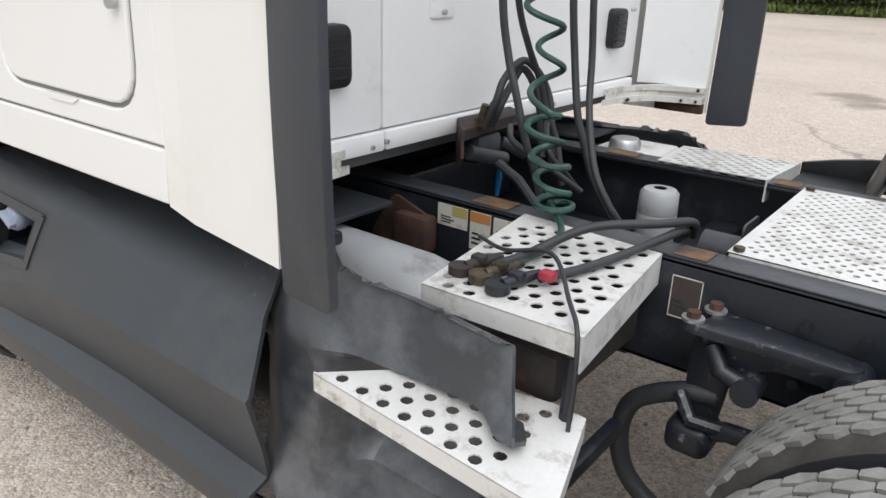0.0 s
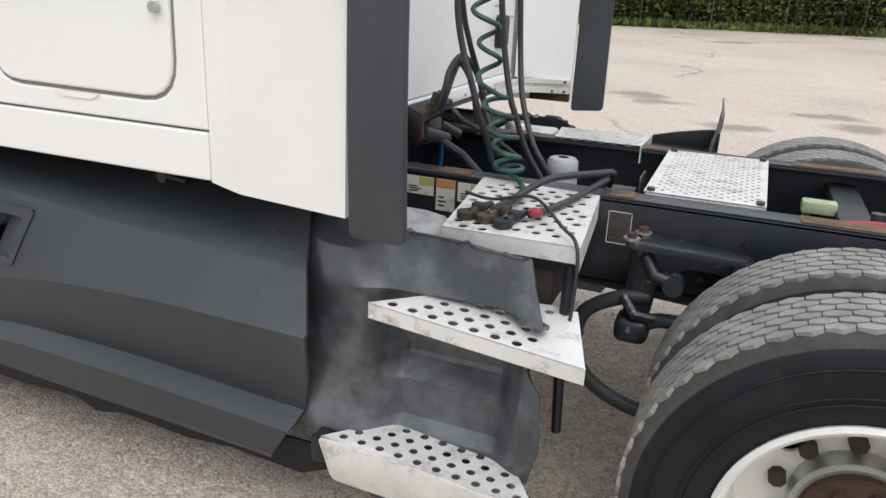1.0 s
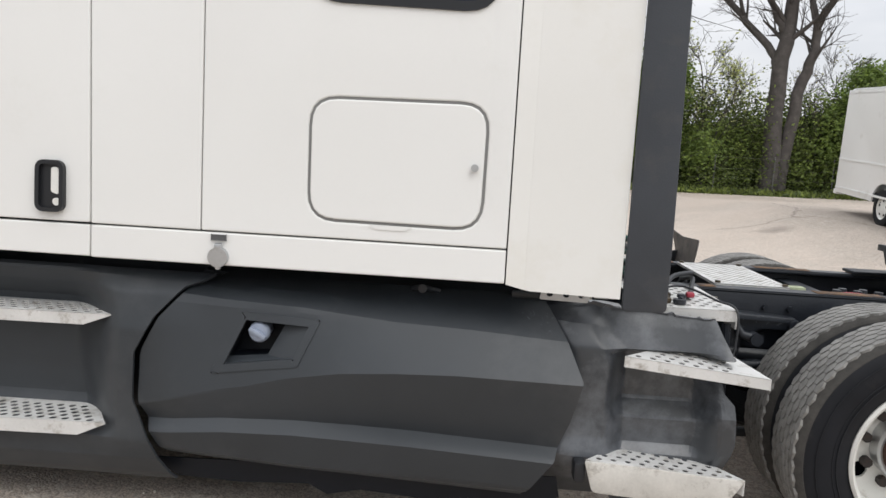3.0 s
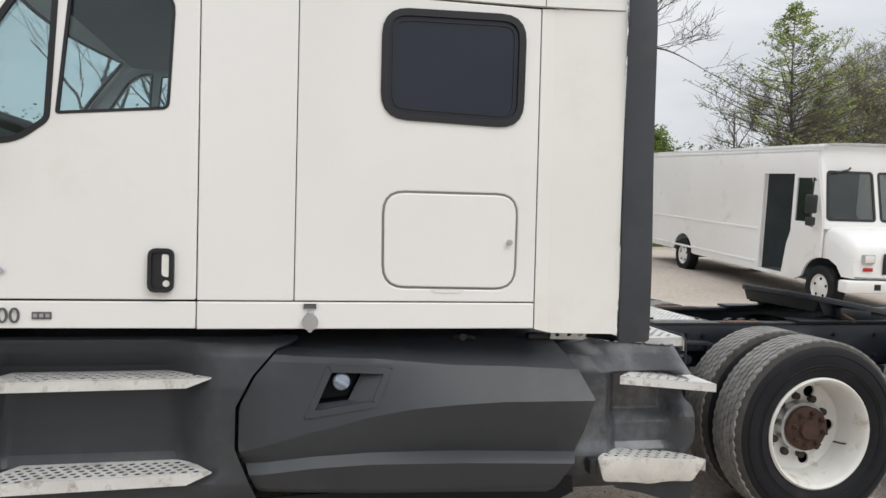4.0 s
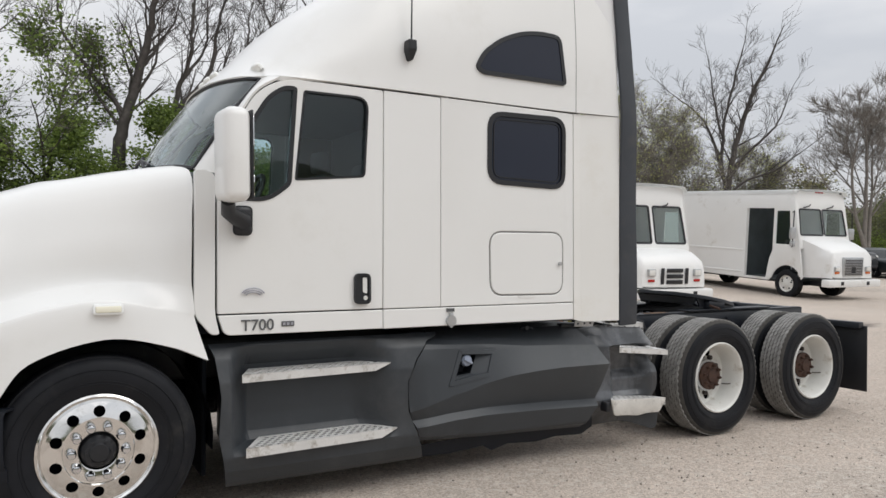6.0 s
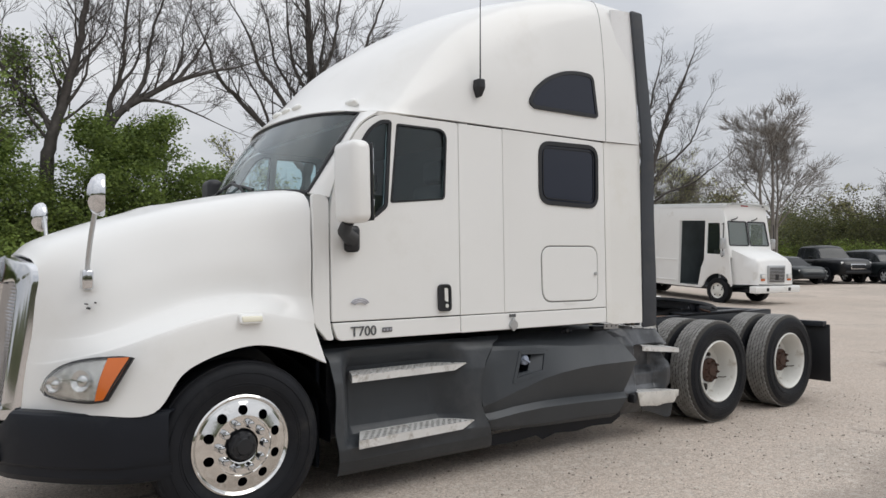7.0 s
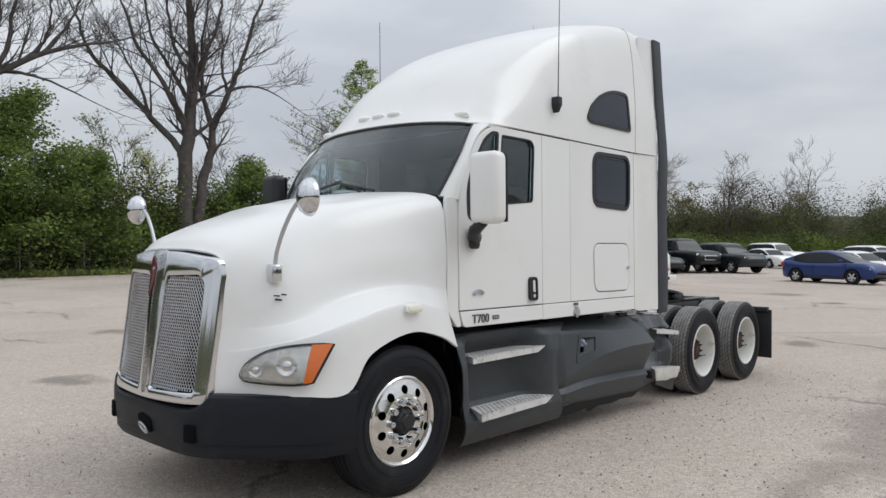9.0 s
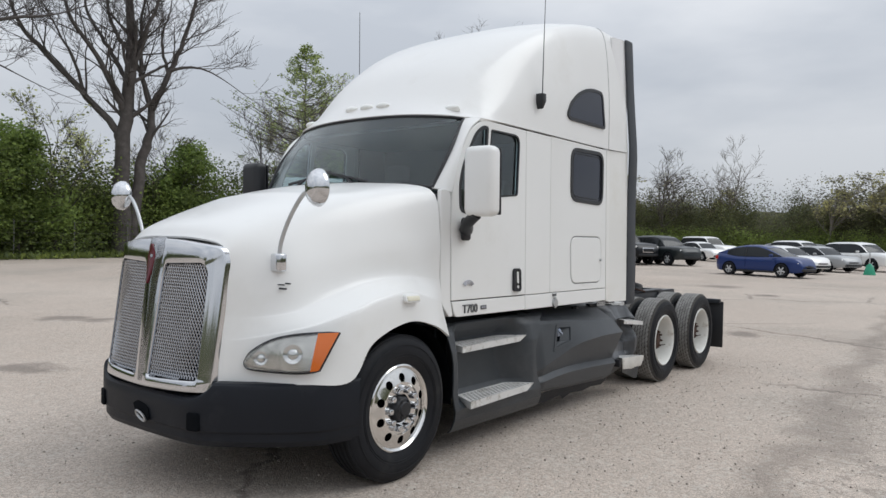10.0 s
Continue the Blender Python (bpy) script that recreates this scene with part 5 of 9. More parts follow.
def steer_parts():
    """Outer side faces -y."""
    out = {}
    bm = nb()
    lathe(bm, [(0.298, 0.05), (0.302, -0.004), (0.292, -0.010), (0.283, -0.004), (0.276, 0.006), (0.262, 0.002)], (0, 0, 0), "y", 64)
    lathe(bm, [(0.182, -0.0255), (0.176, -0.026), (0.173, -0.012), (0.16, -0.010), (0.11, -0.010), (0.10, -0.006), (0.10, 0.05)], (0, 0, 0), "y", 64)
    holed_disc(bm, 0.262, 0.182, lambda r: float(np.interp(r, (0.182, 0.19, 0.236, 0.262), (-0.0255, -0.024, -0.010, 0.002))), 10, 0.214, 0.0295, 0.31, 0.02)
    out["rim"] = as_mesh(bm, "steer_rim", M_ALLOY)
    # near-black disc stands in for the shade behind the hand holes
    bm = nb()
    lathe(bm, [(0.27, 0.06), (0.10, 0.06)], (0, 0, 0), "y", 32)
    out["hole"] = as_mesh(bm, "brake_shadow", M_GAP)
    bm = nb()
    lathe(bm, [(0.010, -0.056), (0.018, -0.053), (0.024, -0.040), (0.026, -0.01), (0.026, 0.0)], (0, 0, 0), "y", 14)
    out["nut"] = as_mesh(bm, "nut_cover", M_CHROME)
    bm = nb()
    lathe(bm, [(0.012, -0.062), (0.045, -0.060), (0.052, -0.050), (0.070, -0.046), (0.082, -0.030), (0.088, -0.005), (0.098, 0.02)], (0, 0, 0), "y", 32)
    for k in range(6):
        a = k * math.pi / 3
        rod(bm, (0.061 * math.cos(a), -0.046, 0.061 * math.sin(a)), (0.061 * math.cos(a), -0.056, 0.061 * math.sin(a)), 0.007, 8)
    out["hub"] = as_mesh(bm, "oil_hub", M_BLACK)
    return out


def drive_parts():
    out = {}
    bm = nb()
    lathe(bm, [(0.300, 0.04), (0.306, -0.004), (0.296, -0.012), (0.286, -0.006), (0.278, 0.012), (0.270, 0.05), (0.262, 0.08), (0.258, 0.150), (0.250, 0.176)], (0, 0, 0), "y", 64)
    holed_disc(bm, 0.250, 0.10, lambda r: float(np.interp(r, (0.10, 0.20, 0.235, 0.250), (0.192, 0.190, 0.184, 0.176))), 5, 0.199, 0.033, -1.3, 0.012)
    out["rim"] = as_mesh(bm, "drive_rim", M_RIM_WHITE)
    # flat dark disc in place of the shade inside the drive wheel
    bm = nb()
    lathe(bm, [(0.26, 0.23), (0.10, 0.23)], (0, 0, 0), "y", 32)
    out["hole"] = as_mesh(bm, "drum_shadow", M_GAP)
    bm = nb()
    lathe(bm, [(0.138, 0.195), (0.138, 0.13), (0.13, 0.120), (0.10, 0.120)], (0, 0, 0), "y", 36)
    out["drum"] = as_mesh(bm, "wheel_hub", M_DULL_ALU)
    bm = nb()
    lathe(bm, [(0.122, 0.122), (0.122, 0.098), (0.112, 0.090), (0.06, 0.088), (0.052, 0.070), (0.012, 0.068)], (0, 0, 0), "y", 28)
    out["flange"] = as_mesh(bm, "axle_flange", M_RUST)
    bm = nb()
    rod(bm, (0, 0.094, 0), (0, 0.066, 0), 0.014, 6)
    rod(bm, (0, 0.066, 0), (0, 0.054, 0), 0.007, 8)
    out["nut"] = as_mesh(bm, "axle_nut", M_RUST)
    bm = nb()
    rod(bm, (0, 0.192, 0), (0, 0.160, 0), 0.021, 8)
    out["lug"] = as_mesh(bm, "lug_nut", M_DARKRUST)
    return out


SP_, DP_ = steer_parts(), drive_parts()
HUBZ = 0.503


def wheel(x, s, front):
    """One wheel end with its tyres; s: -1 the left side, 1 the right."""
    turn = Matrix.Identity(4) if s < 0 else Matrix.Rotation(math.pi, 4, "Z")
    base = Matrix.Translation((x, 0, HUBZ)) @ turn
    if front:
        at_ = base @ Matrix.Translation((0, -1.128, 0))
        m_t = base @ Matrix.Translation((0, -1.155, 0))
        tyre = put_mesh("tyre", ME_STEER, truck, m_t, "black ribbed steer tyre")
        inv = m_t.inverted()
        put_mesh("rim", SP_["rim"], tyre, inv @ at_, "polished aluminium steer wheel")
        for k in range(10):
            a = k * math.pi / 5 + 0.31
            a += math.pi / 10
            put_mesh("nut_cover", SP_["nut"], tyre, inv @ at_ @ Matrix.Translation((0.132 * math.cos(a), 0, 0.132 * math.sin(a))))
        put_mesh("hub", SP_["hub"], tyre, inv @ at_)
        put_mesh("brake_shade", SP_["hole"], tyre, inv @ at_)
        return
    at_ = base @ Matrix.Translation((0, -1.112, 0))
    rot = random.uniform(0, 6)
    m_t = base @ Matrix.Translation((0, -1.135, 0))
    tyre = put_mesh("tyre", ME_DRIVE, truck, m_t, "worn black drive tyre with dusty tread")
    put_mesh("inner_tyre", ME_DRIVE, truck, base @ Matrix.Translation((0, -0.815, 0)) @ Matrix.Rotation(rot, 4, "Y"), "inner drive tyre with dusty tread")
    inv = m_t.inverted()
    put_mesh("rim", DP_["rim"], tyre, inv @ at_, "dished white steel wheel")
    put_mesh("wheel_hub", DP_["drum"], tyre, inv @ at_)
    put_mesh("drum_shade", DP_["hole"], tyre, inv @ at_)
    put_mesh("axle_flange", DP_["flange"], tyre, inv @ at_, "rusty axle flange")
    for k in range(10):
        put_mesh("lug_nut", DP_["lug"], tyre, inv @ at_ @ Matrix.Rotation(k * math.pi / 5 + 0.5, 4, "Y") @ Matrix.Translation((0, 0, 0.166)))
    for k in range(8):
        put_mesh("axle_nut", DP_["nut"], tyre, inv @ at_ @ Matrix.Rotation(k * math.pi / 4 + 0.2, 4, "Y") @ Matrix.Translation((0, 0, 0.092)))
    bm = nb()
    tube(bm, [(0.235, 0.155, 0.02), (0.245, 0.10, 0.03), (0.235, 0.07, 0.035)], 0.005, 6)
    bmesh.ops.transform(bm, verts=bm.verts[:], matrix=inv @ at_ @ Matrix.Rotation(0.5, 4, "Y"))
    part("valve_stem", bm, M_BRASS, tyre)


X1, X2, X3 = -4.62, 0.282, 1.60
for s_ in (-1, 1):
    wheel(X1, s_, True)
    wheel(X2, s_, False)
    wheel(X3, s_, False)

# ---- frame ----
for s_ in (-1, 1):
    bm = nb()
    y0, y1 = sorted((s_ * 0.345, s_ * 0.435))
    web = s_ * 0.425
    box(bm, -5.55, 2.42, min(web, web + s_ * 0.01), max(web, web + s_ * 0.01), 0.735, 0.998, 0.003)
    box(bm, -5.55, 2.42, y0, y1, 0.985, 1.0, 0.005)
    box(bm, -5.55, 2.42, y0, y1, 0.733, 0.748, 0.005)
    rail = part("frame_rail", bm, M_GREASE, truck, "black steel frame rail")
    bm = nb()
    box(bm, -1.6, 2.40, y0 + 0.004, y1 - 0.004, 1.001, 1.006, 0.002)
    part("rail_top", bm, M_CHASSIS_GREY, rail, "scuffed grey rail top")
    for x0, x1 in ((-0.98, -0.87), (-0.425, -0.35), (0.10, 0.40), (0.62, 0.80)):
        bm = nb()
        box(bm, x0, x1, y0 + 0.008, y1 - 0.012, 1.007, 1.0095, 0.001)
        part("rust_patch", bm, M_RUSTY_ORANGE, rail)
    for x in (-0.13, -0.02, 0.35, 0.5, 0.9, 1.2):
        for z in (0.80, 0.93):
            bm = nb()
            rod(bm, (x, s_ * 0.434, z), (x, s_ * 0.450, z), 0.013, 6)
            part("frame_bolt", bm, M_GREASE, rail)
for x in (-1.45, -0.55, 0.28, 0.95, 1.60, 2.36):
    bm = nb()
    box(bm, x - 0.05, x + 0.05, -0.425, 0.425, 0.72 if x == -0.55 else 0.76, 0.84 if x == -0.55 else 0.95, 0.01)
    part("crossmember", bm, M_GREASE, truck)
for x in (X2, X3):
    bm = nb()
    rod(bm, (x, -0.95, HUBZ), (x, 0.95, HUBZ), 0.075, 16)
    lathe(bm, [(0.02, -0.2), (0.13, -0.16), (0.19, -0.05), (0.19, 0.05), (0.13, 0.16), (0.02, 0.2)], (x, 0, HUBZ), "x", 20)
    part("drive_axle", bm, M_GREASE, truck)
    for s_ in (-1, 1):
        bm = nb()
        lathe(bm, [(0.03, 0.0), (0.11, 0.0), (0.135, 0.04), (0.13, 0.12), (0.09, 0.18), (0.03, 0.19)], (x + 0.25, s_ * 0.5, 0.55), "z", 20)
        box(bm, x - 0.45, x + 0.35, s_ * 0.5 - 0.045, s_ * 0.5 + 0.045, 0.44, 0.54, 0.02)
        part("air_spring", bm, M_BLACK, truck)
bm = nb()
rod(bm, (X1, -0.9, HUBZ - 0.05), (X1, 0.9, HUBZ - 0.05), 0.06, 12)
box(bm, X1 - 0.8, X1 + 0.75, -0.48, -0.40, 0.52, 0.58, 0.01)
box(bm, X1 - 0.8, X1 + 0.75, 0.40, 0.48, 0.52, 0.58, 0.01)
part("steer_axle", bm, M_GREASE, truck)
# engine and gearbox as plain boxes, near-black for the shade under the cab
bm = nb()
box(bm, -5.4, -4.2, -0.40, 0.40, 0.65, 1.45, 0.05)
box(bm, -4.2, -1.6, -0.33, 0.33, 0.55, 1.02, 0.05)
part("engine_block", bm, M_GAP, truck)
bm = nb()
rod(bm, (-1.7, 0, 0.66), (0.15, 0, 0.58), 0.06, 14)
part("drive_shaft", bm, M_GREASE, truck)

# suspension casting beside the rail
bm = nb()
plate(bm, rpoly([(-0.352, -0.555), (-0.27, -0.55), (-0.15, -0.525), (-0.02, -0.515), (-0.005, -0.48), (-0.02, -0.445), (-0.20, -0.438), (-0.335, -0.438), (-0.30, -0.49)], [0.03, 0.02, 0.03, 0.03, 0.03, 0.03, 0.02, 0.02, 0.02]), [], lambda u, v, w: Vector((u, v, 0.918 - 0.06 * (u + 0.34) - w)), 0.022, 0.006)
plate(bm, rpoly([(-0.33, 0.90), (-0.02, 0.885), (-0.015, 0.84), (-0.16, 0.845), (-0.24, 0.80), (-0.255, 0.66), (-0.33, 0.66)], 0.03), [], lambda u, v, w: Vector((u, -0.505 + w, v)), 0.028, 0.006)
tube(bm, [(-0.285, -0.52, 0.87), (-0.255, -0.53, 0.82), (-0.195, -0.535, 0.805)], [0.018, 0.020, 0.022], 10)
rod(bm, (-0.02, -0.535, 0.865), (-0.02, -0.44, 0.865), 0.030, 14)
rod(bm, (-0.195, -0.565, 0.803), (-0.195, -0.49, 0.803), 0.028, 14)
tube(bm, [(-0.30, -0.50, 0.64), (-0.22, -0.53, 0.685), (0.06, -0.53, 0.70)], [0.026, 0.022, 0.022], 10)
box(bm, -0.345, -0.245, -0.56, -0.45, 0.60, 0.68, 0.025, 3)
tube(bm, [(-0.33, -0.53, 0.74), (-0.29, -0.56, 0.70), (-0.23, -0.53, 0.685)], 0.016, 8)
cast_ = part("suspension_hanger", bm, M_CHIPPED, truck, "black cast suspension hanger")
for x, y in ((-0.328, -0.53), (-0.305, -0.458)):
    bm = nb()
    rod(bm, (x, y, 0.916), (x, y, 0.922), 0.024, 14)
    washer = part("bolt_washer", bm, M_DULL_ALU, cast_)
    bm = nb()
    rod(bm, (x, y, 0.922), (x, y, 0.936), 0.015, 6)
    part("hanger_bolt", bm, M_RUST, cast_, "rusty bolt")

# brake hose loop
bm = nb()
tube(bm, crom([(-0.26, -0.49, 0.735), (-0.335, -0.50, 0.725), (-0.441, -0.50, 0.655), (-0.462, -0.50, 0.54), (-0.415, -0.50, 0.435), (-0.275, -0.50, 0.365), (-0.10, -0.49, 0.36)], 7), 0.023, 12)
part("brake_hose", bm, M_HOSE, truck, "thick black hose loop")

# ---- perforated plates ----


def hole_field(loop, du, dv, r, n=8, margin=0.03, skip=()):
    us, vs = [p[0] for p in loop], [p[1] for p in loop]
    holes = []
    j = 0
    v = min(vs) + dv * 0.7
    lim = inset(loop, margin)
    while v < max(vs):
        u = min(us) + (du * 0.5 if j % 2 else 0.0)
        while u < max(us):
            if inside((u, v), lim):
                holes.append([(u + r * math.cos(2 * math.pi * k / n), v + r * math.sin(2 * math.pi * k / n)) for k in range(n)])
            u += du
        v += dv
        j += 1
    return holes


def tread(name, loop, z_at, lip, label, material, parent, du=0.062, dv=0.047, r=0.0135, lip_edges=None, depth=0.0035, lips=None, bare=99.0, taper=0.0):
    """A perforated step: its plan loop (x, y), its height z_at(x, y), and a lip turned down along some edges."""
    bm = nb()
    plate(bm, loop, [h for h in hole_field(loop, du, dv, r) if h[0][0] < bare], lambda u, v, w: Vector((u, v, z_at(u, v) - w)), depth)
    n = len(loop)
    for i in lip_edges if lip_edges is not None else range(n):
        drop = lips[i] if lips else lip
        (ax, ay), (bx, by) = loop[i], loop[(i + 1) % n]
        d = Vector((bx - ax, by - ay)).normalized()
        nn_ = Vector((-d.y, d.x)) * 0.005
        span = math.hypot(bx - ax, by - ay)
        stops = [(0.0, drop), (1.0, drop)]
        if taper and span > 0.5:
            stops = [(0.0, drop), (1 - taper / span, drop), (1.0, 0.006)] if bx > ax else [(0.0, 0.006), (taper / span, drop), (1.0, drop)]
        sec = []
        for f, dr in stops:
            x, y = ax + (bx - ax) * f, ay + (by - ay) * f
            p, q = Vector((x, y, z_at(x, y) - 0.0005)), Vector((nn_.x, nn_.y, 0))
            sec.append([bm.verts.new(v) for v in (p, p + q, p + q - Vector((0, 0, dr)), p - Vector((0, 0, dr)))])
        for r0, r1 in zip(sec, sec[1:]):
            for k in range(4):
                bm.faces.new((r0[k], r0[(k + 1) % 4], r1[(k + 1) % 4], r1[k]))
        bm.faces.new(sec[0]), bm.faces.new(sec[-1])
    bmesh.ops.remove_doubles(bm, verts=bm.verts[:], dist=0.0008)
    return part(name, bm, material, parent, label)


deckp = tread("deck_plate", [(-0.765, -0.895), (-0.403, -0.885), (-0.446, -0.438), (-0.822, -0.415)], lambda x, y: 1.006 + 0.036 * (y + 0.44), 0.085, "white perforated deck plate beside the rail", M_TREAD, truck, 0.053, 0.036, 0.0132, lip_edges=(0, 1), lips=(0.045, 0.075))
tread("centre_plate", [(-0.335, -0.345), (0.012, -0.345), (0.02, 0.36), (-0.335, 0.345)], lambda x, y: 1.014, 0.012, "white perforated plate across the rails", M_TREAD, truck, 0.034, 0.023, 0.0075)
tread("far_deck_plate", [(-0.787, 0.345), (-0.440, 0.345), (-0.462, 0.875), (-0.868, 0.80)], lambda x, y: 1.017 - 0.094 * (y - 0.345), 0.07, "white perforated deck plate on the far side", M_TREAD, truck, 0.053, 0.036, 0.0132, lip_edges=(1,), lips=(0.0, 0.070))
for x, y in ((-0.315, -0.325), (-0.005, -0.325), (-0.315, 0.325), (0.0, 0.335)):
    bm = nb()
    rod(bm, (x, y, 1.013), (x, y, 1.024), 0.013, 6)
    part("plate_bolt", bm, M_BRASS, truck)
bm = nb()
box(bm, -0.72, -0.47, -0.84, -0.45, 0.79, 0.90, 0.02)
part("battery_box", bm, M_DARKRUST, truck, "dark rusty steel battery box")
bm = nb()
tube(bm, [(-0.43, -0.86, 0.93), (-0.43, -0.87, 0.72), (-0.42, -0.86, 0.45)], 0.014, 8)
box(bm, -0.45, -0.42, -0.88, -0.60, 0.62, 0.66, 0.006)
part("step_bracket", bm, M_GREASE, truck)
bm = nb()
lathe(bm, [(0.02, -0.62), (0.09, -0.61), (0.115, -0.55), (0.118, -0.5), (0.118, 0.5), (0.11, 0.56), (0.06, 0.61), (0.02, 0.62)], (-1.40, -0.735, 0.848), "x", 28)
part("air_tank", bm, M_GREYTANK, truck, "grey painted air tank")
bm = nb()
lathe(bm, [(0.02, 0.115), (0.050, 0.112), (0.060, 0.10), (0.062, 0.04), (0.060, 0.036), (0.062, 0.03), (0.062, -0.06), (0.055, -0.07), (0.05, -0.12), (0.02, -0.12)], (-0.713, 0.206, 0.850), "z", 28)
part("air_dryer", bm, M_GREYTANK, truck, "pale grey air dryer canister")
bm = nb()
rod(bm, (-0.50, 0.02, 0.88), (-0.40, 0.02, 0.88), 0.05, 16)
plate(bm, rrect(-0.05, 0.08, 0.78, 0.985, 0.02), [], lambda u, v, w: Vector((-0.385 + w, u, v)), 0.006)
part("valve_block", bm, M_CHASSIS_GREY, truck)
bm = nb()
box(bm, -1.13, -0.875, 0.46, 0.80, 0.90, 0.972, 0.02, 3)
ftank = part("far_tank_cover", bm, M_TREAD, truck, "white tank cover with round filler cap")
bm = nb()
lathe(bm, [(0.012, 0.045), (0.05, 0.043), (0.058, 0.03), (0.06, 0.0)], (-1.02, 0.60, 0.968), "z", 20)
part("filler_cap", bm, M_DULL_ALU, ftank)
# far side: inner wall of the far skirt, its torn edge bent up
bm = nb()
plate(bm, [(-0.465, 0.90), (-0.465, 0.966), (-0.36, 0.992), (-0.25, 1.012), (-0.195, 1.018), (-0.175, 1.0), (-0.175, 0.90)], [], lambda u, v, w: Vector((u, 0.895 + w, v)), 0.02, 0.004)
box(bm, -0.455, -0.185, 0.45, 0.90, 0.915, 0.935, 0.004)
part("far_inner_panel", bm, M_BLACK, truck)
bm = nb()
torn = dense(rpoly([(0.52, 0.93), (0.50, 1.03), (0.54, 1.125), (0.70, 1.118), (0.86, 1.112), (0.97, 1.125), (1.09, 1.142), (1.06, 1.06), (1.0, 1.0), (0.98, 0.93)], 0.012), 0.04)
plate(bm, torn, [], lambda u, v, w: Vector((-0.185 + 0.05 * (v - 1.0) + 0.012 * math.sin(22 * v + 4 * u) - w, u, v)), 0.007, 0.002)
part("torn_skirt_edge", bm, mat("dusty_torn_plastic", (0.105, 0.092, 0.082), 0.7, var=0.3, scale=14, bump=0.4, bscale=90, dirt=(0.045, 0.042, 0.042), dirt_amt=0.5, dirt_scale=9), truck, "torn dusty skirt edge bent upwards")
# hitch items between the rails behind the plate
bm = nb()
box(bm, 0.13, 0.235, 0.0, 0.06, 0.925, 0.965, 0.006)
rod(bm, (0.15, 0.03, 0.88), (0.15, 0.03, 0.93), 0.012, 8)
part("paper_label_box", bm, mat("pale_green_plate", (0.36, 0.40, 0.26), 0.6, var=0.3, scale=25), truck)
bm = nb()
for k in range(5):
    rod(bm, (0.33 + k * 0.05, -0.12 + 0.05 * (k % 2), 0.90), (0.33 + k * 0.05, -0.12 + 0.05 * (k % 2), 0.985), 0.02, 10)
box(bm, 0.30, 0.60, -0.2, 0.02, 0.86, 0.91, 0.01)
part("valve_bank", bm, M_CHASSIS_GREY, truck)
bm = nb()
tube(bm, crom([(0.05, -0.30, 0.95), (0.3, -0.28, 0.99), (0.6, -0.20, 0.96), (0.9, -0.25, 0.98)], 6), 0.010, 8)
part("red_air_line", bm, M_REDPLUG, truck)

# ---- fifth wheel, tail ----
bm = nb()
outer = [(0.68, -0.24), (0.78, -0.40), (0.95, -0.47), (1.15, -0.46), (1.40, -0.36), (1.58, -0.24), (1.18, -0.06), (1.10, -0.045), (1.06, 0.0), (1.10, 0.045), (1.18, 0.06), (1.58, 0.24), (1.40, 0.36), (1.15, 0.46), (0.95, 0.47), (0.78, 0.40), (0.68, 0.24)]
tilt_ = lambda u: 1.195 - 0.17 * (u - 0.68) - max(0.0, u - 1.25) ** 2 * 0.25
plate(bm, dense(rpoly(outer, 0.06, 4), 0.06), [], lambda u, v, w: Vector((u, v, tilt_(u) - w)), 0.035, 0.008)
# downturned skirt of the plate
plate(bm, [(-0.40, 0.0), (0.40, 0.0), (0.36, -0.075), (-0.36, -0.075)], [], lambda u, v, w: Vector((0.80 + w, u, tilt_(0.80) - 0.03 + v)), 0.02)
for s_ in (-1, 1):
    plate(bm, [(0.80, 0.0), (1.40, 0.0), (1.30, -0.07), (0.85, -0.085)], [], lambda u, v, w: Vector((u, s_ * (0.40 - 0.12 * max(0.0, u - 1.1)) - s_ * w, tilt_(u) - 0.03 + v)), 0.02)
fifth = part("fifth_wheel_plate", bm, M_GREASE, truck, "greasy black fifth wheel plate")
for s_ in (-1, 1):
    y0, y1 = sorted((s_ * 0.32, s_ * 0.46))
    bm = nb()
    box(bm, 0.92, 1.16, y0, y1 - 0.03, 1.02, 1.115, 0.03)
    part("mount_block", bm, M_GREASE, fifth)
    bm = nb()
    box(bm, 0.62, 1.85, y0, y1, 1.010, 1.026, 0.004)
    part("slide_rail", bm, M_GREASE, fifth)
bm = nb()
tube(bm, [(0.95, -0.38, 1.08), (0.93, -0.50, 1.05), (0.90, -0.60, 1.04)], 0.012, 8)
part("release_handle", bm, M_RUST, fifth)
bm = nb()
box(bm, 2.30, 2.42, -0.43, 0.43, 0.72, 1.0, 0.01)
box(bm, 2.30, 2.38, -1.14, 1.14, 0.84, 0.90, 0.006)
tail = part("tail_crossbar", bm, M_GREASE, truck)
for s_ in (-1, 1):
    bm = nb()
    y0, y1 = sorted((s_ * 0.52, s_ * 1.17))
    box(bm, 2.385, 2.40, y0, y1, 0.20, 0.86, 0.004)
    part("mud_flap", bm, M_BLACK, tail, "black rubber mud flap")
    bm = nb()
    rod(bm, (2.40, s_ * 0.35, 0.85), (2.43, s_ * 0.35, 0.85), 0.05, 18)
    part("tail_lamp", bm, M_RED, tail)
    bm = nb()
    plate(bm, [(1.75, 0.99), (2.42, 0.86), (2.42, 0.76), (1.75, 0.74)], [], lambda u, v, w: Vector((u, s_ * (0.438 + w), v)), 0.012)
    part("tail_gusset", bm, M_GREASE, tail)

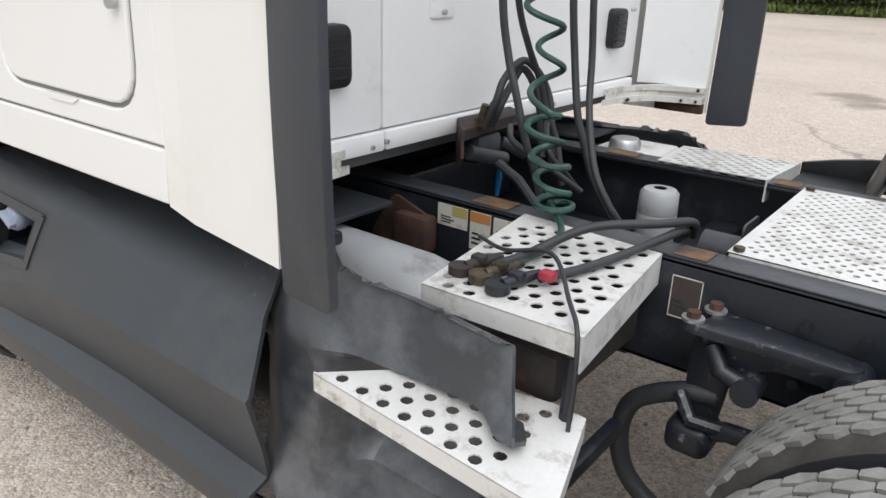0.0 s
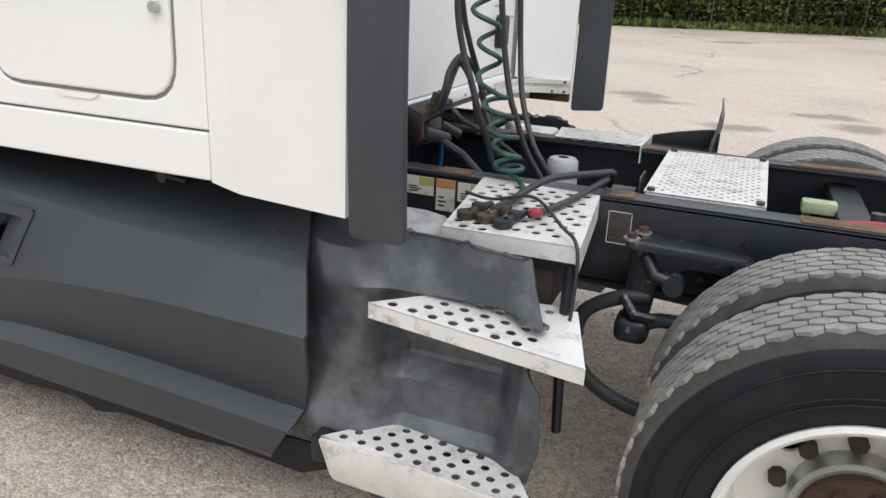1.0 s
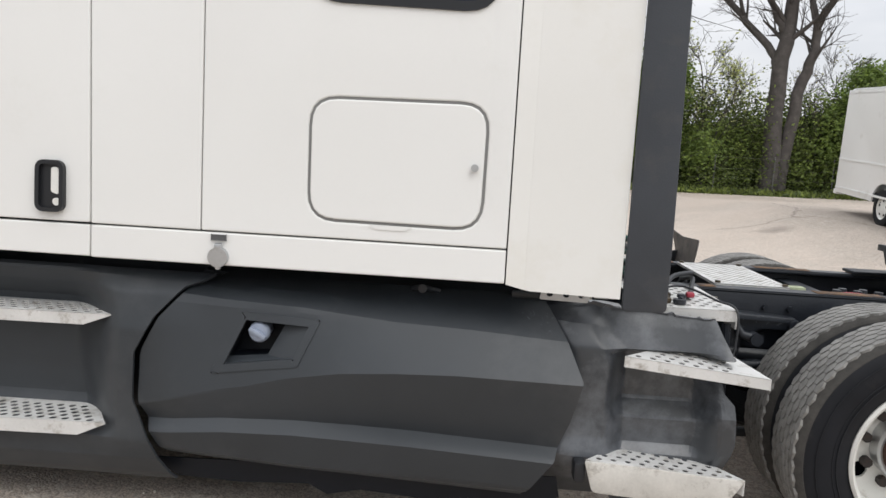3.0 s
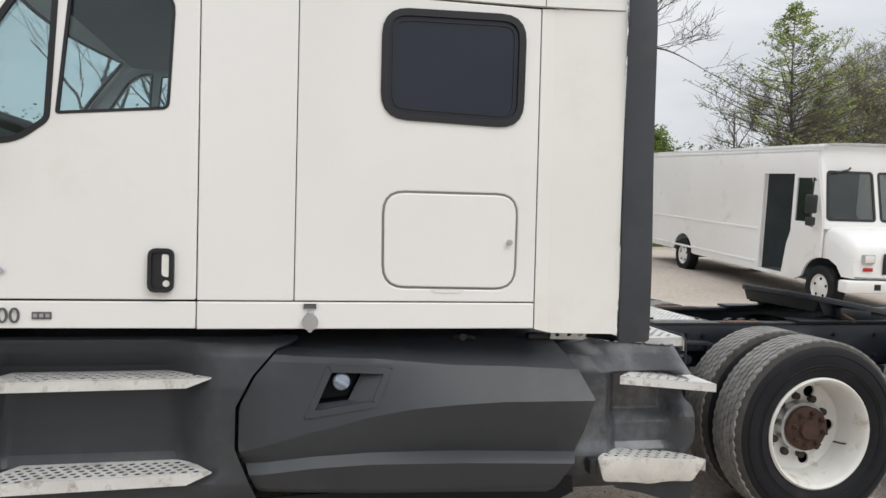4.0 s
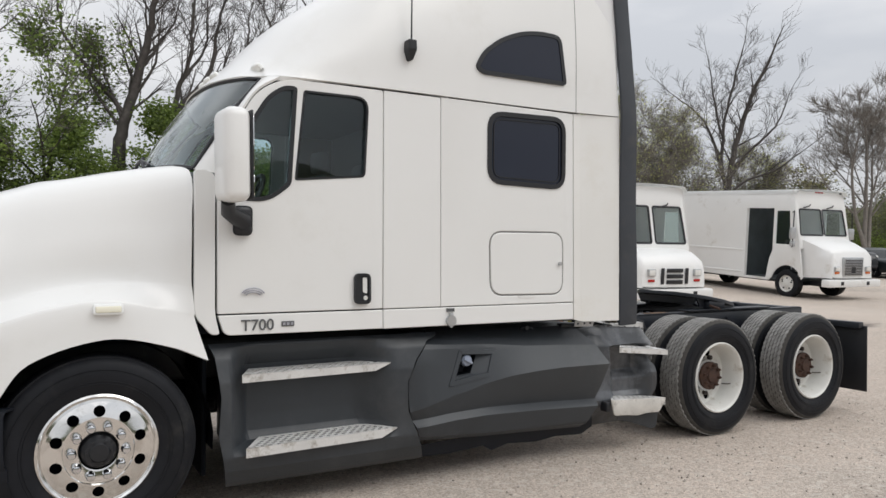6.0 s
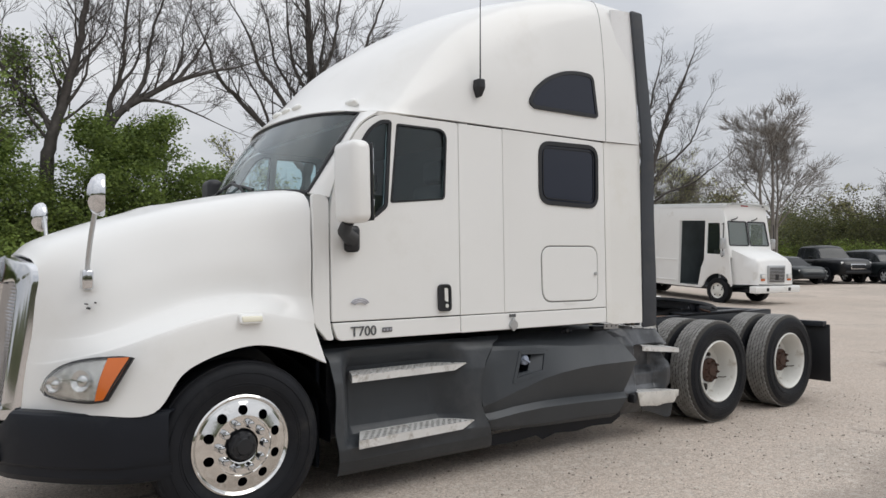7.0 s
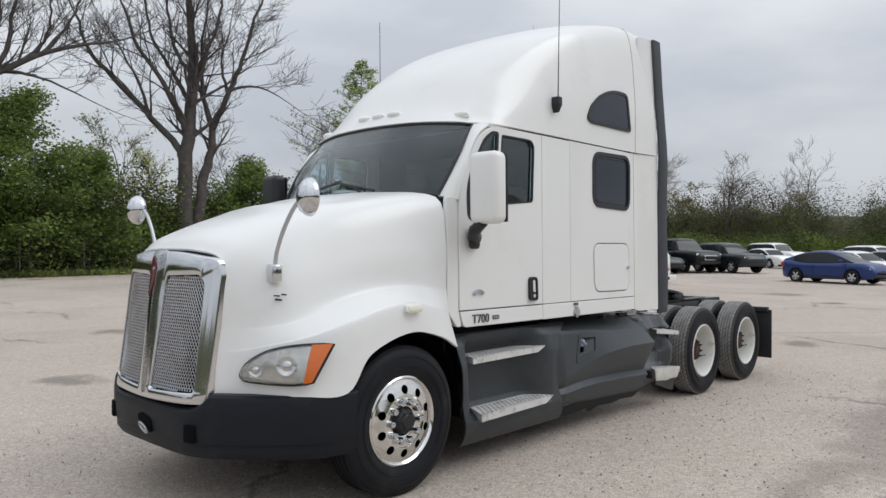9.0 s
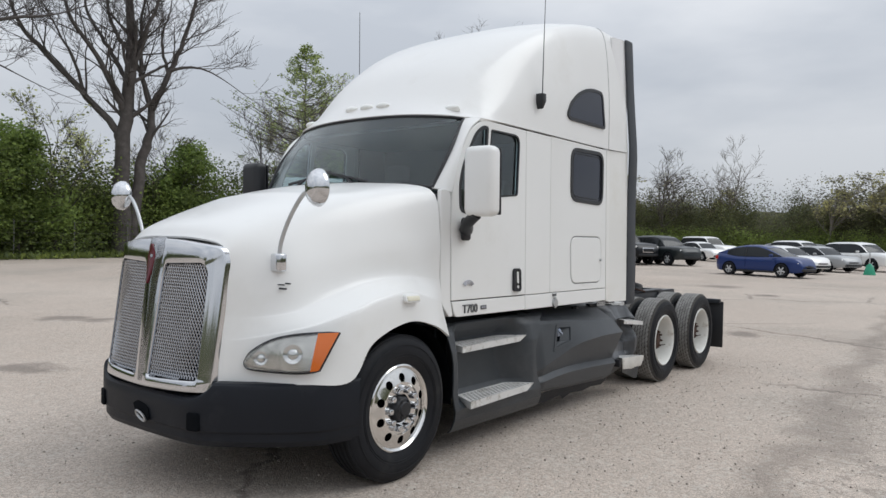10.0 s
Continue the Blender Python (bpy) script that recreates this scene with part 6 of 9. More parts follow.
# ---- decals on the rail: pictures and writing too small to read ----
for x0, x1, z0, z1, m_, bars in ((-1.085, -0.985, 0.925, 0.985, M_LABEL_W, M_LABEL_Y), (-0.975, -0.91, 0.88, 0.985, M_LABEL_W, M_LABEL_O), (-0.90, -0.81, 0.92, 0.983, M_LABEL_W, M_LABEL_Y), (-0.415, -0.345, 0.865, 0.965, M_LABEL_B, M_LABEL_W)):
    bm = nb()
    box(bm, x0, x1, -0.4385, -0.435, z0, z1)
    lab = part("decal", bm, m_, truck, "small worn warning decal")
    bm = nb()
    w_, h_ = x1 - x0, z1 - z0
    if bars is M_LABEL_W:
        for a0, a1, b0, b1 in ((0, 1, 0, 0.025), (0, 1, 0.975, 1), (0, 0.03, 0, 1), (0.97, 1, 0, 1)):
            box(bm, x0 + a0 * w_, x0 + a1 * w_, -0.4395, -0.4385, z0 + b0 * h_, z0 + b1 * h_)
    else:
        box(bm, x0 + 0.5 * w_ if bars is M_LABEL_Y else x0, x1, -0.4395, -0.4385, z0 + (0.55 if bars is M_LABEL_Y else 0.74) * h_, z1)
    part("decal_band", bm, bars, lab)
    bm = nb()
    for k in range(3):
        box(bm, x0 + w_ * 0.12, x0 + w_ * (0.45 + 0.1 * (k % 2)), -0.4397, -0.4387, z0 + h_ * (0.15 + 0.13 * k), z0 + h_ * (0.20 + 0.13 * k))
    part("decal_writing", bm, M_BLACK if bars is not M_LABEL_W else M_CHASSIS_GREY, lab)

# ---- air lines behind the cab ----
LINES = [
    ("air_hose", M_HOSE, 0.0105, [(-1.02, -0.36, 2.35), (-0.97, -0.375, 1.80), (-0.955, -0.372, 1.516), (-0.93, -0.37, 1.384), (-0.90, -0.376, 1.305), (-0.86, -0.375, 1.182), (-0.835, -0.365, 1.111), (-0.82, -0.352, 1.044)]),
    ("air_hose", M_HOSE, 0.0095, [(-1.02, -0.33, 2.35), (-0.99, -0.31, 1.75), (-0.98, -0.262, 1.513), (-0.965, -0.224, 1.40), (-0.95, -0.177, 1.308), (-0.93, -0.157, 1.216), (-0.90, -0.142, 1.138), (-0.86, -0.16, 1.02)]),
    ("air_hose", M_HOSE, 0.0105, [(-0.96, -0.12, 2.35), (-0.91, -0.135, 1.75), (-0.89, -0.136, 1.516), (-0.87, -0.138, 1.373), (-0.83, -0.168, 1.231), (-0.80, -0.177, 1.16), (-0.76, -0.173, 1.057), (-0.70, -0.148, 0.951), (-0.66, -0.10, 0.88)]),
    ("power_cable", M_HOSE, 0.0095, [(-0.92, -0.10, 2.35), (-0.84, -0.15, 1.75), (-0.82, -0.158, 1.52), (-0.81, -0.155, 1.38), (-0.78, -0.198, 1.242), (-0.72, -0.256, 1.112), (-0.67, -0.264, 1.034), (-0.64, -0.247, 0.983), (-0.62, -0.20, 0.90)]),
    ("deck_hose", M_HOSE, 0.0105, [(-0.46, -0.20, 0.98), (-0.44, -0.28, 1.04), (-0.47, -0.42, 1.065), (-0.58, -0.54, 1.06), (-0.65, -0.68, 1.02), (-0.67, -0.76, 1.015)]),
    ("deck_hose", M_HOSE, 0.0105, [(-0.46, -0.24, 1.01), (-0.45, -0.38, 1.035), (-0.49, -0.52, 1.02), (-0.53, -0.66, 1.013), (-0.57, -0.76, 1.013)]),
    ("thin_cable", M_HOSE, 0.0048, [(-0.79, -0.66, 1.02), (-0.70, -0.69, 1.02), (-0.58, -0.70, 1.045), (-0.47, -0.82, 1.015), (-0.41, -0.895, 0.99), (-0.405, -0.90, 0.85), (-0.42, -0.88, 0.70)]),
    ("arch_hose", M_HOSE, 0.011, [(-1.06, -0.275, 1.17), (-1.03, -0.265, 1.246), (-1.03, -0.229, 1.304), (-1.02, -0.158, 1.348), (-0.99, -0.128, 1.323), (-0.97, -0.097, 1.267), (-0.95, -0.099, 1.205), (-0.92, -0.12, 1.05)]),
    ("arch_hose", M_HOSE, 0.011, [(-1.06, -0.235, 1.17), (-1.04, -0.228, 1.225), (-1.04, -0.177, 1.282), (-1.03, -0.139, 1.324), (-1.0, -0.121, 1.282), (-0.98, -0.114, 1.219), (-0.95, -0.13, 1.08)]),
    ("cross_hose", M_HOSE, 0.0085, [(-1.02, -0.20, 1.17), (-0.95, -0.30, 1.16), (-0.88, -0.33, 1.14), (-0.82, -0.30, 1.10), (-0.76, -0.24, 1.04)]),
    ("cross_hose", M_HOSE, 0.0075, [(-0.97, -0.08, 1.22), (-0.90, -0.20, 1.17), (-0.86, -0.24, 1.12), (-0.84, -0.18, 1.06), (-0.84, -0.10, 1.00)]),
]
for nm, m_, rad, pts in LINES:
    bm = nb()
    tube(bm, crom(pts, 8), rad, 10)
    part(nm, bm, m_, truck, "black rubber line behind the cab")
AX = crom([(-0.93, -0.30, 2.3), (-0.91, -0.30, 1.80), (-0.90, -0.285, 1.518), (-0.90, -0.230, 1.448), (-0.895, -0.215, 1.374), (-0.88, -0.265, 1.31), (-0.83, -0.354, 1.255)], 26)
pts, turns = [], 0.0
for i, p in enumerate(AX):
    if i:
        turns += abs(AX[i].z - AX[i - 1].z) / 0.105
    a = turns * 2 * math.pi
    pts.append(p + Vector((0.036 * math.cos(a), 0.036 * math.sin(a), 0)))
AX2 = crom([(-0.83, -0.354, 1.255), (-0.79, -0.398, 1.197), (-0.77, -0.390, 1.127), (-0.75, -0.41, 1.066), (-0.74, -0.401, 1.032)], 30)
for i, p in enumerate(AX2):
    a = turns * 2 * math.pi + i / len(AX2) * 2 * math.pi * 4.5
    pts.append(p + Vector((0.040 * math.cos(a), 0.046 * math.sin(a), 0.006 * math.sin(a * 0.5))))
pts += crom([pts[-1], (-0.68, -0.48, 1.018), (-0.645, -0.60, 1.014), (-0.655, -0.72, 1.010)], 6)[1:]
bm = nb()
tube(bm, pts, 0.0085, 8)
part("coiled_air_line", bm, M_GREENHOSE, truck, "green coiled trailer air line")
for (x, y), m_ in (((-0.71, -0.76), M_DARKRUST), ((-0.655, -0.765), M_BRASS), ((-0.60, -0.785), M_GREASE)):
    bm = nb()
    tube(bm, [(x + 0.015, y + 0.05, 1.012), (x, y, 1.010), (x - 0.015, y - 0.04, 1.008)], [0.009, 0.014, 0.011], 10)
    lathe(bm, [(0.012, -0.009), (0.026, -0.009), (0.026, 0.009), (0.012, 0.009)], (x - 0.02, y - 0.05, 1.004), "z", 16)
    box(bm, x - 0.02, x + 0.012, y - 0.02, y + 0.008, 1.010, 1.028, 0.006)
    part("gladhand", bm, m_, truck, "greasy air line coupling")
bm = nb()
box(bm, -0.575, -0.54, -0.765, -0.735, 1.008, 1.030, 0.008)
part("red_coupler", bm, M_REDPLUG, truck)
# bracket on the back wall, valves below it
bm = nb()
plate(bm, rpoly([(-1.185, -0.235), (-1.06, -0.375), (-1.10, -0.005), (-1.185, 0.04)], 0.012), [], lambda u, v, w: Vector((u, v, 1.176 - w)), 0.008, 0.002)
a_, b_ = Vector((-1.185, -0.235, 0)), Vector((-1.06, -0.375, 0))
plate(bm, [(0, 1.17), (1, 1.17), (1, 1.10), (0.75, 1.06), (0.2, 1.05), (0, 1.08)], [], lambda u, v, w: a_.lerp(b_, u) + Vector((w * 0.7, w * 0.7, v)), 0.007)
plate(bm, [(-0.37, 1.17), (-0.01, 1.17), (-0.01, 1.15), (-0.37, 1.145)], [], lambda u, v, w: Vector((-1.062 - 0.04 * (u + 0.37) / 0.36 - w, u, v)), 0.006)
bracket = part("hose_bracket", bm, M_DARKRUST, truck, "dark worn steel hose bracket")
bm = nb()
for y in (-0.275, -0.235):
    rod(bm, (-1.07, y, 1.175), (-1.055, y, 1.235), 0.016, 10, 0.012)
    rod(bm, (-1.07, y, 1.177), (-1.066, y, 1.195), 0.021, 6)
part("hose_fitting", bm, M_BRASS, bracket)
bm = nb()
box(bm, -1.16, -1.08, -0.26, -0.14, 1.05, 1.14, 0.02)
rod(bm, (-1.09, -0.30, 1.10), (-1.06, -0.16, 1.06), 0.022, 12)
tube(bm, [(-1.08, -0.20, 1.07), (-0.98, -0.20, 1.02), (-0.90, -0.22, 0.96)], 0.014, 8)
rod(bm, (-1.10, -0.12, 1.10), (-1.05, -0.06, 1.06), 0.018, 10)
part("brake_valve", bm, M_CHASSIS_GREY, bracket)
bm = nb()
tube(bm, [(-1.085, -0.15, 1.05), (-1.08, -0.15, 1.00), (-1.085, -0.15, 0.94)], [0.006, 0.010, 0.007], 8)
part("blue_line", bm, M_BLUE, bracket)
bm = nb()
box(bm, -1.20, -1.08, -0.50, -0.44, 0.84, 0.95, 0.015)
plate(bm, rpoly([(-1.34, 0.80), (-1.12, 0.80), (-1.10, 0.95), (-1.22, 0.99)], 0.02), [], lambda u, v, w: Vector((u, -0.47 + w, v)), 0.01)
part("rusty_spring_hanger", bm, M_RUST, truck)

# ---- side skirts and steps ----


def along(table, z):
    """Linear look-up in (z, value) pairs, from high z to low."""
    zs, vs = [a for a, _ in table][::-1], [b for _, b in table][::-1]
    return float(np.interp(z, zs, vs))


def smooth(a, b, x):
    t = max(0.0, min(1.0, (x - a) / (b - a)))
    return t * t * (3 - 2 * t)


ZS = list(np.linspace(1.02, 0.17, 70))
F_FRONT = [(1.04, -4.035), (0.95, -4.0), (0.72, -3.97), (0.49, -3.985), (0.21, -3.935), (0.15, -3.92)]
F_REAR = [(1.04, -2.455), (1.0, -2.50), (0.97, -2.58), (0.85, -2.685), (0.71, -2.755), (0.52, -2.755), (0.32, -2.67), (0.15, -2.60)]
F_OUT = [(1.04, 0.95), (1.0, 1.01), (0.94, 1.055), (0.80, 1.095), (0.6, 1.11), (0.45, 1.115), (0.36, 1.125), (0.28, 1.105), (0.2, 1.06), (0.15, 1.0)]
F_IN = [(1.04, 0.95), (1.0, 0.985), (0.94, 0.95), (0.87, 0.885), (0.80, 0.875), (0.62, 0.90), (0.56, 0.905), (0.46, 0.92), (0.415, 0.95), (0.37, 1.11), (0.28, 1.105), (0.2, 1.06), (0.15, 1.0)]
T_REAR = [(1.02, -1.19), (0.93, -1.125), (0.85, -1.075), (0.73, -1.022), (0.55, -1.055), (0.41, -1.10), (0.25, -1.205), (0.17, -1.25)]
T_SOFT = [(-2.75, 0.945), (-2.5, 0.934), (-2.15, 0.921), (-1.74, 0.888), (-1.42, 0.878), (-1.0, 0.855)]
T_RIDGE = [(-2.75, 0.500), (-2.40, 0.592), (-2.30, 0.610), (-2.14, 0.655), (-1.93, 0.695), (-1.72, 0.715), (-1.50, 0.724), (-1.0, 0.720)]
T_LEDGE = [(-2.75, 0.440), (-2.40, 0.468), (-2.11, 0.475), (-1.63, 0.463), (-1.0, 0.438)]
T_FOOT = [(-2.75, 0.300), (-2.10, 0.262), (-1.0, 0.226)]
RECESS = [(-2.434, 0.660), (-2.331, 0.882), (-2.040, 0.874), (-2.113, 0.714)]
RECESS_HOLE = [(-2.393, 0.708), (-2.336, 0.866), (-2.168, 0.863), (-2.238, 0.726)]


def at_x(table, x):
    return float(np.interp(x, [a for a, _ in table], [b for _, b in table]))


def tank_profile(x):
    """Break heights and depths of the tank skirt at x, from its top down: soft shoulder, ridge, ledge, foot."""
    k = smooth(-2.55, -1.65, x)
    soft, ridge, ledge, foot = (at_x(t, x) for t in (T_SOFT, T_RIDGE, T_LEDGE, T_FOOT))
    y_soft, y_ledge = 1.062 - 0.012 * k, 1.092 - 0.034 * k
    straight = y_soft + 0.035 + (y_ledge - y_soft) * (soft - ridge) / (soft - ledge)
    y_ridge = straight * (1 - k) + 1.153 * k
    y_out = 1.128 - 0.010 * k
    return [(1.02, 0.74), (1.0, 0.87), (soft + 0.045, 0.990), (soft, y_soft), (ridge, y_ridge), (ledge, y_ledge), (ledge - 0.044, y_out), (foot + 0.035, y_out - 0.030), (foot, y_out - 0.085)]


def skirts(s):
    def skin(front, rear, depth_at, nx):
        rows = []
        for z in ZS:
            a, b = along(front, z), along(rear, z)
            rows.append([Vector((a + (b - a) * i / nx, s * depth_at(a + (b - a) * i / nx, z), z)) for i in range(nx + 1)])
        return rows

    # front skirt with two steps
    def front_depth(x, z):
        k = smooth(-3.93, -3.76, x) * (1 - smooth(-3.08 + 0.05 * math.sin(z * 6), -2.80, x))
        return along(F_OUT, z) * (1 - k) + along(F_IN, z) * k

    skirt = part("front_skirt", shell(skin(F_FRONT, F_REAR, front_depth, 60), -s * 0.012), M_GREY, truck, "charcoal plastic side skirt with two steps", angle=14)
    up_loop = [(-3.85, s * 1.095), (-2.865, s * 1.065), (-3.03, s * 0.885), (-3.76, s * 0.885)]
    lo_loop = [(-3.845, s * 1.18), (-2.85, s * 1.14), (-2.99, s * 0.93), (-3.70, s * 0.93)]
    if s > 0:
        up_loop, lo_loop = up_loop[::-1], lo_loop[::-1]
    lips = (0, 3) if s < 0 else (2, 3)
    # dark plate added behind the wheel; its colour stands in for shade
    bm = nb()
    box(bm, -4.06, -4.03, min(s * 0.48, s * 0.98), max(s * 0.48, s * 0.98), 0.24, 1.0, 0.01)
    part("wheel_house_shade_panel", bm, M_GAP, skirt)
    tread("upper_step", up_loop, lambda x, y: 0.842 + 0.004 * (x + 3.85), 0.048, "white perforated entry step", M_TREAD, skirt, 0.050, 0.034, 0.0155, lip_edges=lips, taper=0.11)
    tread("lower_step", lo_loop, lambda x, y: 0.425 + 0.006 * (x + 3.85), 0.055, "white perforated entry step, scuffed", M_TREAD, skirt, 0.050, 0.034, 0.0155, lip_edges=lips, taper=0.11)

    # tank skirt with the filler recess
    t_front = [(z, x + 0.016) for z, x in F_REAR]

    def tank_depth(x, z):
        prof = tank_profile(x)
        a = float(np.interp(-z, [-p for p, _ in prof], [q for _, q in prof]))
        return a - 0.022 * smooth(-2.60, -2.74, x) * smooth(0.9, 0.6, z) - 0.02 * (1 - smooth(-2.60, -2.40, x)) * smooth(0.80, 1.0, z)

    cols = []
    for i in range(121):
        f = i / 120
        prof = tank_profile(-2.72 + 1.68 * f)
        col = []
        for (za, _), (zb, _), n in zip(prof, prof[1:], (1, 3, 3, 14, 12, 4, 7, 2)):
            for j in range(n):
                col.append(za + (zb - za) * j / n)
        col.append(prof[-1][0])
        line = []
        for z in col:
            x = along(t_front, z) * (1 - f) + along(T_REAR, z) * f
            line.append(Vector((x, s * tank_depth(x, z), z)))
        cols.append(line)
    rows = [list(r) for r in zip(*cols)]
    bm = nb()
    grid(bm, rows)
    hole = inset(RECESS, 0.004)
    gone = [f for f in bm.faces if inside((f.calc_center_median().x, f.calc_center_median().z), hole)]
    bmesh.ops.delete(bm, geom=gone, context="FACES")
    bmesh.ops.recalc_face_normals(bm, faces=bm.faces[:])
    bmesh.ops.solidify(bm, geom=bm.faces[:], thickness=0.012)
    tank = part("tank_skirt", bm, M_TANKSKIRT, truck, "bulged charcoal plastic fuel tank skirt, scuffed", angle=9)
    # filler pocket: thin raised rim, slopes down to the hole, dark well
    at_ = lambda u, v, w: Vector((u, s * (tank_depth(u, v) + 0.005 - w), v))
    rim_ = dense(rpoly(inset(RECESS, -0.014), 0.012), 0.03)
    bm = nb()
    ring(bm, rim_, inset(rim_, 0.030), at_, 0.02)
    part("recess_frame", bm, M_GREY, tank)
    lerp4 = lambda loop: [tuple(Vector(loop[k]).lerp(Vector(loop[(k + 1) % 4]), j / 6)) for k in range(4) for j in range(6)]
    o_, h_ = lerp4(inset(RECESS, 0.006)), lerp4(RECESS_HOLE)
    bm = nb()
    v0 = [bm.verts.new(at_(u, v, 0.006)) for u, v in o_]
    v1 = [bm.verts.new(at_(u, v, 0.050)) for u, v in h_]
    v2 = [bm.verts.new(at_(u, v, 0.058)) for u, v in h_]
    v3 = [bm.verts.new(at_(u, v, 0.020)) for u, v in o_]
    for ra, rb in ((v0, v1), (v1, v2), (v2, v3), (v3, v0)):
        for k in range(24):
            bm.faces.new((ra[k], ra[(k + 1) % 24], rb[(k + 1) % 24], rb[k]))
    part("recess_slope", bm, M_GREY, tank, angle=20)
    bm = nb()
    v0 = [bm.verts.new(at_(u, v, 0.054)) for u, v in inset(RECESS_HOLE, -0.004)]
    v1 = [bm.verts.new(at_(u, v, 0.155)) for u, v in inset(RECESS_HOLE, -0.004)]
    for k in range(4):
        bm.faces.new((v0[k], v0[(k + 1) % 4], v1[(k + 1) % 4], v1[k]))
    bm.faces.new(v1)
    part("filler_recess", bm, M_BUMPER, tank)
    bm = nb()
    yb = s * 1.030
    lathe(bm, [(0.034, -s * 0.045), (0.034, 0.0), (0.041, s * 0.012), (0.041, s * 0.032), (0.034, s * 0.042), (0.01, s * 0.044)], (-2.272, yb, 0.815), "y", 24)
    m_ = Matrix.Translation((-2.272, yb + s * 0.050, 0.815)) @ Matrix.Rotation(0.5, 4, "Y")
    box(bm, -0.036, 0.036, -0.012, 0.012, -0.009, 0.009, 0.004, m=m_)
    part("fuel_cap", bm, mat("blue_grey_cap", (0.28, 0.32, 0.40), 0.4, var=0.12, scale=20), tank, "blue-grey fuel filler cap")

    # rear skirt, bent and scratched
    r_front = [(z, x - 0.13 + 0.05 * smooth(0.9, 0.5, z)) for z, x in T_REAR]
    R_REAR = [(1.02, -0.52), (0.96, -0.505), (0.90, -0.48), (0.81, -0.435), (0.795, -0.49), (0.74, -0.475), (0.696, -0.475), (0.65, -0.432), (0.50, -0.42), (0.38, -0.45), (0.17, -0.60)]
    R_OUT = [(1.02, 0.80), (1.0, 0.88), (0.97, 0.935), (0.92, 0.99), (0.84, 1.03), (0.7, 1.045), (0.57, 1.045), (0.49, 1.055), (0.42, 1.075), (0.36, 1.05), (0.28, 0.96), (0.17, 0.84)]
    R_PKT = [(1.02, 0.935), (0.97, 0.945), (0.92, 0.965), (0.86, 0.985), (0.828, 0.995), (0.815, 0.93), (0.77, 0.915), (0.62, 0.905), (0.565, 0.965), (0.55, 0.97), (0.45, 0.965), (0.42, 0.99), (0.36, 1.0), (0.28, 0.95), (0.17, 0.84)]
    R_FLAP = [(1.02, 0.935), (0.97, 0.945), (0.92, 0.975), (0.86, 1.01), (0.815, 1.04), (0.805, 0.95), (0.765, 0.94), (0.72, 1.02), (0.6, 1.065), (0.45, 1.055), (0.38, 1.02), (0.28, 0.95), (0.17, 0.84)]

    def rear_depth(x, z):
        k = smooth(-0.93, -0.82, x + 0.35 * (z - 0.7) * smooth(0.78, 0.9, z))
        f = smooth(-0.57, -0.47, x)
        a = along(R_OUT, z) * (1 - k) + (along(R_PKT, z) * (1 - f) + along(R_FLAP, z) * f) * k
        return a - 0.06 * (1 - smooth(-1.20, -1.03, x)) + 0.007 * math.sin(11 * x + 6 * z) * smooth(0.5, 0.8, z)

    rows = skin(r_front, R_REAR, rear_depth, 56)
    for row in rows:
        for p in row:
            ridge = [(-1.3, 1.018), (-1.08, 1.012), (-0.85, 0.975), (-0.5, 0.966)] if s < 0 else [(-1.3, 1.018), (-1.08, 1.012), (-0.90, 0.985), (-0.80, 0.915), (-0.5, 0.90)]
            top = at_x(ridge, p.x) + 0.004 * math.sin(14 * p.x)
            if p.z > top:
                p.y, p.z = s * rear_depth(p.x, top), top - 0.0005 * (p.z - top)
    rear = part("rear_skirt", shell(rows, -s * 0.010), M_SCRATCH_SHEEN, truck, "bent charcoal plastic skirt ahead of the drive wheels", angle=14)
    up_loop = [(-0.87, s * 1.098), (-0.325, s * 1.088), (-0.40, s * 0.84), (-0.47, s * 0.845), (-0.71, s * 0.925)]
    lo_loop = [(-0.99, s * 1.133), (-0.397, s * 1.133), (-0.49, s * 1.0), (-0.58, s * 0.955), (-0.84, s * 0.955)]
    lips = (0, 1)
    if s > 0:
        up_loop, lo_loop, lips = up_loop[::-1], lo_loop[::-1], (3, 2)
    tread("rear_upper_step", up_loop, lambda x, y: 0.832 - 0.10 * (x + 0.87) + 0.06 * (1.09 - abs(y)), 0.042, "white perforated step, bent at its end", M_TREAD, rear, 0.054, 0.038, 0.0135, lip_edges=lips, bare=-0.43)
    tread("rear_lower_step", lo_loop, lambda x, y: 0.428 - 0.05 * (x + 0.98) - 0.004 * math.sin(9 * x), 0.06, "scraped white perforated lower step", M_TREAD, rear, 0.054, 0.036, 0.0125, lip_edges=lips[1:])
    bm = nb()
    face = dense(rpoly([(-0.995, 0.428), (-0.958, 0.305), (-0.80, 0.292), (-0.70, 0.276), (-0.60, 0.290), (-0.47, 0.286), (-0.395, 0.398)], [0.012, 0.02, 0.03, 0.03, 0.03, 0.02, 0.01]), 0.05)
    plate(bm, face, [], lambda u, v, w: Vector((u, s * (1.139 - w + 0.006 * math.sin(13 * u + 5 * v) - 0.10 * max(0.0, 0.36 - v)), v)), 0.009, 0.003)
    part("step_face", bm, M_TREAD_WORN, rear, "scraped and bent white step face")
    bm = nb()
    box(bm, -1.03, -0.985, min(s * 1.05, s * 1.13), max(s * 1.05, s * 1.13), 0.335, 0.415, 0.012)
    part("rubber_end", bm, M_BLACK, rear)
    bm = nb()
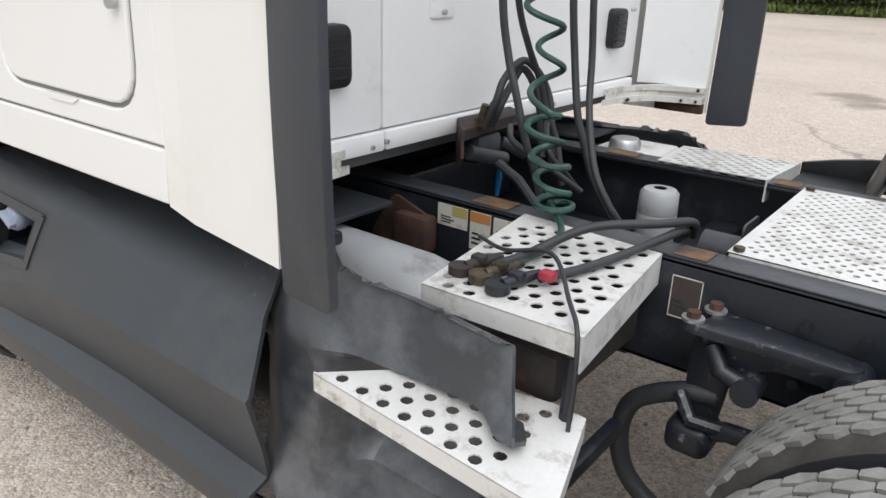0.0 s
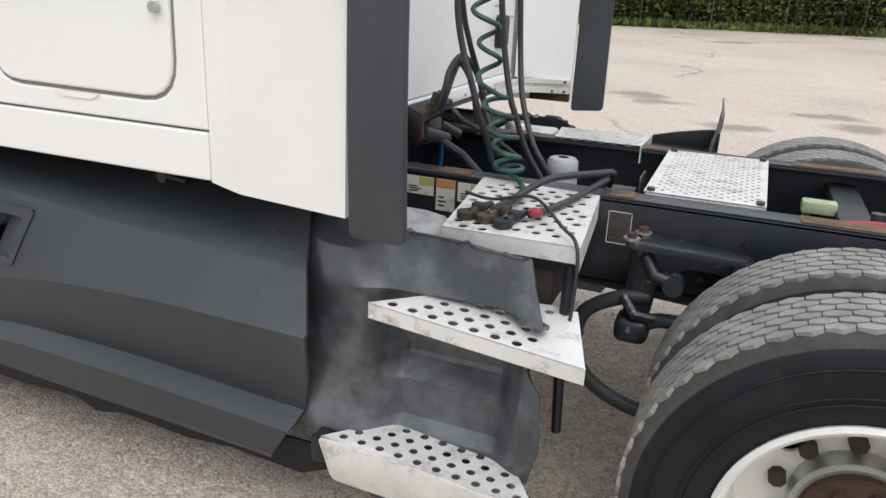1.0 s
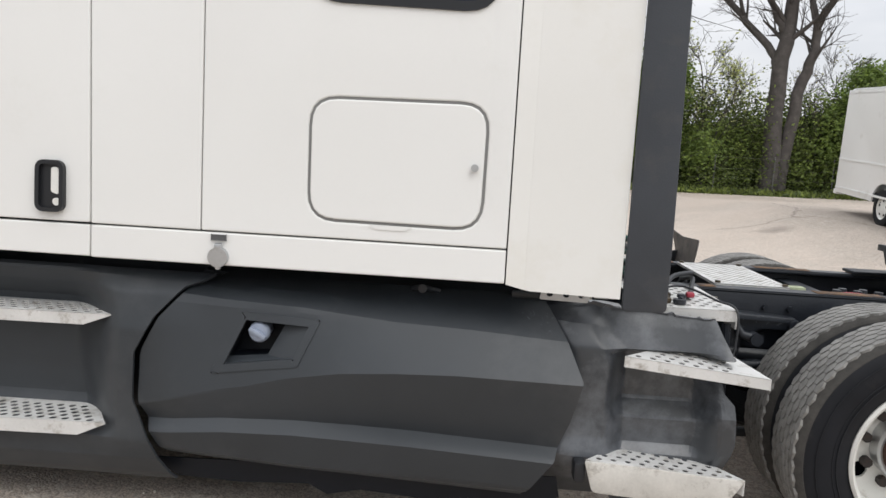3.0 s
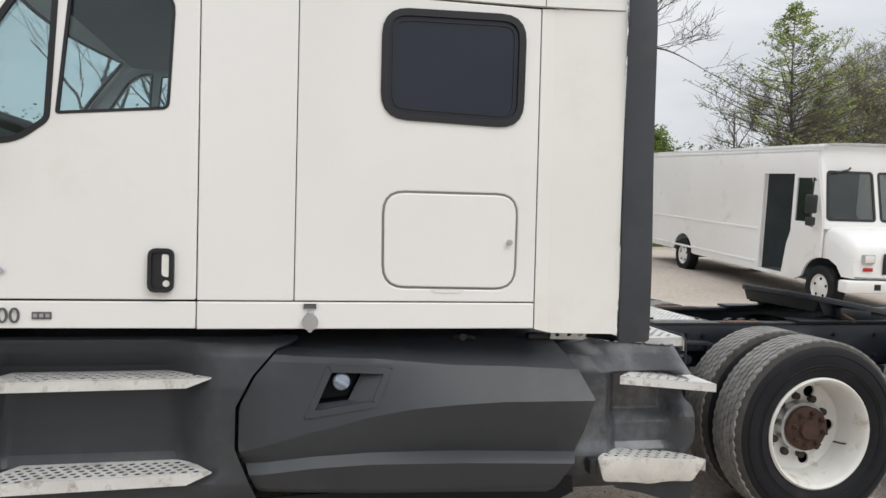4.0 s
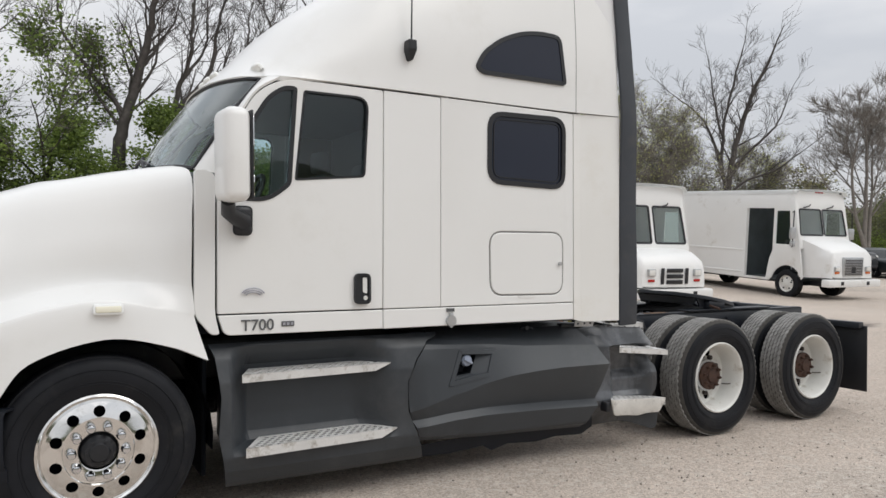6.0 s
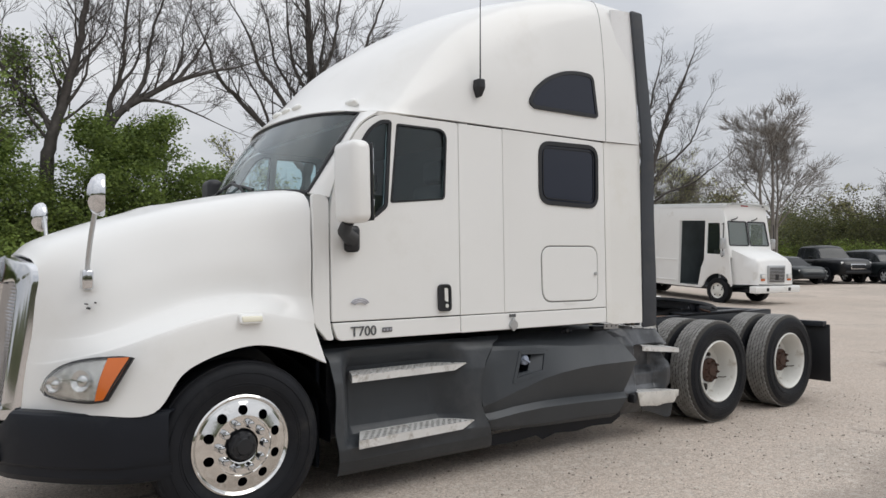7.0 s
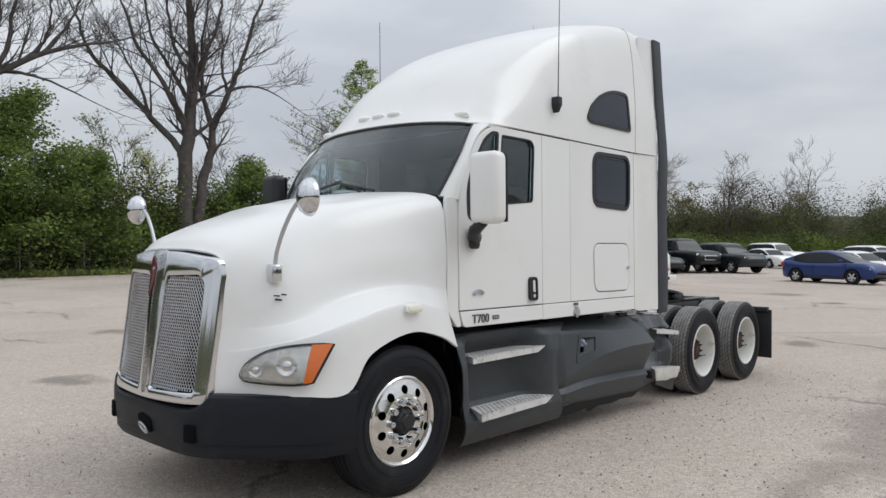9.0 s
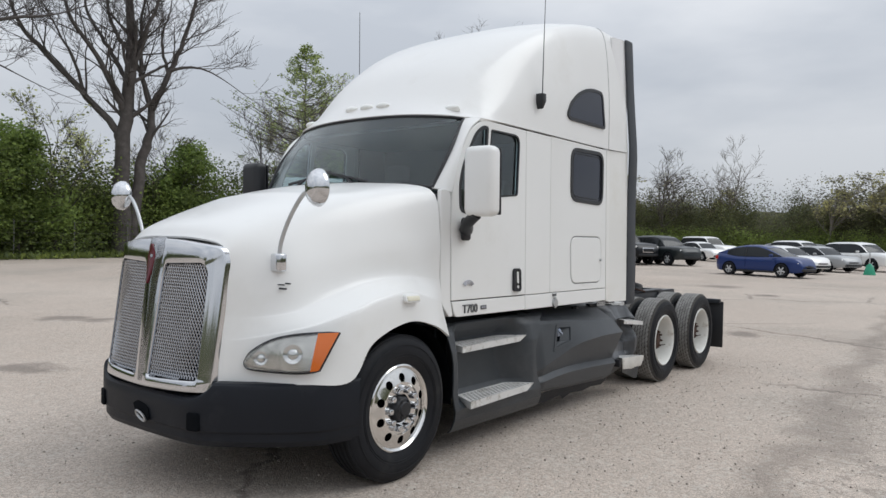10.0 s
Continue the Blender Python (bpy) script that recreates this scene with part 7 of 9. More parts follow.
    plate(bm, dense(rpoly([(-0.90, 0.345), (-0.43, 0.33), (-0.452, 0.150), (-0.50, 0.140), (-0.60, 0.175), (-0.72, 0.215), (-0.88, 0.255)], 0.02), 0.05), [], lambda u, v, w: Vector((u, s * (1.09 - w - 0.08 * (0.33 - v) + 0.008 * math.sin(12 * u)), v)), 0.006)
    part("torn_flap", bm, M_GREY, rear)
    bm = nb()
    edge_ = [(-2.75, 0.245), (-1.08, 0.30), (-1.06, 0.205), (-1.16, 0.15), (-1.42, 0.165), (-1.60, 0.145), (-1.86, 0.165), (-2.0, 0.13), (-2.08, 0.175), (-2.36, 0.155), (-2.62, 0.165)]
    plate(bm, edge_, [], lambda u, v, w: Vector((u, s * (0.99 - w + 0.25 * (v - 0.2)), v)), 0.008)
    part("ragged_underpanel", bm, M_BUMPER, tank)
    bm = nb()
    rod(bm, (-1.20, s * 0.985, 0.795), (-0.98, s * 0.955, 0.795), 0.019, 14)
    part("step_pipe", bm, M_DULL_ALU, rear, "dull metal pipe behind the skirt's gap")
    bm = nb()
    box(bm, -3.9, -1.1, min(s * 0.62, s * 0.80), max(s * 0.62, s * 0.80), 0.36, 0.94, 0.05)
    part("fuel_tank", bm, M_GREASE, truck)
    bm = nb()
    box(bm, -2.6, -1.15, min(s * 0.55, s * 0.80), max(s * 0.55, s * 0.80), 0.985, 1.0, 0.004)
    part("tank_cover", bm, M_GREY, tank)


for s_ in (-1, 1):
    skirts(s_)
bm = nb()
box(bm, -1.30, -1.04, -0.90, -0.84, 0.985, 1.02, 0.01)
mount = part("mount_bracket", bm, M_GREASE, truck)
bm = nb()
plate(bm, rpoly([(-1.19, 0.992), (-1.00, 0.988), (-0.985, 1.030), (-1.18, 1.040)], 0.008), [[(x + 0.013 * math.cos(k * math.pi / 5), 1.014 + 0.010 * math.sin(k * math.pi / 5)) for k in range(10)] for x in (-1.15, -1.085, -1.025)], lambda u, v, w: Vector((u, -0.925 + w, v)), 0.006)
part("slotted_plate", bm, M_DULL_ALU, mount, "dull metal plate with slots")
bm = nb()
tube(bm, [(-1.70, -0.90, 0.998), (-1.66, -0.915, 1.012), (-1.62, -0.92, 1.005), (-1.59, -0.90, 0.995)], 0.012, 8)
rod(bm, (-1.655, -0.93, 1.004), (-1.655, -0.90, 1.004), 0.018, 10)
part("tank_fitting", bm, M_GREASE, mount)

# ---- trees, thicket, fence ----


def leaf_material(name, col, var=0.45, brown=0.0):
    m = bpy.data.materials.new(name)
    m.use_nodes = True
    n, l = m.node_tree.nodes, m.node_tree.links
    p = n["Principled BSDF"]
    p.inputs["Roughness"].default_value = 0.6
    p.inputs["Specular IOR Level"].default_value = 0.25
    g = n.new("ShaderNodeNewGeometry")
    ramp = n.new("ShaderNodeValToRGB")
    e = ramp.color_ramp.elements
    e[0].color = (col[0] * (1 - var), col[1] * (1 - var), col[2] * (1 - var * 0.5), 1)
    e[1].color = (col[0] * (1 + var * 1.3), col[1] * (1 + var), col[2] * (1 + var * 0.4), 1)
    l.new(g.outputs["Random Per Island"], ramp.inputs[0])
    co = n.new("ShaderNodeTexCoord")
    t = n.new("ShaderNodeTexNoise")
    t.inputs["Scale"].default_value, t.inputs["Detail"].default_value = 0.35, 3
    l.new(co.outputs["Object"], t.inputs["Vector"])
    mr = n.new("ShaderNodeMapRange")
    mr.inputs["From Min"].default_value, mr.inputs["From Max"].default_value = 0.35, 0.65
    mr.inputs["To Min"].default_value, mr.inputs["To Max"].default_value = 0.6, 1.35
    l.new(t.outputs["Fac"], mr.inputs["Value"])
    mx = n.new("ShaderNodeMix")
    mx.data_type, mx.blend_type = "RGBA", "MULTIPLY"
    mx.inputs[0].default_value = 1.0
    l.new(ramp.outputs[0], mx.inputs[6])
    l.new(mr.outputs[0], mx.inputs[7])
    l.new(mx.outputs[2], p.inputs["Base Color"])
    tr = n.new("ShaderNodeBsdfTranslucent")
    l.new(mx.outputs[2], tr.inputs["Color"])
    ms = n.new("ShaderNodeMixShader")
    ms.inputs[0].default_value = 0.45
    l.new(p.outputs[0], ms.inputs[1])
    l.new(tr.outputs[0], ms.inputs[2])
    l.new(ms.outputs[0], n["Material Output"].inputs["Surface"])
    return m


M_LEAF = leaf_material("fresh_leaves", (0.195, 0.265, 0.072), 0.30)
# darker leaf copy for dense growth; also stands for shade low in the thicket
M_LEAF_DARK = leaf_material("dense_shaded_leaves", (0.122, 0.158, 0.056), 0.30)
M_LEAF_BRIGHT = leaf_material("bright_spring_leaves", (0.178, 0.252, 0.072), 0.30)
M_LEAF_PALE = leaf_material("pale_spring_leaves", (0.47, 0.52, 0.24), 0.35)
M_LEAF_MID = leaf_material("light_green_leaves", (0.31, 0.39, 0.15), 0.35)
M_LEAF_BUD = leaf_material("olive_buds", (0.36, 0.36, 0.185), 0.30)
M_LEAF_FAR = leaf_material("olive_leaves", (0.155, 0.175, 0.082), 0.30)
M_BRUSH = leaf_material("brown_brushwood", (0.125, 0.118, 0.082), 0.30)
M_GRASS = leaf_material("verge_grass", (0.16, 0.21, 0.065))
M_BARK = mat("grey_bark", (0.115, 0.102, 0.092), 0.9, var=0.35, scale=3, bump=0.9, bscale=25, dirt=(0.04, 0.035, 0.03), dirt_amt=0.4, dirt_scale=4)
M_BARK_DARK = mat("dark_bark", (0.078, 0.069, 0.064), 0.9, var=0.35, scale=3, bump=0.9, bscale=25, dirt=(0.12, 0.11, 0.10), dirt_amt=0.3, dirt_scale=3)
# pale bark for the far trees; haze is mixed into its colour
M_BARK_PALE = mat("pale_hazed_bark", (0.22, 0.20, 0.18), 0.9, var=0.3, scale=3, bump=0.8, bscale=25, dirt=(0.09, 0.08, 0.07), dirt_amt=0.3, dirt_scale=3)
RNG = np.random.default_rng(7)


def leaves_mesh(name, centres, size, material, flat=0.35, long=1.5):
    """One small bent leaf (two triangles) at each centre, turned at random."""
    n = len(centres)
    c = np.asarray(centres)
    a = RNG.normal(size=(n, 3))
    a[:, 2] *= flat
    a /= np.linalg.norm(a, axis=1)[:, None]
    b = RNG.normal(size=(n, 3))
    b -= a * (a * b).sum(1)[:, None]
    b /= np.linalg.norm(b, axis=1)[:, None]
    s = size * RNG.uniform(0.6, 1.4, size=(n, 1))
    nrm = np.cross(a, b)
    v = np.stack([c - a * s * long * 0.5, c - b * s * 0.5 + nrm * s * 0.12, c + a * s * long * 0.5, c + b * s * 0.5 + nrm * s * 0.12], 1).reshape(-1, 3)
    i = np.arange(n) * 4
    f = np.stack([i, i + 1, i + 2, i + 3], 1)
    me = bpy.data.meshes.new(name)
    me.vertices.add(len(v))
    me.vertices.foreach_set("co", v.ravel())
    me.loops.add(n * 4)
    me.loops.foreach_set("vertex_index", f.ravel())
    me.polygons.add(n)
    me.polygons.foreach_set("loop_start", np.arange(n) * 4)
    me.polygons.foreach_set("loop_total", np.full(n, 4))
    me.update()
    me.materials.append(material)
    return me


def grow(rnd, start, heading, length, radius, depth, limbs, tips, spread, up):
    """A bent limb and, from it, smaller ones."""
    steps = 6 if depth > 2 else 4
    p, d = Vector(start), Vector(heading).normalized()
    pts, rad = [p.copy()], [radius]
    dirs = [d.copy()]
    for k in range(steps):
        d = (d + Vector((rnd.uniform(-1, 1), rnd.uniform(-1, 1), rnd.uniform(-0.6, 0.9) * up)) * 0.15).normalized()
        p = p + d * (length / steps)
        pts.append(p.copy())
        dirs.append(d.copy())
        rad.append(radius * (1 - 0.70 * (k + 1) / steps))
    limbs.append((pts, rad, depth))
    if depth <= 0:
        tips.append((pts[-1], d))
        tips.append((pts[len(pts) // 2], d))
        return
    n = {4: 6, 3: 5, 2: 4, 1: 4}.get(depth, 3)
    for j in range(n):
        f = 0.30 + 0.70 * (j + rnd.uniform(0.1, 0.9)) / n
        i = min(steps - 1, int(f * steps))
        q = pts[i].lerp(pts[i + 1], f * steps - i)
        dd = dirs[i + 1]
        side = Vector((rnd.uniform(-1, 1), rnd.uniform(-1, 1), rnd.uniform(-0.2, 0.35)))
        side = (side - dd * side.dot(dd)).normalized()
        ang = rnd.uniform(0.45, 0.95) * (0.7 + spread * 0.5)
        nd = dd * math.cos(ang) + side * math.sin(ang) + Vector((0, 0, 0.12 * up))
        grow(rnd, q, nd, length * rnd.uniform(0.42, 0.66) * (1.1 - 0.35 * f), max(0.010, (rad[i] * 0.5 + rad[i + 1] * 0.5) * 0.60), depth - 1, limbs, tips, spread, up)


def tree(x, y, height, seed, stems=((0, 0, 1.0),), depth=4, leaf=None, leaf_n=0, leaf_size=0.10, trunk_r=0.22, spread=0.55, label="bare leafless tree with grey bark", twig_r=1.0, fork_at=0.30, up=0.6, bark=None):
    rnd = random.Random(seed)
    z0 = lot_z(x, y) - 0.05
    root = thing("tree", Matrix.Translation((x, y, z0)), label, "tree")
    limbs, tips = [], []
    for dx, dy, k in stems:
        base = Vector((rnd.uniform(-0.25, 0.25), rnd.uniform(-0.25, 0.25), 0)) if len(stems) > 1 else Vector((0, 0, 0))
        lean = Vector((dx, dy, 1)).normalized()
        first = height * fork_at * k
        q = base + lean * first
        limbs.append(([base, base.lerp(q, 0.5) + Vector((rnd.uniform(-0.1, 0.1), rnd.uniform(-0.1, 0.1), 0)), q], [trunk_r * k * 1.25, trunk_r * k, trunk_r * k * 0.85], 9))
        grow(rnd, q, lean + Vector((rnd.uniform(-0.15, 0.15), rnd.uniform(-0.15, 0.15), 0.3)), height * 0.48 * k, trunk_r * k * 0.85, depth, limbs, tips, spread, up)
        for _ in range(2):
            a = rnd.uniform(0, 6.28)
            grow(rnd, q, (math.cos(a) * 0.7, math.sin(a) * 0.7, 0.8), height * 0.36 * k, trunk_r * k * 0.5, depth - 1, limbs, tips, spread, up)
    bm = nb()
    for pts, rad, dep in limbs:
        seg = 8 if dep >= 4 else 5 if dep >= 2 else 3
        tube(bm, pts, [max(0.010 * twig_r, r) for r in rad], seg, caps=dep >= 4)
    part("trunk", bm, bark or M_BARK_DARK, root, angle=80)
    # fine twigs
    tw = nb()
    for q, d in tips:
        for _ in range(2):
            e = Vector(q) + (Vector(d) + Vector((rnd.uniform(-1, 1), rnd.uniform(-1, 1), rnd.uniform(-0.4, 0.9))) * 0.8) * rnd.uniform(0.25, 0.6) * height / 14
            tube(tw, [q, (Vector(q) + e) / 2 + Vector((0, 0, rnd.uniform(-0.05, 0.05))), e], [0.008 * twig_r, 0.006 * twig_r, 0.004 * twig_r], 3, caps=False)
    tagged(part("twig_work", tw, bark or M_BARK_DARK, root, angle=80), kind="stuff")
    if leaf and tips:
        cs = []
        for _ in range(leaf_n):
            q, d = tips[rnd.randrange(len(tips))]
            cs.append(Vector(q) + Vector((rnd.gauss(0, 0.28), rnd.gauss(0, 0.28), rnd.gauss(0.05, 0.22))) * height / 12)
        ob = new("crown", leaves_mesh("crown", [tuple(c) for c in cs], leaf_size, leaf))
        ob.parent = root
    return root


def limbed_tree(x, y, aside, limbs, seed, label, reach=2.6, fine=1.0, up=0.8):
    """A bare tree whose main limbs are given: root radius, tip radius, and (aside, back, height) places along each."""
    rnd = random.Random(seed)
    z0 = lot_z(x, y) - 0.05
    root = thing("tree", Matrix.Translation((x, y, z0)), label, "tree")
    ux, uy = aside
    wood, tips = nb(), []
    extra = []
    for r0, r1, way in limbs:
        pts = crom([Vector((ux * a - uy * b, uy * a + ux * b, h)) for a, b, h in way], 5)
        n = len(pts)
        rad = [1.18 * (r0 + (r1 - r0) * (i / (n - 1)) ** 0.8) for i in range(n)]
        for p in pts[1:-1]:
            p += Vector((rnd.uniform(-1, 1), rnd.uniform(-1, 1), 0)) * 0.07
        tube(wood, pts, rad, 8)
        length = sum((q - p).length for p, q in zip(pts, pts[1:]))
        k = max(4, int(length / 0.80 * fine))
        for j in range(k):
            f = 0.30 + 0.70 * (j + rnd.random()) / k
            i = min(n - 2, int(f * (n - 1)))
            if pts[i].z < 6.5:
                continue
            d = (pts[i + 1] - pts[i]).normalized()
            side = Vector((rnd.uniform(-1, 1), rnd.uniform(-1, 1), rnd.uniform(-0.1, 0.5)))
            side = (side - d * side.dot(d)).normalized()
            ang = rnd.uniform(0.5, 1.0)
            grow(rnd, pts[i], d * math.cos(ang) + side * math.sin(ang) + Vector((0, 0, 0.2)), reach * rnd.uniform(0.6, 1.35) * (1.1 - 0.4 * f), max(0.022, rad[i] * 0.40), 2, extra, tips, 0.6, up)
        d = (pts[-1] - pts[-2]).normalized()
        grow(rnd, pts[-1], d, reach * 1.3, r1, 2, extra, tips, 0.6, up)
    for pts, rad, dep in extra:
        tube(wood, pts, [max(0.011, r) for r in rad], 6 if dep >= 2 else 3, caps=False)
    part("trunk", wood, M_BARK_DARK, root, angle=80)
    tw = nb()
    for q, d in tips:
        if rnd.random() < 0.8:
            e = Vector(q) + (Vector(d) + Vector((rnd.uniform(-1, 1), rnd.uniform(-1, 1), rnd.uniform(-0.4, 0.9))) * 0.8) * rnd.uniform(0.25, 0.6)
            tube(tw, [q, (Vector(q) + e) / 2, e], [0.010, 0.008, 0.006], 3, caps=False)
    tagged(part("twig_work", tw, M_BARK_DARK, root, angle=80), kind="stuff")
    return root


def feathery_tree(x, y, h, w, first, n, seed, leaf, per, size, label, sweep=0.45):
    """An upright tree with one straight stem, level limbs and sprays of leaves with gaps between them."""
    rnd = random.Random(seed)
    root = thing("tree", Matrix.Translation((x, y, lot_z(x, y) - 0.05)), label, "tree")
    bm = nb()
    tube(bm, [(0, 0, 0), (0.12, 0, h * 0.35), (-0.05, 0.1, h * 0.7), (0, 0.1, h * 0.98)], [0.16, 0.12, 0.06, 0.015], 8)
    cs = []
    for k in range(n):
        f = (k + rnd.random()) / n
        z = first + (h - first) * f
        a = rnd.uniform(0, 6.28)
        ln = w * (0.55 + 0.45 * math.sin(math.pi * min(1.0, f * 1.5 + 0.05))) * (1 - f ** 2.6) * rnd.uniform(0.5, 1.15) + 0.2
        dirn = Vector((math.cos(a), math.sin(a), 0))
        tip = Vector((0, 0, z)) + dirn * ln + Vector((0, 0, ln * sweep * rnd.uniform(0.4, 1.3)))
        mid_ = Vector((0, 0, z)).lerp(tip, 0.5) - Vector((0, 0, 0.12))
        tube(bm, [(0, 0, z), mid_, tip], [0.045 * (1.2 - f), 0.03 * (1.2 - f), 0.010], 4, caps=False)
        for j in range(5):
            g = rnd.uniform(0.4, 1.0)
            p = Vector((0, 0, z)).lerp(mid_, g * 2) if g < 0.5 else mid_.lerp(tip, g * 2 - 1)
            q = p + Vector((rnd.uniform(-1, 1), rnd.uniform(-1, 1), rnd.uniform(0.0, 0.9))) * 0.45 * (1.2 - f)
            tube(bm, [p, q], [0.012, 0.006], 3, caps=False)
            for _ in range(per):
                e = rnd.uniform(0.2, 1.15)
                cs.append(tuple(p.lerp(q, e) + Vector((rnd.gauss(0, 0.15), rnd.gauss(0, 0.15), rnd.gauss(0, 0.08)))))
    part("trunk", bm, M_BARK, root, angle=80)
    ob = new("crown", leaves_mesh("crown", cs, size, leaf))
    ob.parent = root
    return root


# the large bare trees behind the lot
limbed_tree(13.2, 37.6, (0.88, -0.48), [
    (0.46, 0.13, [(0, 0, 0), (0, 0, 5.4), (0.22, 0, 9.2), (0.41, 0, 12.0), (0.2, 0.3, 14.7), (0.1, 0.3, 17.5)]),
    (0.22, 0.06, [(-0.1, 0, 6.4), (-0.5, 0, 7.4), (-2.25, 0.3, 9.4), (-4.1, 0.5, 11.4), (-5.2, 0.4, 12.7), (-5.9, 0.3, 14.6)]),
    (0.18, 0.06, [(0.1, 0, 8.2), (-0.4, -0.3, 9.2), (-1.35, -0.5, 11.2), (-2.6, -0.6, 13.0), (-3.4, -0.6, 15.2)]),
    (0.16, 0.05, [(0.25, 0, 9.8), (-0.1, 0.4, 10.6), (-0.8, 0.9, 12.0), (-1.9, 1.2, 13.9), (-2.4, 1.3, 16.4)]),
    (0.17, 0.05, [(0.35, 0, 10.2), (0.6, -0.3, 11.0), (1.06, -0.6, 12.6), (1.8, -0.8, 14.8), (2.1, -0.9, 17.0)]),
    (0.33, 0.16, [(0.5, 0.2, 0), (0.95, 0.2, 5.3), (1.5, 0.2, 7.4), (1.45, 0.2, 8.8)]),
    (0.15, 0.05, [(1.45, 0.2, 8.7), (0.9, 0.3, 11.0), (0.9, 0.4, 13.4), (1.2, 0.4, 16.2)]),
    (0.17, 0.05, [(1.45, 0.2, 8.7), (2.35, 0.1, 10.5), (3.15, 0, 12.7), (3.75, -0.1, 14.9), (4.6, -0.1, 17.2)]),
    (0.09, 0.03, [(1.0, 0.2, 10.6), (0.2, 0.9, 11.6), (2.4, 1.2, 12.2)]),
    (0.12, 0.04, [(0.4, 0, 11.6), (-0.6, 0.3, 13.0), (-1.0, 0.5, 15.0), (-1.2, 0.5, 17.6)]),
    (0.10, 0.03, [(-2.0, 0.3, 9.2), (-2.6, -0.4, 11.0), (-3.9, -0.8, 13.4)]),
    (0.10, 0.03, [(2.4, 0.1, 10.6), (2.0, 0.5, 12.6), (2.5, 0.6, 15.0)]),
    (0.09, 0.03, [(2.5, 0, 10.9), (3.4, 0, 11.2), (4.4, 0.2, 11.2), (5.4, 0.3, 10.8)]),
], 11, "large many-stemmed bare tree with dark bark")
limbed_tree(-0.6, 38.5, (0.99, -0.15), [
    (0.36, 0.08, [(-0.2, 0, 0), (-0.1, 0, 6.0), (0.1, 0, 8.0), (0.77, 0, 10.6), (1.3, 0, 12.8), (1.67, 0, 15.4), (1.8, 0, 18.0)]),
    (0.10, 0.04, [(0.9, 0, 11.0), (1.8, 0.2, 12.4), (2.6, 0.2, 13.8)]),
    (0.12, 0.04, [(0.2, 0, 8.4), (-1.4, 0.3, 10.4), (-2.8, 0.4, 12.4), (-3.2, 0.4, 14.6)]),
    (0.30, 0.05, [(1.4, 0.8, 0), (1.9, 0.7, 5.0), (2.9, 0.5, 9.0), (5.0, 0.3, 10.8), (7.0, 0.1, 11.9), (9.3, 0, 12.6)]),
    (0.16, 0.05, [(2.5, 0.6, 8.0), (2.7, 0.3, 9.7), (3.3, 0, 11.5), (3.5, 0, 13.5), (3.7, 0, 16.2)]),
    (0.14, 0.04, [(3.6, 0.4, 9.7), (4.6, 0.5, 11.8), (4.9, 0.6, 14.0), (5.6, 0.6, 16.6)]),
    (0.10, 0.03, [(5.2, 0.3, 10.9), (6.4, 0.8, 12.6), (6.6, 0.9, 14.8)]),
    (0.08, 0.03, [(4.4, 0.3, 10.4), (6.0, -0.3, 10.1), (7.8, -0.5, 9.4)]),
    (0.09, 0.03, [(3.0, 0.3, 10.6), (4.2, 0.8, 12.6), (4.3, 0.9, 15.2)]),
    (0.09, 0.03, [(0.4, 0, 9.2), (1.6, -0.5, 11.2), (1.9, -0.6, 13.6)]),
    (0.09, 0.03, [(6.0, 0.2, 11.4), (7.4, 0.6, 13.4), (8.0, 0.6, 15.0)]),
], 23, "leaning bare tree with long drooping limbs")
tree(-8.5, 38.5, 17, 29, ((0.05, 0, 1.0), (-0.25, 0, 0.8)), 3, trunk_r=0.22, label="bare tree with thin dark limbs", twig_r=1.3)
tree(-13.5, 40.5, 18, 31, ((0.1, 0, 1.0),), 3, trunk_r=0.25, label="bare tree with thin dark limbs", twig_r=1.3)
tree(-4.2, 37.6, 14, 37, ((0.02, 0, 1.0),), 4, M_LEAF_BRIGHT, 4200, 0.13, 0.17, label="young tree in thin green leaf")
feathery_tree(27.7, 38.6, 15.2, 6.6, 4.6, 190, 41, M_LEAF_MID, 8, 0.10, "upright tree in fresh green leaf, with gaps between its limbs")
tree(24.6, 39.2, 11.0, 43, ((-0.05, 0, 1.0),), 3, trunk_r=0.11, label="slender bare tree with thin upright twigs", twig_r=1.0, up=1.2)
tree(17.0, 39.6, 8.5, 45, ((0.1, 0, 1.0), (-0.3, 0, 0.8)), 3, M_LEAF_BUD, 160, 0.09, 0.08, label="slender bare sapling above the thicket", twig_r=1.0, up=1.2)
tree(9.6, 38.2, 9.6, 46, ((0.0, 0, 1.0), (0.2, 0, 0.8)), 3, M_LEAF_PALE, 900, 0.12, 0.08, label="slim young tree with pale leaves", twig_r=1.0, up=1.2)
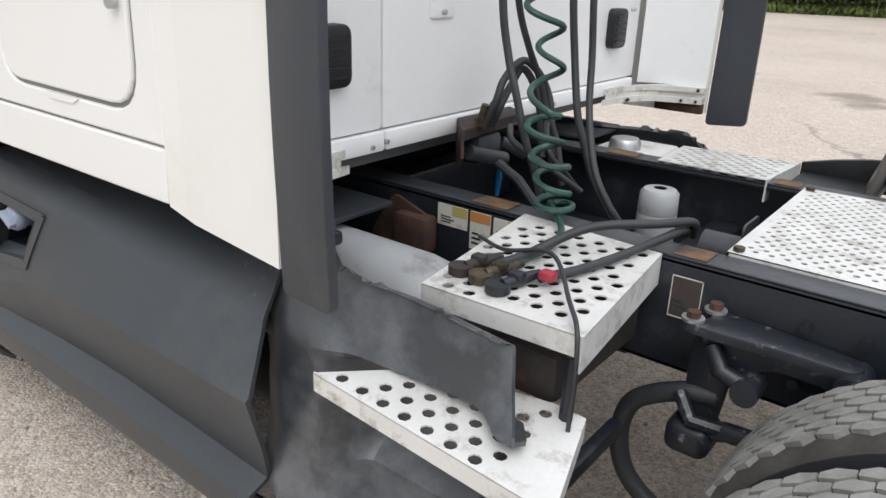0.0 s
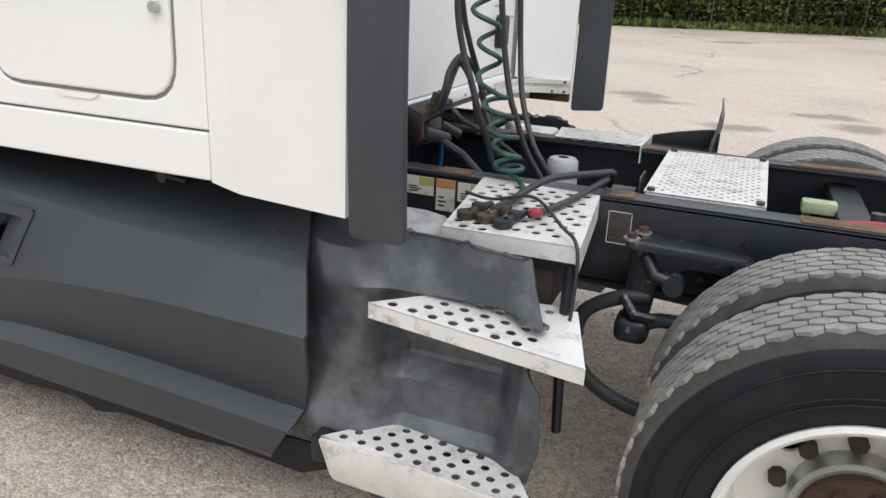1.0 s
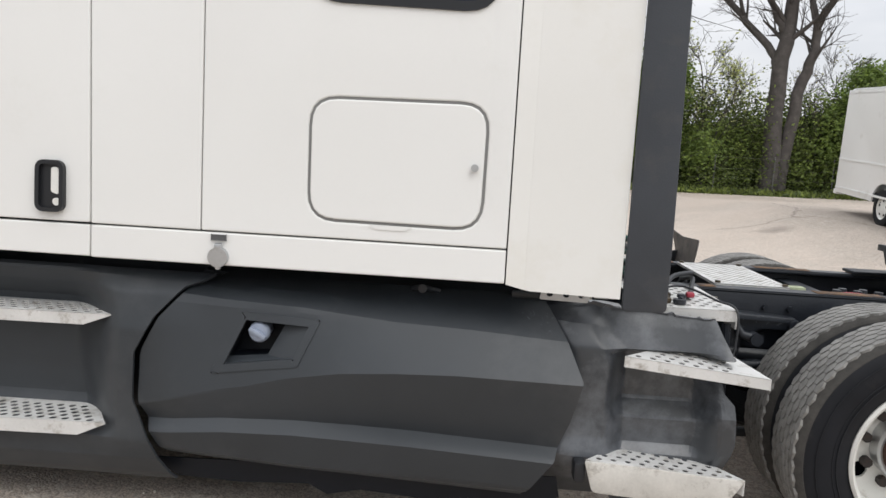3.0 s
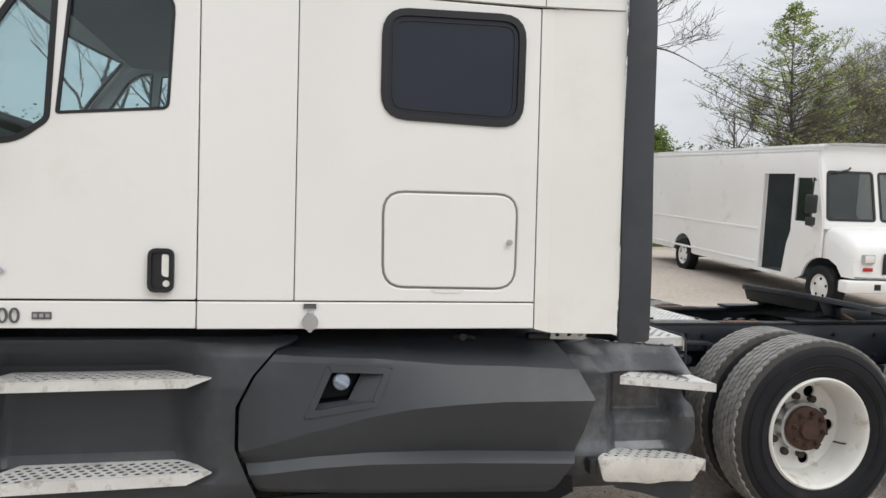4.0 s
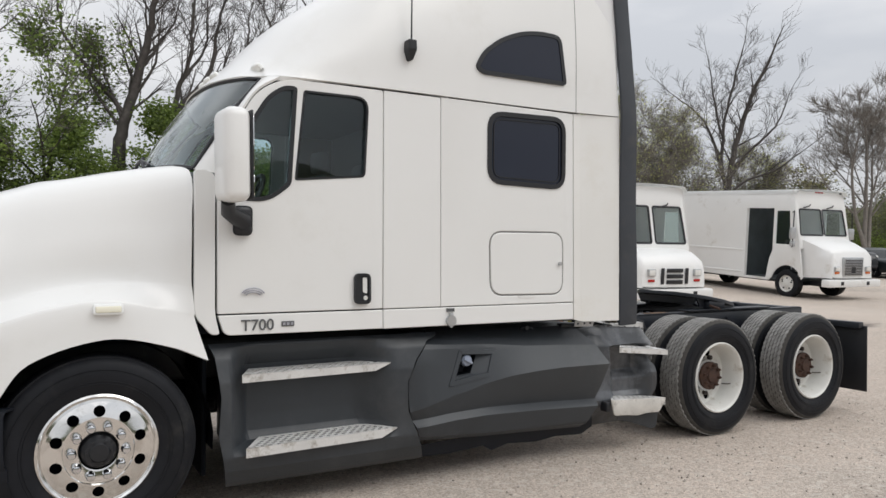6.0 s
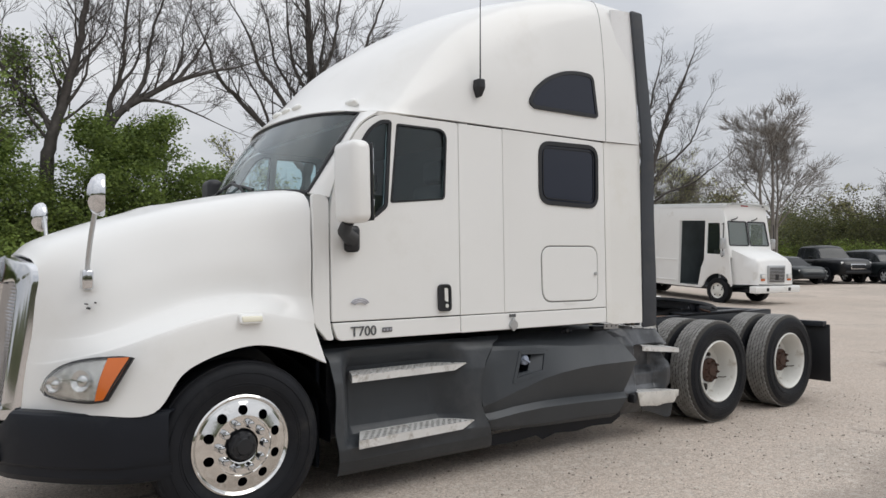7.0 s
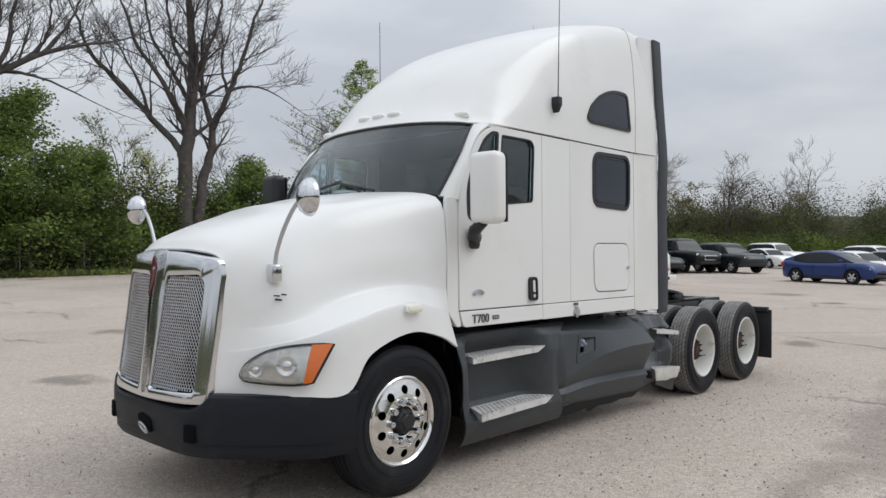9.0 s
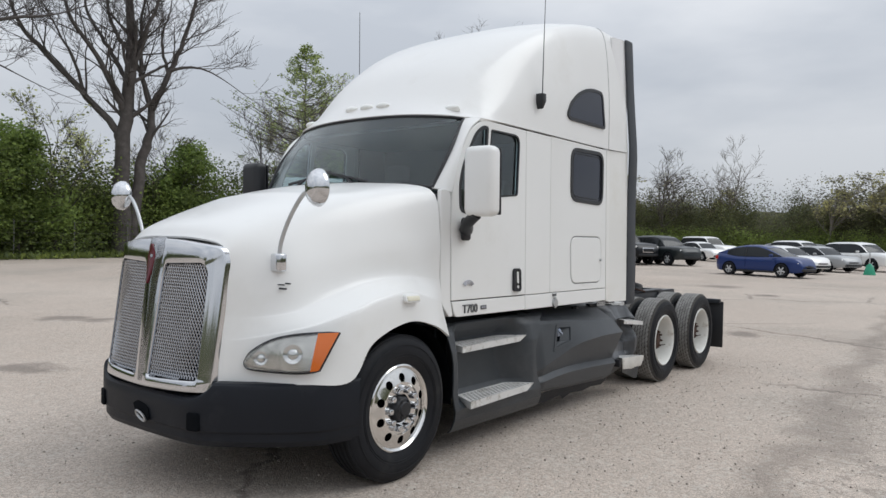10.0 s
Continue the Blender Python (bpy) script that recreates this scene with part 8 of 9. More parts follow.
limbed_tree(49.5, 40.6, (0.79, -0.61), [
    (0.34, 0.10, [(0, 0, 0), (0, 0, 5.0), (0.3, 0, 9.0), (1.2, 0, 12.5), (2.2, 0, 15.5), (3.6, 0, 18.5)]),
    (0.18, 0.05, [(0, 0, 6.0), (-0.5, 0, 9.0), (-0.3, 0, 12.5), (0.4, 0, 16.0), (1.2, 0, 19.2)]),
    (0.14, 0.04, [(-0.3, 0, 8.0), (-1.4, 0, 11.5), (-2.6, 0, 13.5), (-4.4, 0, 15.0)]),
    (0.12, 0.04, [(-0.3, 0, 11.0), (-1.1, 0, 14.0), (-1.6, 0, 17.5)]),
    (0.14, 0.04, [(0.3, 0, 8.5), (2.2, 0, 10.5), (4.0, 0, 12.3), (5.0, 0, 14.6)]),
    (0.12, 0.04, [(0.1, 0, 6.4), (1.8, 0, 7.6), (4.0, 0, 8.4), (6.2, 0, 10.0)]),
], 47, "tall bare tree with wide limbs", reach=2.4)
for x, y, h, sd, lf in ((33.8, 40.8, 13.5, 53, M_LEAF_PALE), (37.5, 42.0, 15.5, 59, M_LEAF_PALE), (41.0, 41.0, 14.5, 61, M_LEAF_PALE), (45.0, 42.5, 14.0, 63, M_LEAF_PALE), (31.0, 42.0, 12.5, 67, M_LEAF_BUD), (54.5, 42.0, 12.5, 69, M_LEAF_PALE)):
    tree(x, y, h, sd, ((0.15, 0, 1.0), (-0.3, 0, 0.95), (0.35, 0.1, 0.8)), 4, lf, 3400, 0.10, 0.13, spread=0.7, label="tree hazy with small pale spring leaves", twig_r=1.0, up=0.9, bark=M_BARK_PALE)
# far bare trees: the pale bark stands in for haze
tree(58.0, 33.0, 17.0, 71, ((0.0, 0, 1.0), (-0.28, 0.1, 0.9), (0.22, 0.1, 0.85)), 4, trunk_r=0.20, label="bare spreading tree with grey limbs", twig_r=1.5, bark=M_BARK_PALE)
tree(77.0, 30.3, 13.2, 73, ((-0.3, 0, 0.8), (0.3, 0, 0.9), (0.0, 0.1, 1.0)), 3, M_LEAF_BUD, 250, 0.10, 0.20, spread=0.8, label="rounded bare tree with dense twigs", twig_r=1.5, up=0.3, bark=M_BARK)
tree(84.0, 25.0, 14.0, 79, ((0.0, 0, 1.0), (0.2, 0.1, 0.8)), 3, trunk_r=0.16, label="bare tree far behind the cars", twig_r=1.6, up=1.0, bark=M_BARK_PALE)
tree(86.0, 8.0, 9.5, 83, ((0.1, 0, 1.0), (-0.3, 0, 0.9)), 3, M_LEAF_BUD, 1500, 0.2, 0.15, label="low bare tree behind the cars", twig_r=2.0, bark=M_BARK_PALE)


def edge_point(t):
    """A place t metres along the lot's edge from x = -60, and the way outwards."""
    pts = [(-60, 33.3)] + [p for p in WOODS if -50 < p[0] <= 92]
    for (ax, ay), (bx, by) in zip(pts, pts[1:]):
        d = math.hypot(bx - ax, by - ay)
        if t <= d:
            u = t / d
            return ax + (bx - ax) * u, ay + (by - ay) * u, -(by - ay) / d, (bx - ax) / d
        t -= d
    return bx, by, 1.0, 0.0


def thicket(name, t0, t1, n, height, depth, size, material, label, front=0.8, base=0.0):
    """A belt of overgrown shrubs: many small leaves in uneven mounds."""
    mounds = []
    t = t0
    while t < t1:
        mounds.append((t, RNG.uniform(front, front + depth), RNG.uniform(0.66, 1.08) * height, RNG.uniform(1.1, 2.4)))
        t += RNG.uniform(0.22, 0.5)
    cs = []
    per = max(1, n // len(mounds))
    for tt, off, h, w in mounds:
        x, y, nx, ny = edge_point(tt)
        cx, cy = x + nx * off, y + ny * off
        z0 = lot_z(cx, cy)
        k = RNG.normal(size=(per, 3))
        k /= np.linalg.norm(k, axis=1)[:, None]
        rr = RNG.uniform(0.55, 1.0, size=(per, 1)) ** 0.6
        lump = 1 + 0.25 * np.sin(k[:, :1] * 7 + tt) * np.cos(k[:, 2:] * 6 + off)
        k = k * rr * lump
        cs.append(np.stack([cx + k[:, 0] * w, cy + k[:, 1] * w, z0 + base + h * 0.5 + k[:, 2] * h * 0.52], 1))
    cs = np.concatenate(cs)
    cs = cs[cs[:, 2] > 0.05]
    ob = new(name, leaves_mesh(name, cs, size, material))
    return tagged(ob, label, "shrubs", kind="stuff")


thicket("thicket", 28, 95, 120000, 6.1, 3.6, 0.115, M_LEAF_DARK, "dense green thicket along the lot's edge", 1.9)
thicket("thicket", 28, 95, 80000, 5.6, 3.0, 0.105, M_LEAF, "fresh green shrubs along the lot's edge", 1.3)
# dark leaves paint the shade along the thicket's foot
thicket("thicket", 28, 95, 14000, 1.9, 1.0, 0.10, M_LEAF_DARK, "low shrubs in front of the thicket, shade put into their dark leaves", 0.9)
thicket("thicket", 93, 180, 110000, 6.6, 4.0, 0.13, M_LEAF_FAR, "far olive green thicket behind the cars", 2.5)
thicket("thicket", 93, 180, 70000, 3.4, 1.6, 0.12, M_LEAF, "far green shrubs behind the cars", 1.0)
thicket("thicket", 93, 180, 130000, 9.3, 6.0, 0.13, M_BRUSH, "far brown brush behind the cars", 4.5)
thicket("thicket", 93, 180, 110000, 8.4, 6.0, 0.12, M_LEAF_FAR, "far olive brush behind the cars", 3.6)
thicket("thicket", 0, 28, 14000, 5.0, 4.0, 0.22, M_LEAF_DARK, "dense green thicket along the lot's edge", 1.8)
for tx, h, sd in ((65.0, 9.5, 1), (61.5, 9.0, 2), (63.4, 8.6, 7), (68.0, 6.5, 4), (78.5, 7.0, 3), (57.0, 8.0, 5), (53.5, 7.5, 6)):
    x, y, nx, ny = edge_point(tx)
    x, y = x + nx * 2.0, y + ny * 2.0
    root = thing("young_tree", Matrix.Translation((x, y, lot_z(x, y) - 0.05)), "bushy young tree in bright green leaf", "tree")
    rnd = random.Random(sd)
    bm = nb()
    tube(bm, [(0, 0, 0), (0.1, 0, h * 0.4), (0, 0.1, h * 0.92)], [0.11, 0.07, 0.02], 8)
    cs = []
    for k in range(46):
        z = h * (0.12 + 0.86 * k / 46)
        a = rnd.uniform(0, 6.28)
        ln = (1 - (z / h) ** 1.5) * h * 0.40 + 0.25
        tip = Vector((math.cos(a) * ln, math.sin(a) * ln, z + ln * 0.35))
        tube(bm, [(0, 0, z), tip * 0.5 + Vector((0, 0, z * 0.5)), tip], [0.03, 0.02, 0.008], 4, caps=False)
        for _ in range(290):
            f = rnd.uniform(0.25, 1.05)
            cs.append((tip.x * f + rnd.gauss(0, 0.36), tip.y * f + rnd.gauss(0, 0.36), z + (tip.z - z) * f + rnd.gauss(0, 0.28)))
    part("trunk", bm, M_BARK, root, angle=80)
    ob = new("crown", leaves_mesh("crown", cs, 0.115, M_LEAF_BRIGHT))
    ob.parent = root



def wood_mass(name, line, height, depth, seed, material, label):
    """The closed inside of a far belt of brush: an uneven bank along a line of places."""
    rng = np.random.default_rng(seed)
    rows = []
    pos = 0.0
    ph = rng.uniform(0, 6.28, 8)
    for x, y, nx, ny in line:
        pos += 1.0
        h = height * (0.80 + 0.07 * math.sin(pos * 0.37 + ph[0]) + 0.05 * math.sin(pos * 0.93 + ph[1]) + 0.05 * rng.uniform(-1, 1))
        row = []
        for k in range(11):
            f = k / 10
            o = depth * (1 - math.cos(f * math.pi)) / 2
            z = h * math.sin(f * math.pi) ** 0.55 if 0 < k < 10 else -0.2
            jit = rng.uniform(-0.45, 0.45, 3) * (0.0 if k in (0, 10) else 1.0)
            px_, py_ = x + nx * o + jit[0], y + ny * o + jit[1]
            row.append(Vector((px_, py_, lot_z(px_, py_) + z + jit[2])))
        rows.append(row)
    bm = nb()
    grid(bm, rows)
    return tagged(part(name, bm, material, angle=30), label, "shrubs", kind="stuff")


def inwards(e, o):
    return e[0] + e[2] * o, e[1] + e[3] * o, e[2], e[3]


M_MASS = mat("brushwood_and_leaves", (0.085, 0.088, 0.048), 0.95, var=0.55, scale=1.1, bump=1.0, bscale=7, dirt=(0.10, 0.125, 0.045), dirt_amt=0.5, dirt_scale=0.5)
# paler copy of the brushwood, with distance haze put into its colour
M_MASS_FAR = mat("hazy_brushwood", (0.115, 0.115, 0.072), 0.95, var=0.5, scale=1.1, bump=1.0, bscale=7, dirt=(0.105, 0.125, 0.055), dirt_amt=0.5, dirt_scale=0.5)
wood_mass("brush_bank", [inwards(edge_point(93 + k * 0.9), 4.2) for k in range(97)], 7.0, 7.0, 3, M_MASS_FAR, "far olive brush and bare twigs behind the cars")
# closed bank whose dark colour stands for the shade between the leaves
wood_mass("brush_bank", [inwards(edge_point(28 + k * 0.9), 2.8) for k in range(74)], 5.0, 4.5, 4, M_MASS, "dark filler for the shade inside the green thicket")
# unseen woods added behind the walk, so that glass and plastic reflect something dark
wood_mass("brush_bank", [(70 - k * 2.0, -46 - 4 * math.sin(k * 0.13), 0.0, -1.0) for k in range(75)], 10.5, 14.0, 5, M_MASS, "unseen dark woods added across the lot for reflections")
wood_mass("brush_bank", [(-78 - 3 * math.sin(k * 0.2), -50 + k * 2.0, -1.0, 0.0) for k in range(44)], 10.0, 14.0, 6, M_MASS, "unseen dark woods added across the lot for reflections")

# small bare trees repeated along the far edge
proto = tree(86.0, 14.0, 10, 97, ((0.1, 0, 1.0), (-0.3, 0, 0.85)), 3, M_LEAF_BUD, 900, 0.22, 0.16, label="small bare tree in the far hedge", twig_r=1.8, bark=M_BARK_PALE)
tagged(proto, group="small bare trees")
rnd = random.Random(5)
for tx in (101, 113, 124, 135, 147, 160):
    x, y, nx, ny = edge_point(tx + rnd.uniform(-1.5, 1.5))
    o = rnd.uniform(6, 11)
    x, y = x + nx * o, y + ny * o
    k = rnd.uniform(0.75, 1.15)
    copy_thing(proto, pose(x, y, lot_z(x, y) - 0.05, 0, 0, rnd.uniform(0, 360)) @ Matrix.Diagonal((k, k, k, 1)))

# grass along the verge
cs = []
for _ in range(16000):
    x, y, nx, ny = edge_point(RNG.uniform(26, 120))
    o = RNG.uniform(-0.35, 1.6)
    x, y = x + nx * o + RNG.normal(0, 0.15), y + ny * o + RNG.normal(0, 0.15)
    cs.append((x, y, lot_z(x, y) + RNG.uniform(0.02, 0.28)))
ob = new("verge_grass", leaves_mesh("verge_grass", cs, 0.11, M_GRASS, flat=2.5, long=2.6))
tagged(ob, "rough green grass along the lot's edge", "grass", kind="stuff")

# wire fence in front of the thicket
M_FENCE = mat("weathered_post", (0.17, 0.17, 0.165), 0.7, 0.2, var=0.15)
fence = thing("wire_fence", Matrix.Identity(4), "galvanised wire fence overgrown by shrubs", "fence")
prev = None
for k in range(27):
    x, y, nx, ny = edge_point(30 + k * 3.1)
    x, y = x + nx * 0.75, y + ny * 0.75
    z = lot_z(x, y)
    bm = nb()
    rod(bm, (x, y, z - 0.05), (x, y, z + 1.95), 0.026, 8)
    rod(bm, (x, y, z + 1.95), (x, y, z + 1.98), 0.042, 8, 0.02)
    part("fence_post", bm, M_FENCE, fence)
    if prev:
        bm = nb()
        for h_, r_ in ((1.88, 0.005), (1.3, 0.004), (0.8, 0.004), (0.3, 0.004)):
            rod(bm, (prev[0], prev[1], prev[2] + h_), (x, y, z + h_), r_, 6)
        part("fence_rail", bm, M_FENCE, fence)
    prev = (x, y, z)

# ---- parked vehicles ----
M_VAN = mat("white_van_paint", (0.80, 0.80, 0.785), 0.4, var=0.03, scale=1.0, coat=0.15, dirt=(0.55, 0.52, 0.46), dirt_amt=0.12, dirt_scale=1.5)
M_CARGLASS = mat("car_window_glass", (0.010, 0.013, 0.016), 0.10, var=0.05, spec=0.35)
M_CARRIM = mat("silver_wheel_paint", (0.50, 0.51, 0.52), 0.35, 0.2, var=0.06)
M_VANIN = mat("dark_van_interior", (0.055, 0.066, 0.072), 0.7, var=0.3, scale=3)
M_VANGLASS = glass("van_window_glass", (0.70, 0.79, 0.78))


def road_wheel(parent, x, y, r, w, rim_mat, label=""):
    """A small vehicle's wheel; y > 0 on the left."""
    o = 1 if y > 0 else -1
    bm = nb()
    lathe(bm, [(r * 0.60, 0.0), (r * 0.64, o * 0.010), (r * 0.90, o * 0.012), (r * 0.98, 0.0), (r, -o * 0.03), (r, -o * (w - 0.03)), (r * 0.95, -o * w), (r * 0.6, -o * w)], (x, y, r), "y", 28)
    tyre = part("tyre", bm, M_TYRE, parent)
    bm = nb()
    lathe(bm, [(r * 0.63, o * 0.004), (r * 0.60, -o * 0.01), (r * 0.52, -o * 0.035), (r * 0.25, -o * 0.02), (r * 0.15, 0.0), (0.012, 0.0)], (x, y, r), "y", 28)
    rim = part("rim", bm, rim_mat, tyre, label)
    if rim_mat is M_RIM_WHITE:
        # small near-black plates painted as the shade in the wheel's openings
        bm = nb()
        plate(bm, [(r * 0.06 * math.cos(j * math.pi / 4), r * 0.06 * math.sin(j * math.pi / 4)) for j in range(8)], [], lambda u, v, w_: Vector((u, o * (-0.016 - w_), v)), 0.012)
        me = as_mesh(bm, "wheel_opening", M_GAP)
        for k in range(5):
            a = k * math.pi / 2.5 + 0.3
            put_mesh("wheel_opening", me, rim, Matrix.Translation((x + r * 0.40 * math.cos(a), y, r + r * 0.40 * math.sin(a))))
        return
    bm = nb()
    lathe(bm, [(r * 0.55, -o * 0.022), (r * 0.10, -o * 0.012), (0.012, -o * 0.012)], (x, y, r), "y", 24)
    part("brake_disc", bm, M_SEAL, rim)
    bm = nb()
    for k in range(5):
        a = k * math.pi / 2.5 + 0.3
        y0, y1 = sorted((y - o * 0.012, y + o * 0.006))
        box(bm, r * 0.05, r * 0.60, y0, y1, -r * 0.11, r * 0.11, 0.006, m=Matrix.Translation((x, 0, r)) @ Matrix.Rotation(a, 4, "Y"))
    part("spoke_face", bm, M_CARRIM, rim)


def step_van(m, style, H, label):
    """A delivery step van; its nose points to +x, the front axle is at x = 0."""
    van = thing("step_van", m, label, "van", "delivery vans")
    W, front = 1.10, 0.35
    back, rear_axle, axle = (-7.35, -4.91, 0.42) if style == 1 else (-5.4, -4.0, 0.0)
    z0, top = 0.45, H
    rs = lambda u, v, w: Vector((u, -(W - w), v))
    ls = lambda u, v, w: Vector((u, W - w, v))
    arch = [(axle + 0.52 * math.cos(a), 0.42 + 0.52 * math.sin(a)) for a in np.linspace(math.pi, 0, 13)]
    arch = [p for p in arch if p[0] < front + 0.03][1:] + [(front + 0.06, 0.94)] if style == 1 else arch[1:-1] + [(0.55, 0.62)]
    side_loop = [(back, z0 + 0.05)] + [(rear_axle - 0.55, z0 + 0.05)] + [(rear_axle + 0.5 * math.cos(a), 0.44 + 0.48 * math.sin(a)) for a in np.linspace(math.pi - 0.1, 0.1, 13)] + [(rear_axle + 0.6, z0 + 0.02), (-1.55, z0)]
    door_loop = [(-1.52, 0.52), (-0.72, 0.52), (-0.62, 1.1), (-0.52, 1.35), (-0.52, top - 0.55), (-1.52, top - 0.55)]
    tail_loop = side_loop + [(axle - 0.62 if style == 2 else -0.30, z0)] + arch + [(front + 0.05, 1.55), (front - 0.25, top - 0.10), (back, top - 0.05)]
    win = [(-0.42, 1.55), (0.10, 1.55), (0.02, top - 0.62), (-0.42, top - 0.62)]
    bm = nb()
    plate(bm, tail_loop, [door_loop, win], rs, 0.04, 0.004)
    body = part("body_side", bm, M_VAN, van)
    bm = nb()
    plate(bm, tail_loop, [win], ls, 0.04, 0.004)
    part("body_side", bm, M_VAN, van)
    bm = nb()
    rows = []
    for x in (back, back + 0.1, front - 0.35, front - 0.12):
        zz = top - (0.10 if x == back else 0.05)
        rows.append([Vector((x, y, zz + dz)) for y, dz in ((-W - 0.005, -0.09), (-W * 0.97, 0.01), (-W * 0.8, 0.06), (0, 0.08), (W * 0.8, 0.06), (W * 0.97, 0.01), (W + 0.005, -0.09))])
    grid(bm, [crom(r, 3) for r in rows])
    bmesh.ops.solidify(bm, geom=bm.faces[:], thickness=0.03)
    part("roof", bm, M_VAN, van)
    bm = nb()
    box(bm, back - 0.02, back + 0.03, -W + 0.02, W - 0.02, z0, top - 0.05, 0.02)
    box(bm, back - 0.22, back + 0.02, -W + 0.05, W - 0.05, 0.44, 0.56, 0.02)
    part("rear_wall", bm, M_VAN, van)
    for z in (1.28, 0.60):
        bm = nb()
        box(bm, back + 0.02, -1.62, -W - 0.018, -W, z, z + 0.05, 0.006)
        part("rub_rail", bm, M_VAN, van)
    # front wall with the two windscreen panes
    slope = lambda z: front + 0.05 - 0.30 * (z - 1.55) / (top - 1.65)
    fw = lambda u, v, w: Vector((slope(v) - w, u, v))
    ws, wtop, gap = (1.62, top - 0.50, 0.06) if style == 1 else (1.84, top - 0.56, 0.03)
    panes = [rpoly([(s * gap, ws), (s * (W - 0.10), ws), (s * (W - 0.16), wtop), (s * gap, wtop)], 0.06) for s in (-1, 1)]
    bm = nb()
    plate(bm, [(-W + 0.02, 1.45), (W - 0.02, 1.45), (W - 0.02, top - 0.03), (-W + 0.02, top - 0.03)], panes, fw, 0.04, 0.003)
    fwall = part("front_wall", bm, M_VAN, van)
    for p_ in panes:
        bm = nb()
        plate(bm, inset(p_, 0.01), [], lambda u, v, w: fw(u, v, w + 0.015), 0.008)
        gl = part("windscreen_pane", bm, M_VANGLASS, fwall, "grey-green windscreen pane")
        gl.visible_shadow = False
        bm = nb()
        ring(bm, inset(p_, -0.02), inset(p_, 0.025), lambda u, v, w: fw(u, v, w - 0.008), 0.02)
        part("pane_gasket", bm, M_BLACK, gl)
        c = sum(u for u, _ in p_) / len(p_)
        bm = nb()
        tube(bm, [fw(c, top - 0.42, -0.05), fw(c - 0.05, top - 0.46, -0.06), fw(c - 0.30, top - 0.52, -0.05)], 0.018, 6)
        part("wiper", bm, M_BLACK, gl)
    # hood
    bm = nb()
    hw = 0.98 if style == 1 else 0.86
    st = [(front - 0.02, hw + 0.06, 1.50, 0.94), (front + 0.20, hw + 0.04, 1.47, 0.93), (front + 0.38, hw + 0.02, 1.43, 0.84), (front + 0.52, hw + 0.01, 1.36, 0.66), (front + 0.62, hw, 1.30, 0.66), (front + 0.72, hw - 0.03, 1.12, 0.66), (front + 0.75, hw - 0.05, 0.72, 0.66)]
    if style == 2:
        st = [(front - 0.06, 0.96, 1.80, 0.62), (front + 0.40, 0.93, 1.64, 0.64), (front + 0.78, 0.90, 1.47, 0.66), (front + 0.90, 0.87, 1.36, 0.66), (front + 0.95, 0.85, 0.72, 0.66)]
    rows = [[Vector((x, y, z)) for y, z in ((-w_, lo), (-w_, lo + (hi - lo) * 0.55), (-w_ * 0.97, hi - 0.07), (-w_ * 0.86, hi), (0, hi + 0.03), (w_ * 0.86, hi), (w_ * 0.97, hi - 0.07), (w_, lo + (hi - lo) * 0.55), (w_, lo))] for x, w_, hi, lo in st]
    grid(bm, rows)
    bm.faces.new([v for v in bm.verts if abs(v.co.x - st[-1][0]) < 1e-4])
    hoodp = part("hood", bm, M_VAN, van, angle=50)
    xf = st[-1][0] + 0.002
    if style == 1:
        for k in range(3):
            bm = nb()
            box(bm, xf, xf + 0.02, -0.24, 0.24, 0.74 + k * 0.13, 0.83 + k * 0.13, 0.008)
            part("grille_slot", bm, M_BLACK, hoodp)
        for s in (-1, 1):
            bm = nb()
            box(bm, xf, xf + 0.02, s * 0.36 - 0.045, s * 0.36 + 0.045, 0.74, 1.10, 0.008)
            part("grille_slot", bm, M_BLACK, hoodp)
    else:
        bm = nb()
        box(bm, xf - 0.04, xf + 0.03, -0.42, 0.42, 0.72, 1.26, 0.02)
        gr = part("grille", bm, M_DULL_ALU, hoodp)
        bm = nb()
        for k in range(10):
            box(bm, xf + 0.03, xf + 0.036, -0.37, 0.37, 0.76 + k * 0.045, 0.785 + k * 0.045)
        box(bm, xf + 0.03, xf + 0.04, -0.08, 0.08, 0.83, 0.98)
        part("grille_slots", bm, M_BLACK, gr)
    for s in (-1, 1):
        bm = nb()
        yl = s * (0.68 if style == 1 else 0.66)
        box(bm, xf - 0.03, xf + 0.03, yl - 0.11, yl + 0.11, 0.92 if style == 1 else 0.86, 1.08 if style == 1 else 1.0, 0.015)
        hd = part("headlamp_bezel", bm, M_DULL_ALU, hoodp)
        bm = nb()
        box(bm, xf + 0.025, xf + 0.036, yl - 0.085, yl + 0.085, 0.94 if style == 1 else 0.875, 1.06 if style == 1 else 0.985, 0.01)
        part("headlamp_lens", bm, M_REFLECT, hd)
        bm = nb()
        box(bm, xf - 0.01, xf + 0.02, yl - 0.09, yl + 0.09, 0.79, 0.85, 0.01)
        part("turn_lamp", bm, M_AMBER if style == 2 else M_RED, hoodp)
    bm = nb()
    xb = xf - 0.132
    box(bm, xb, xb + 0.24, -W - 0.02, W + 0.02, 0.42, 0.63, 0.03)
    bump = part("bumper", bm, M_VAN, van)
    for s in (-1, 1):
        bm = nb()
        box(bm, xb + 0.235, xb + 0.248, s * 0.55 - 0.06, s * 0.55 + 0.06, 0.48, 0.58, 0.004)
        part("bumper_opening", bm, M_BLACK, bump)
    # inside, door, mirrors
    bm = nb()
    box(bm, back + 0.1, 0.2, -W + 0.06, W - 0.06, z0 + 0.03, z0 + 0.07)
    box(bm, -1.62, -1.58, -W + 0.05, W - 0.05, z0, top - 0.1)
    part("van_floor", bm, M_VANIN, van)
    bm = nb()
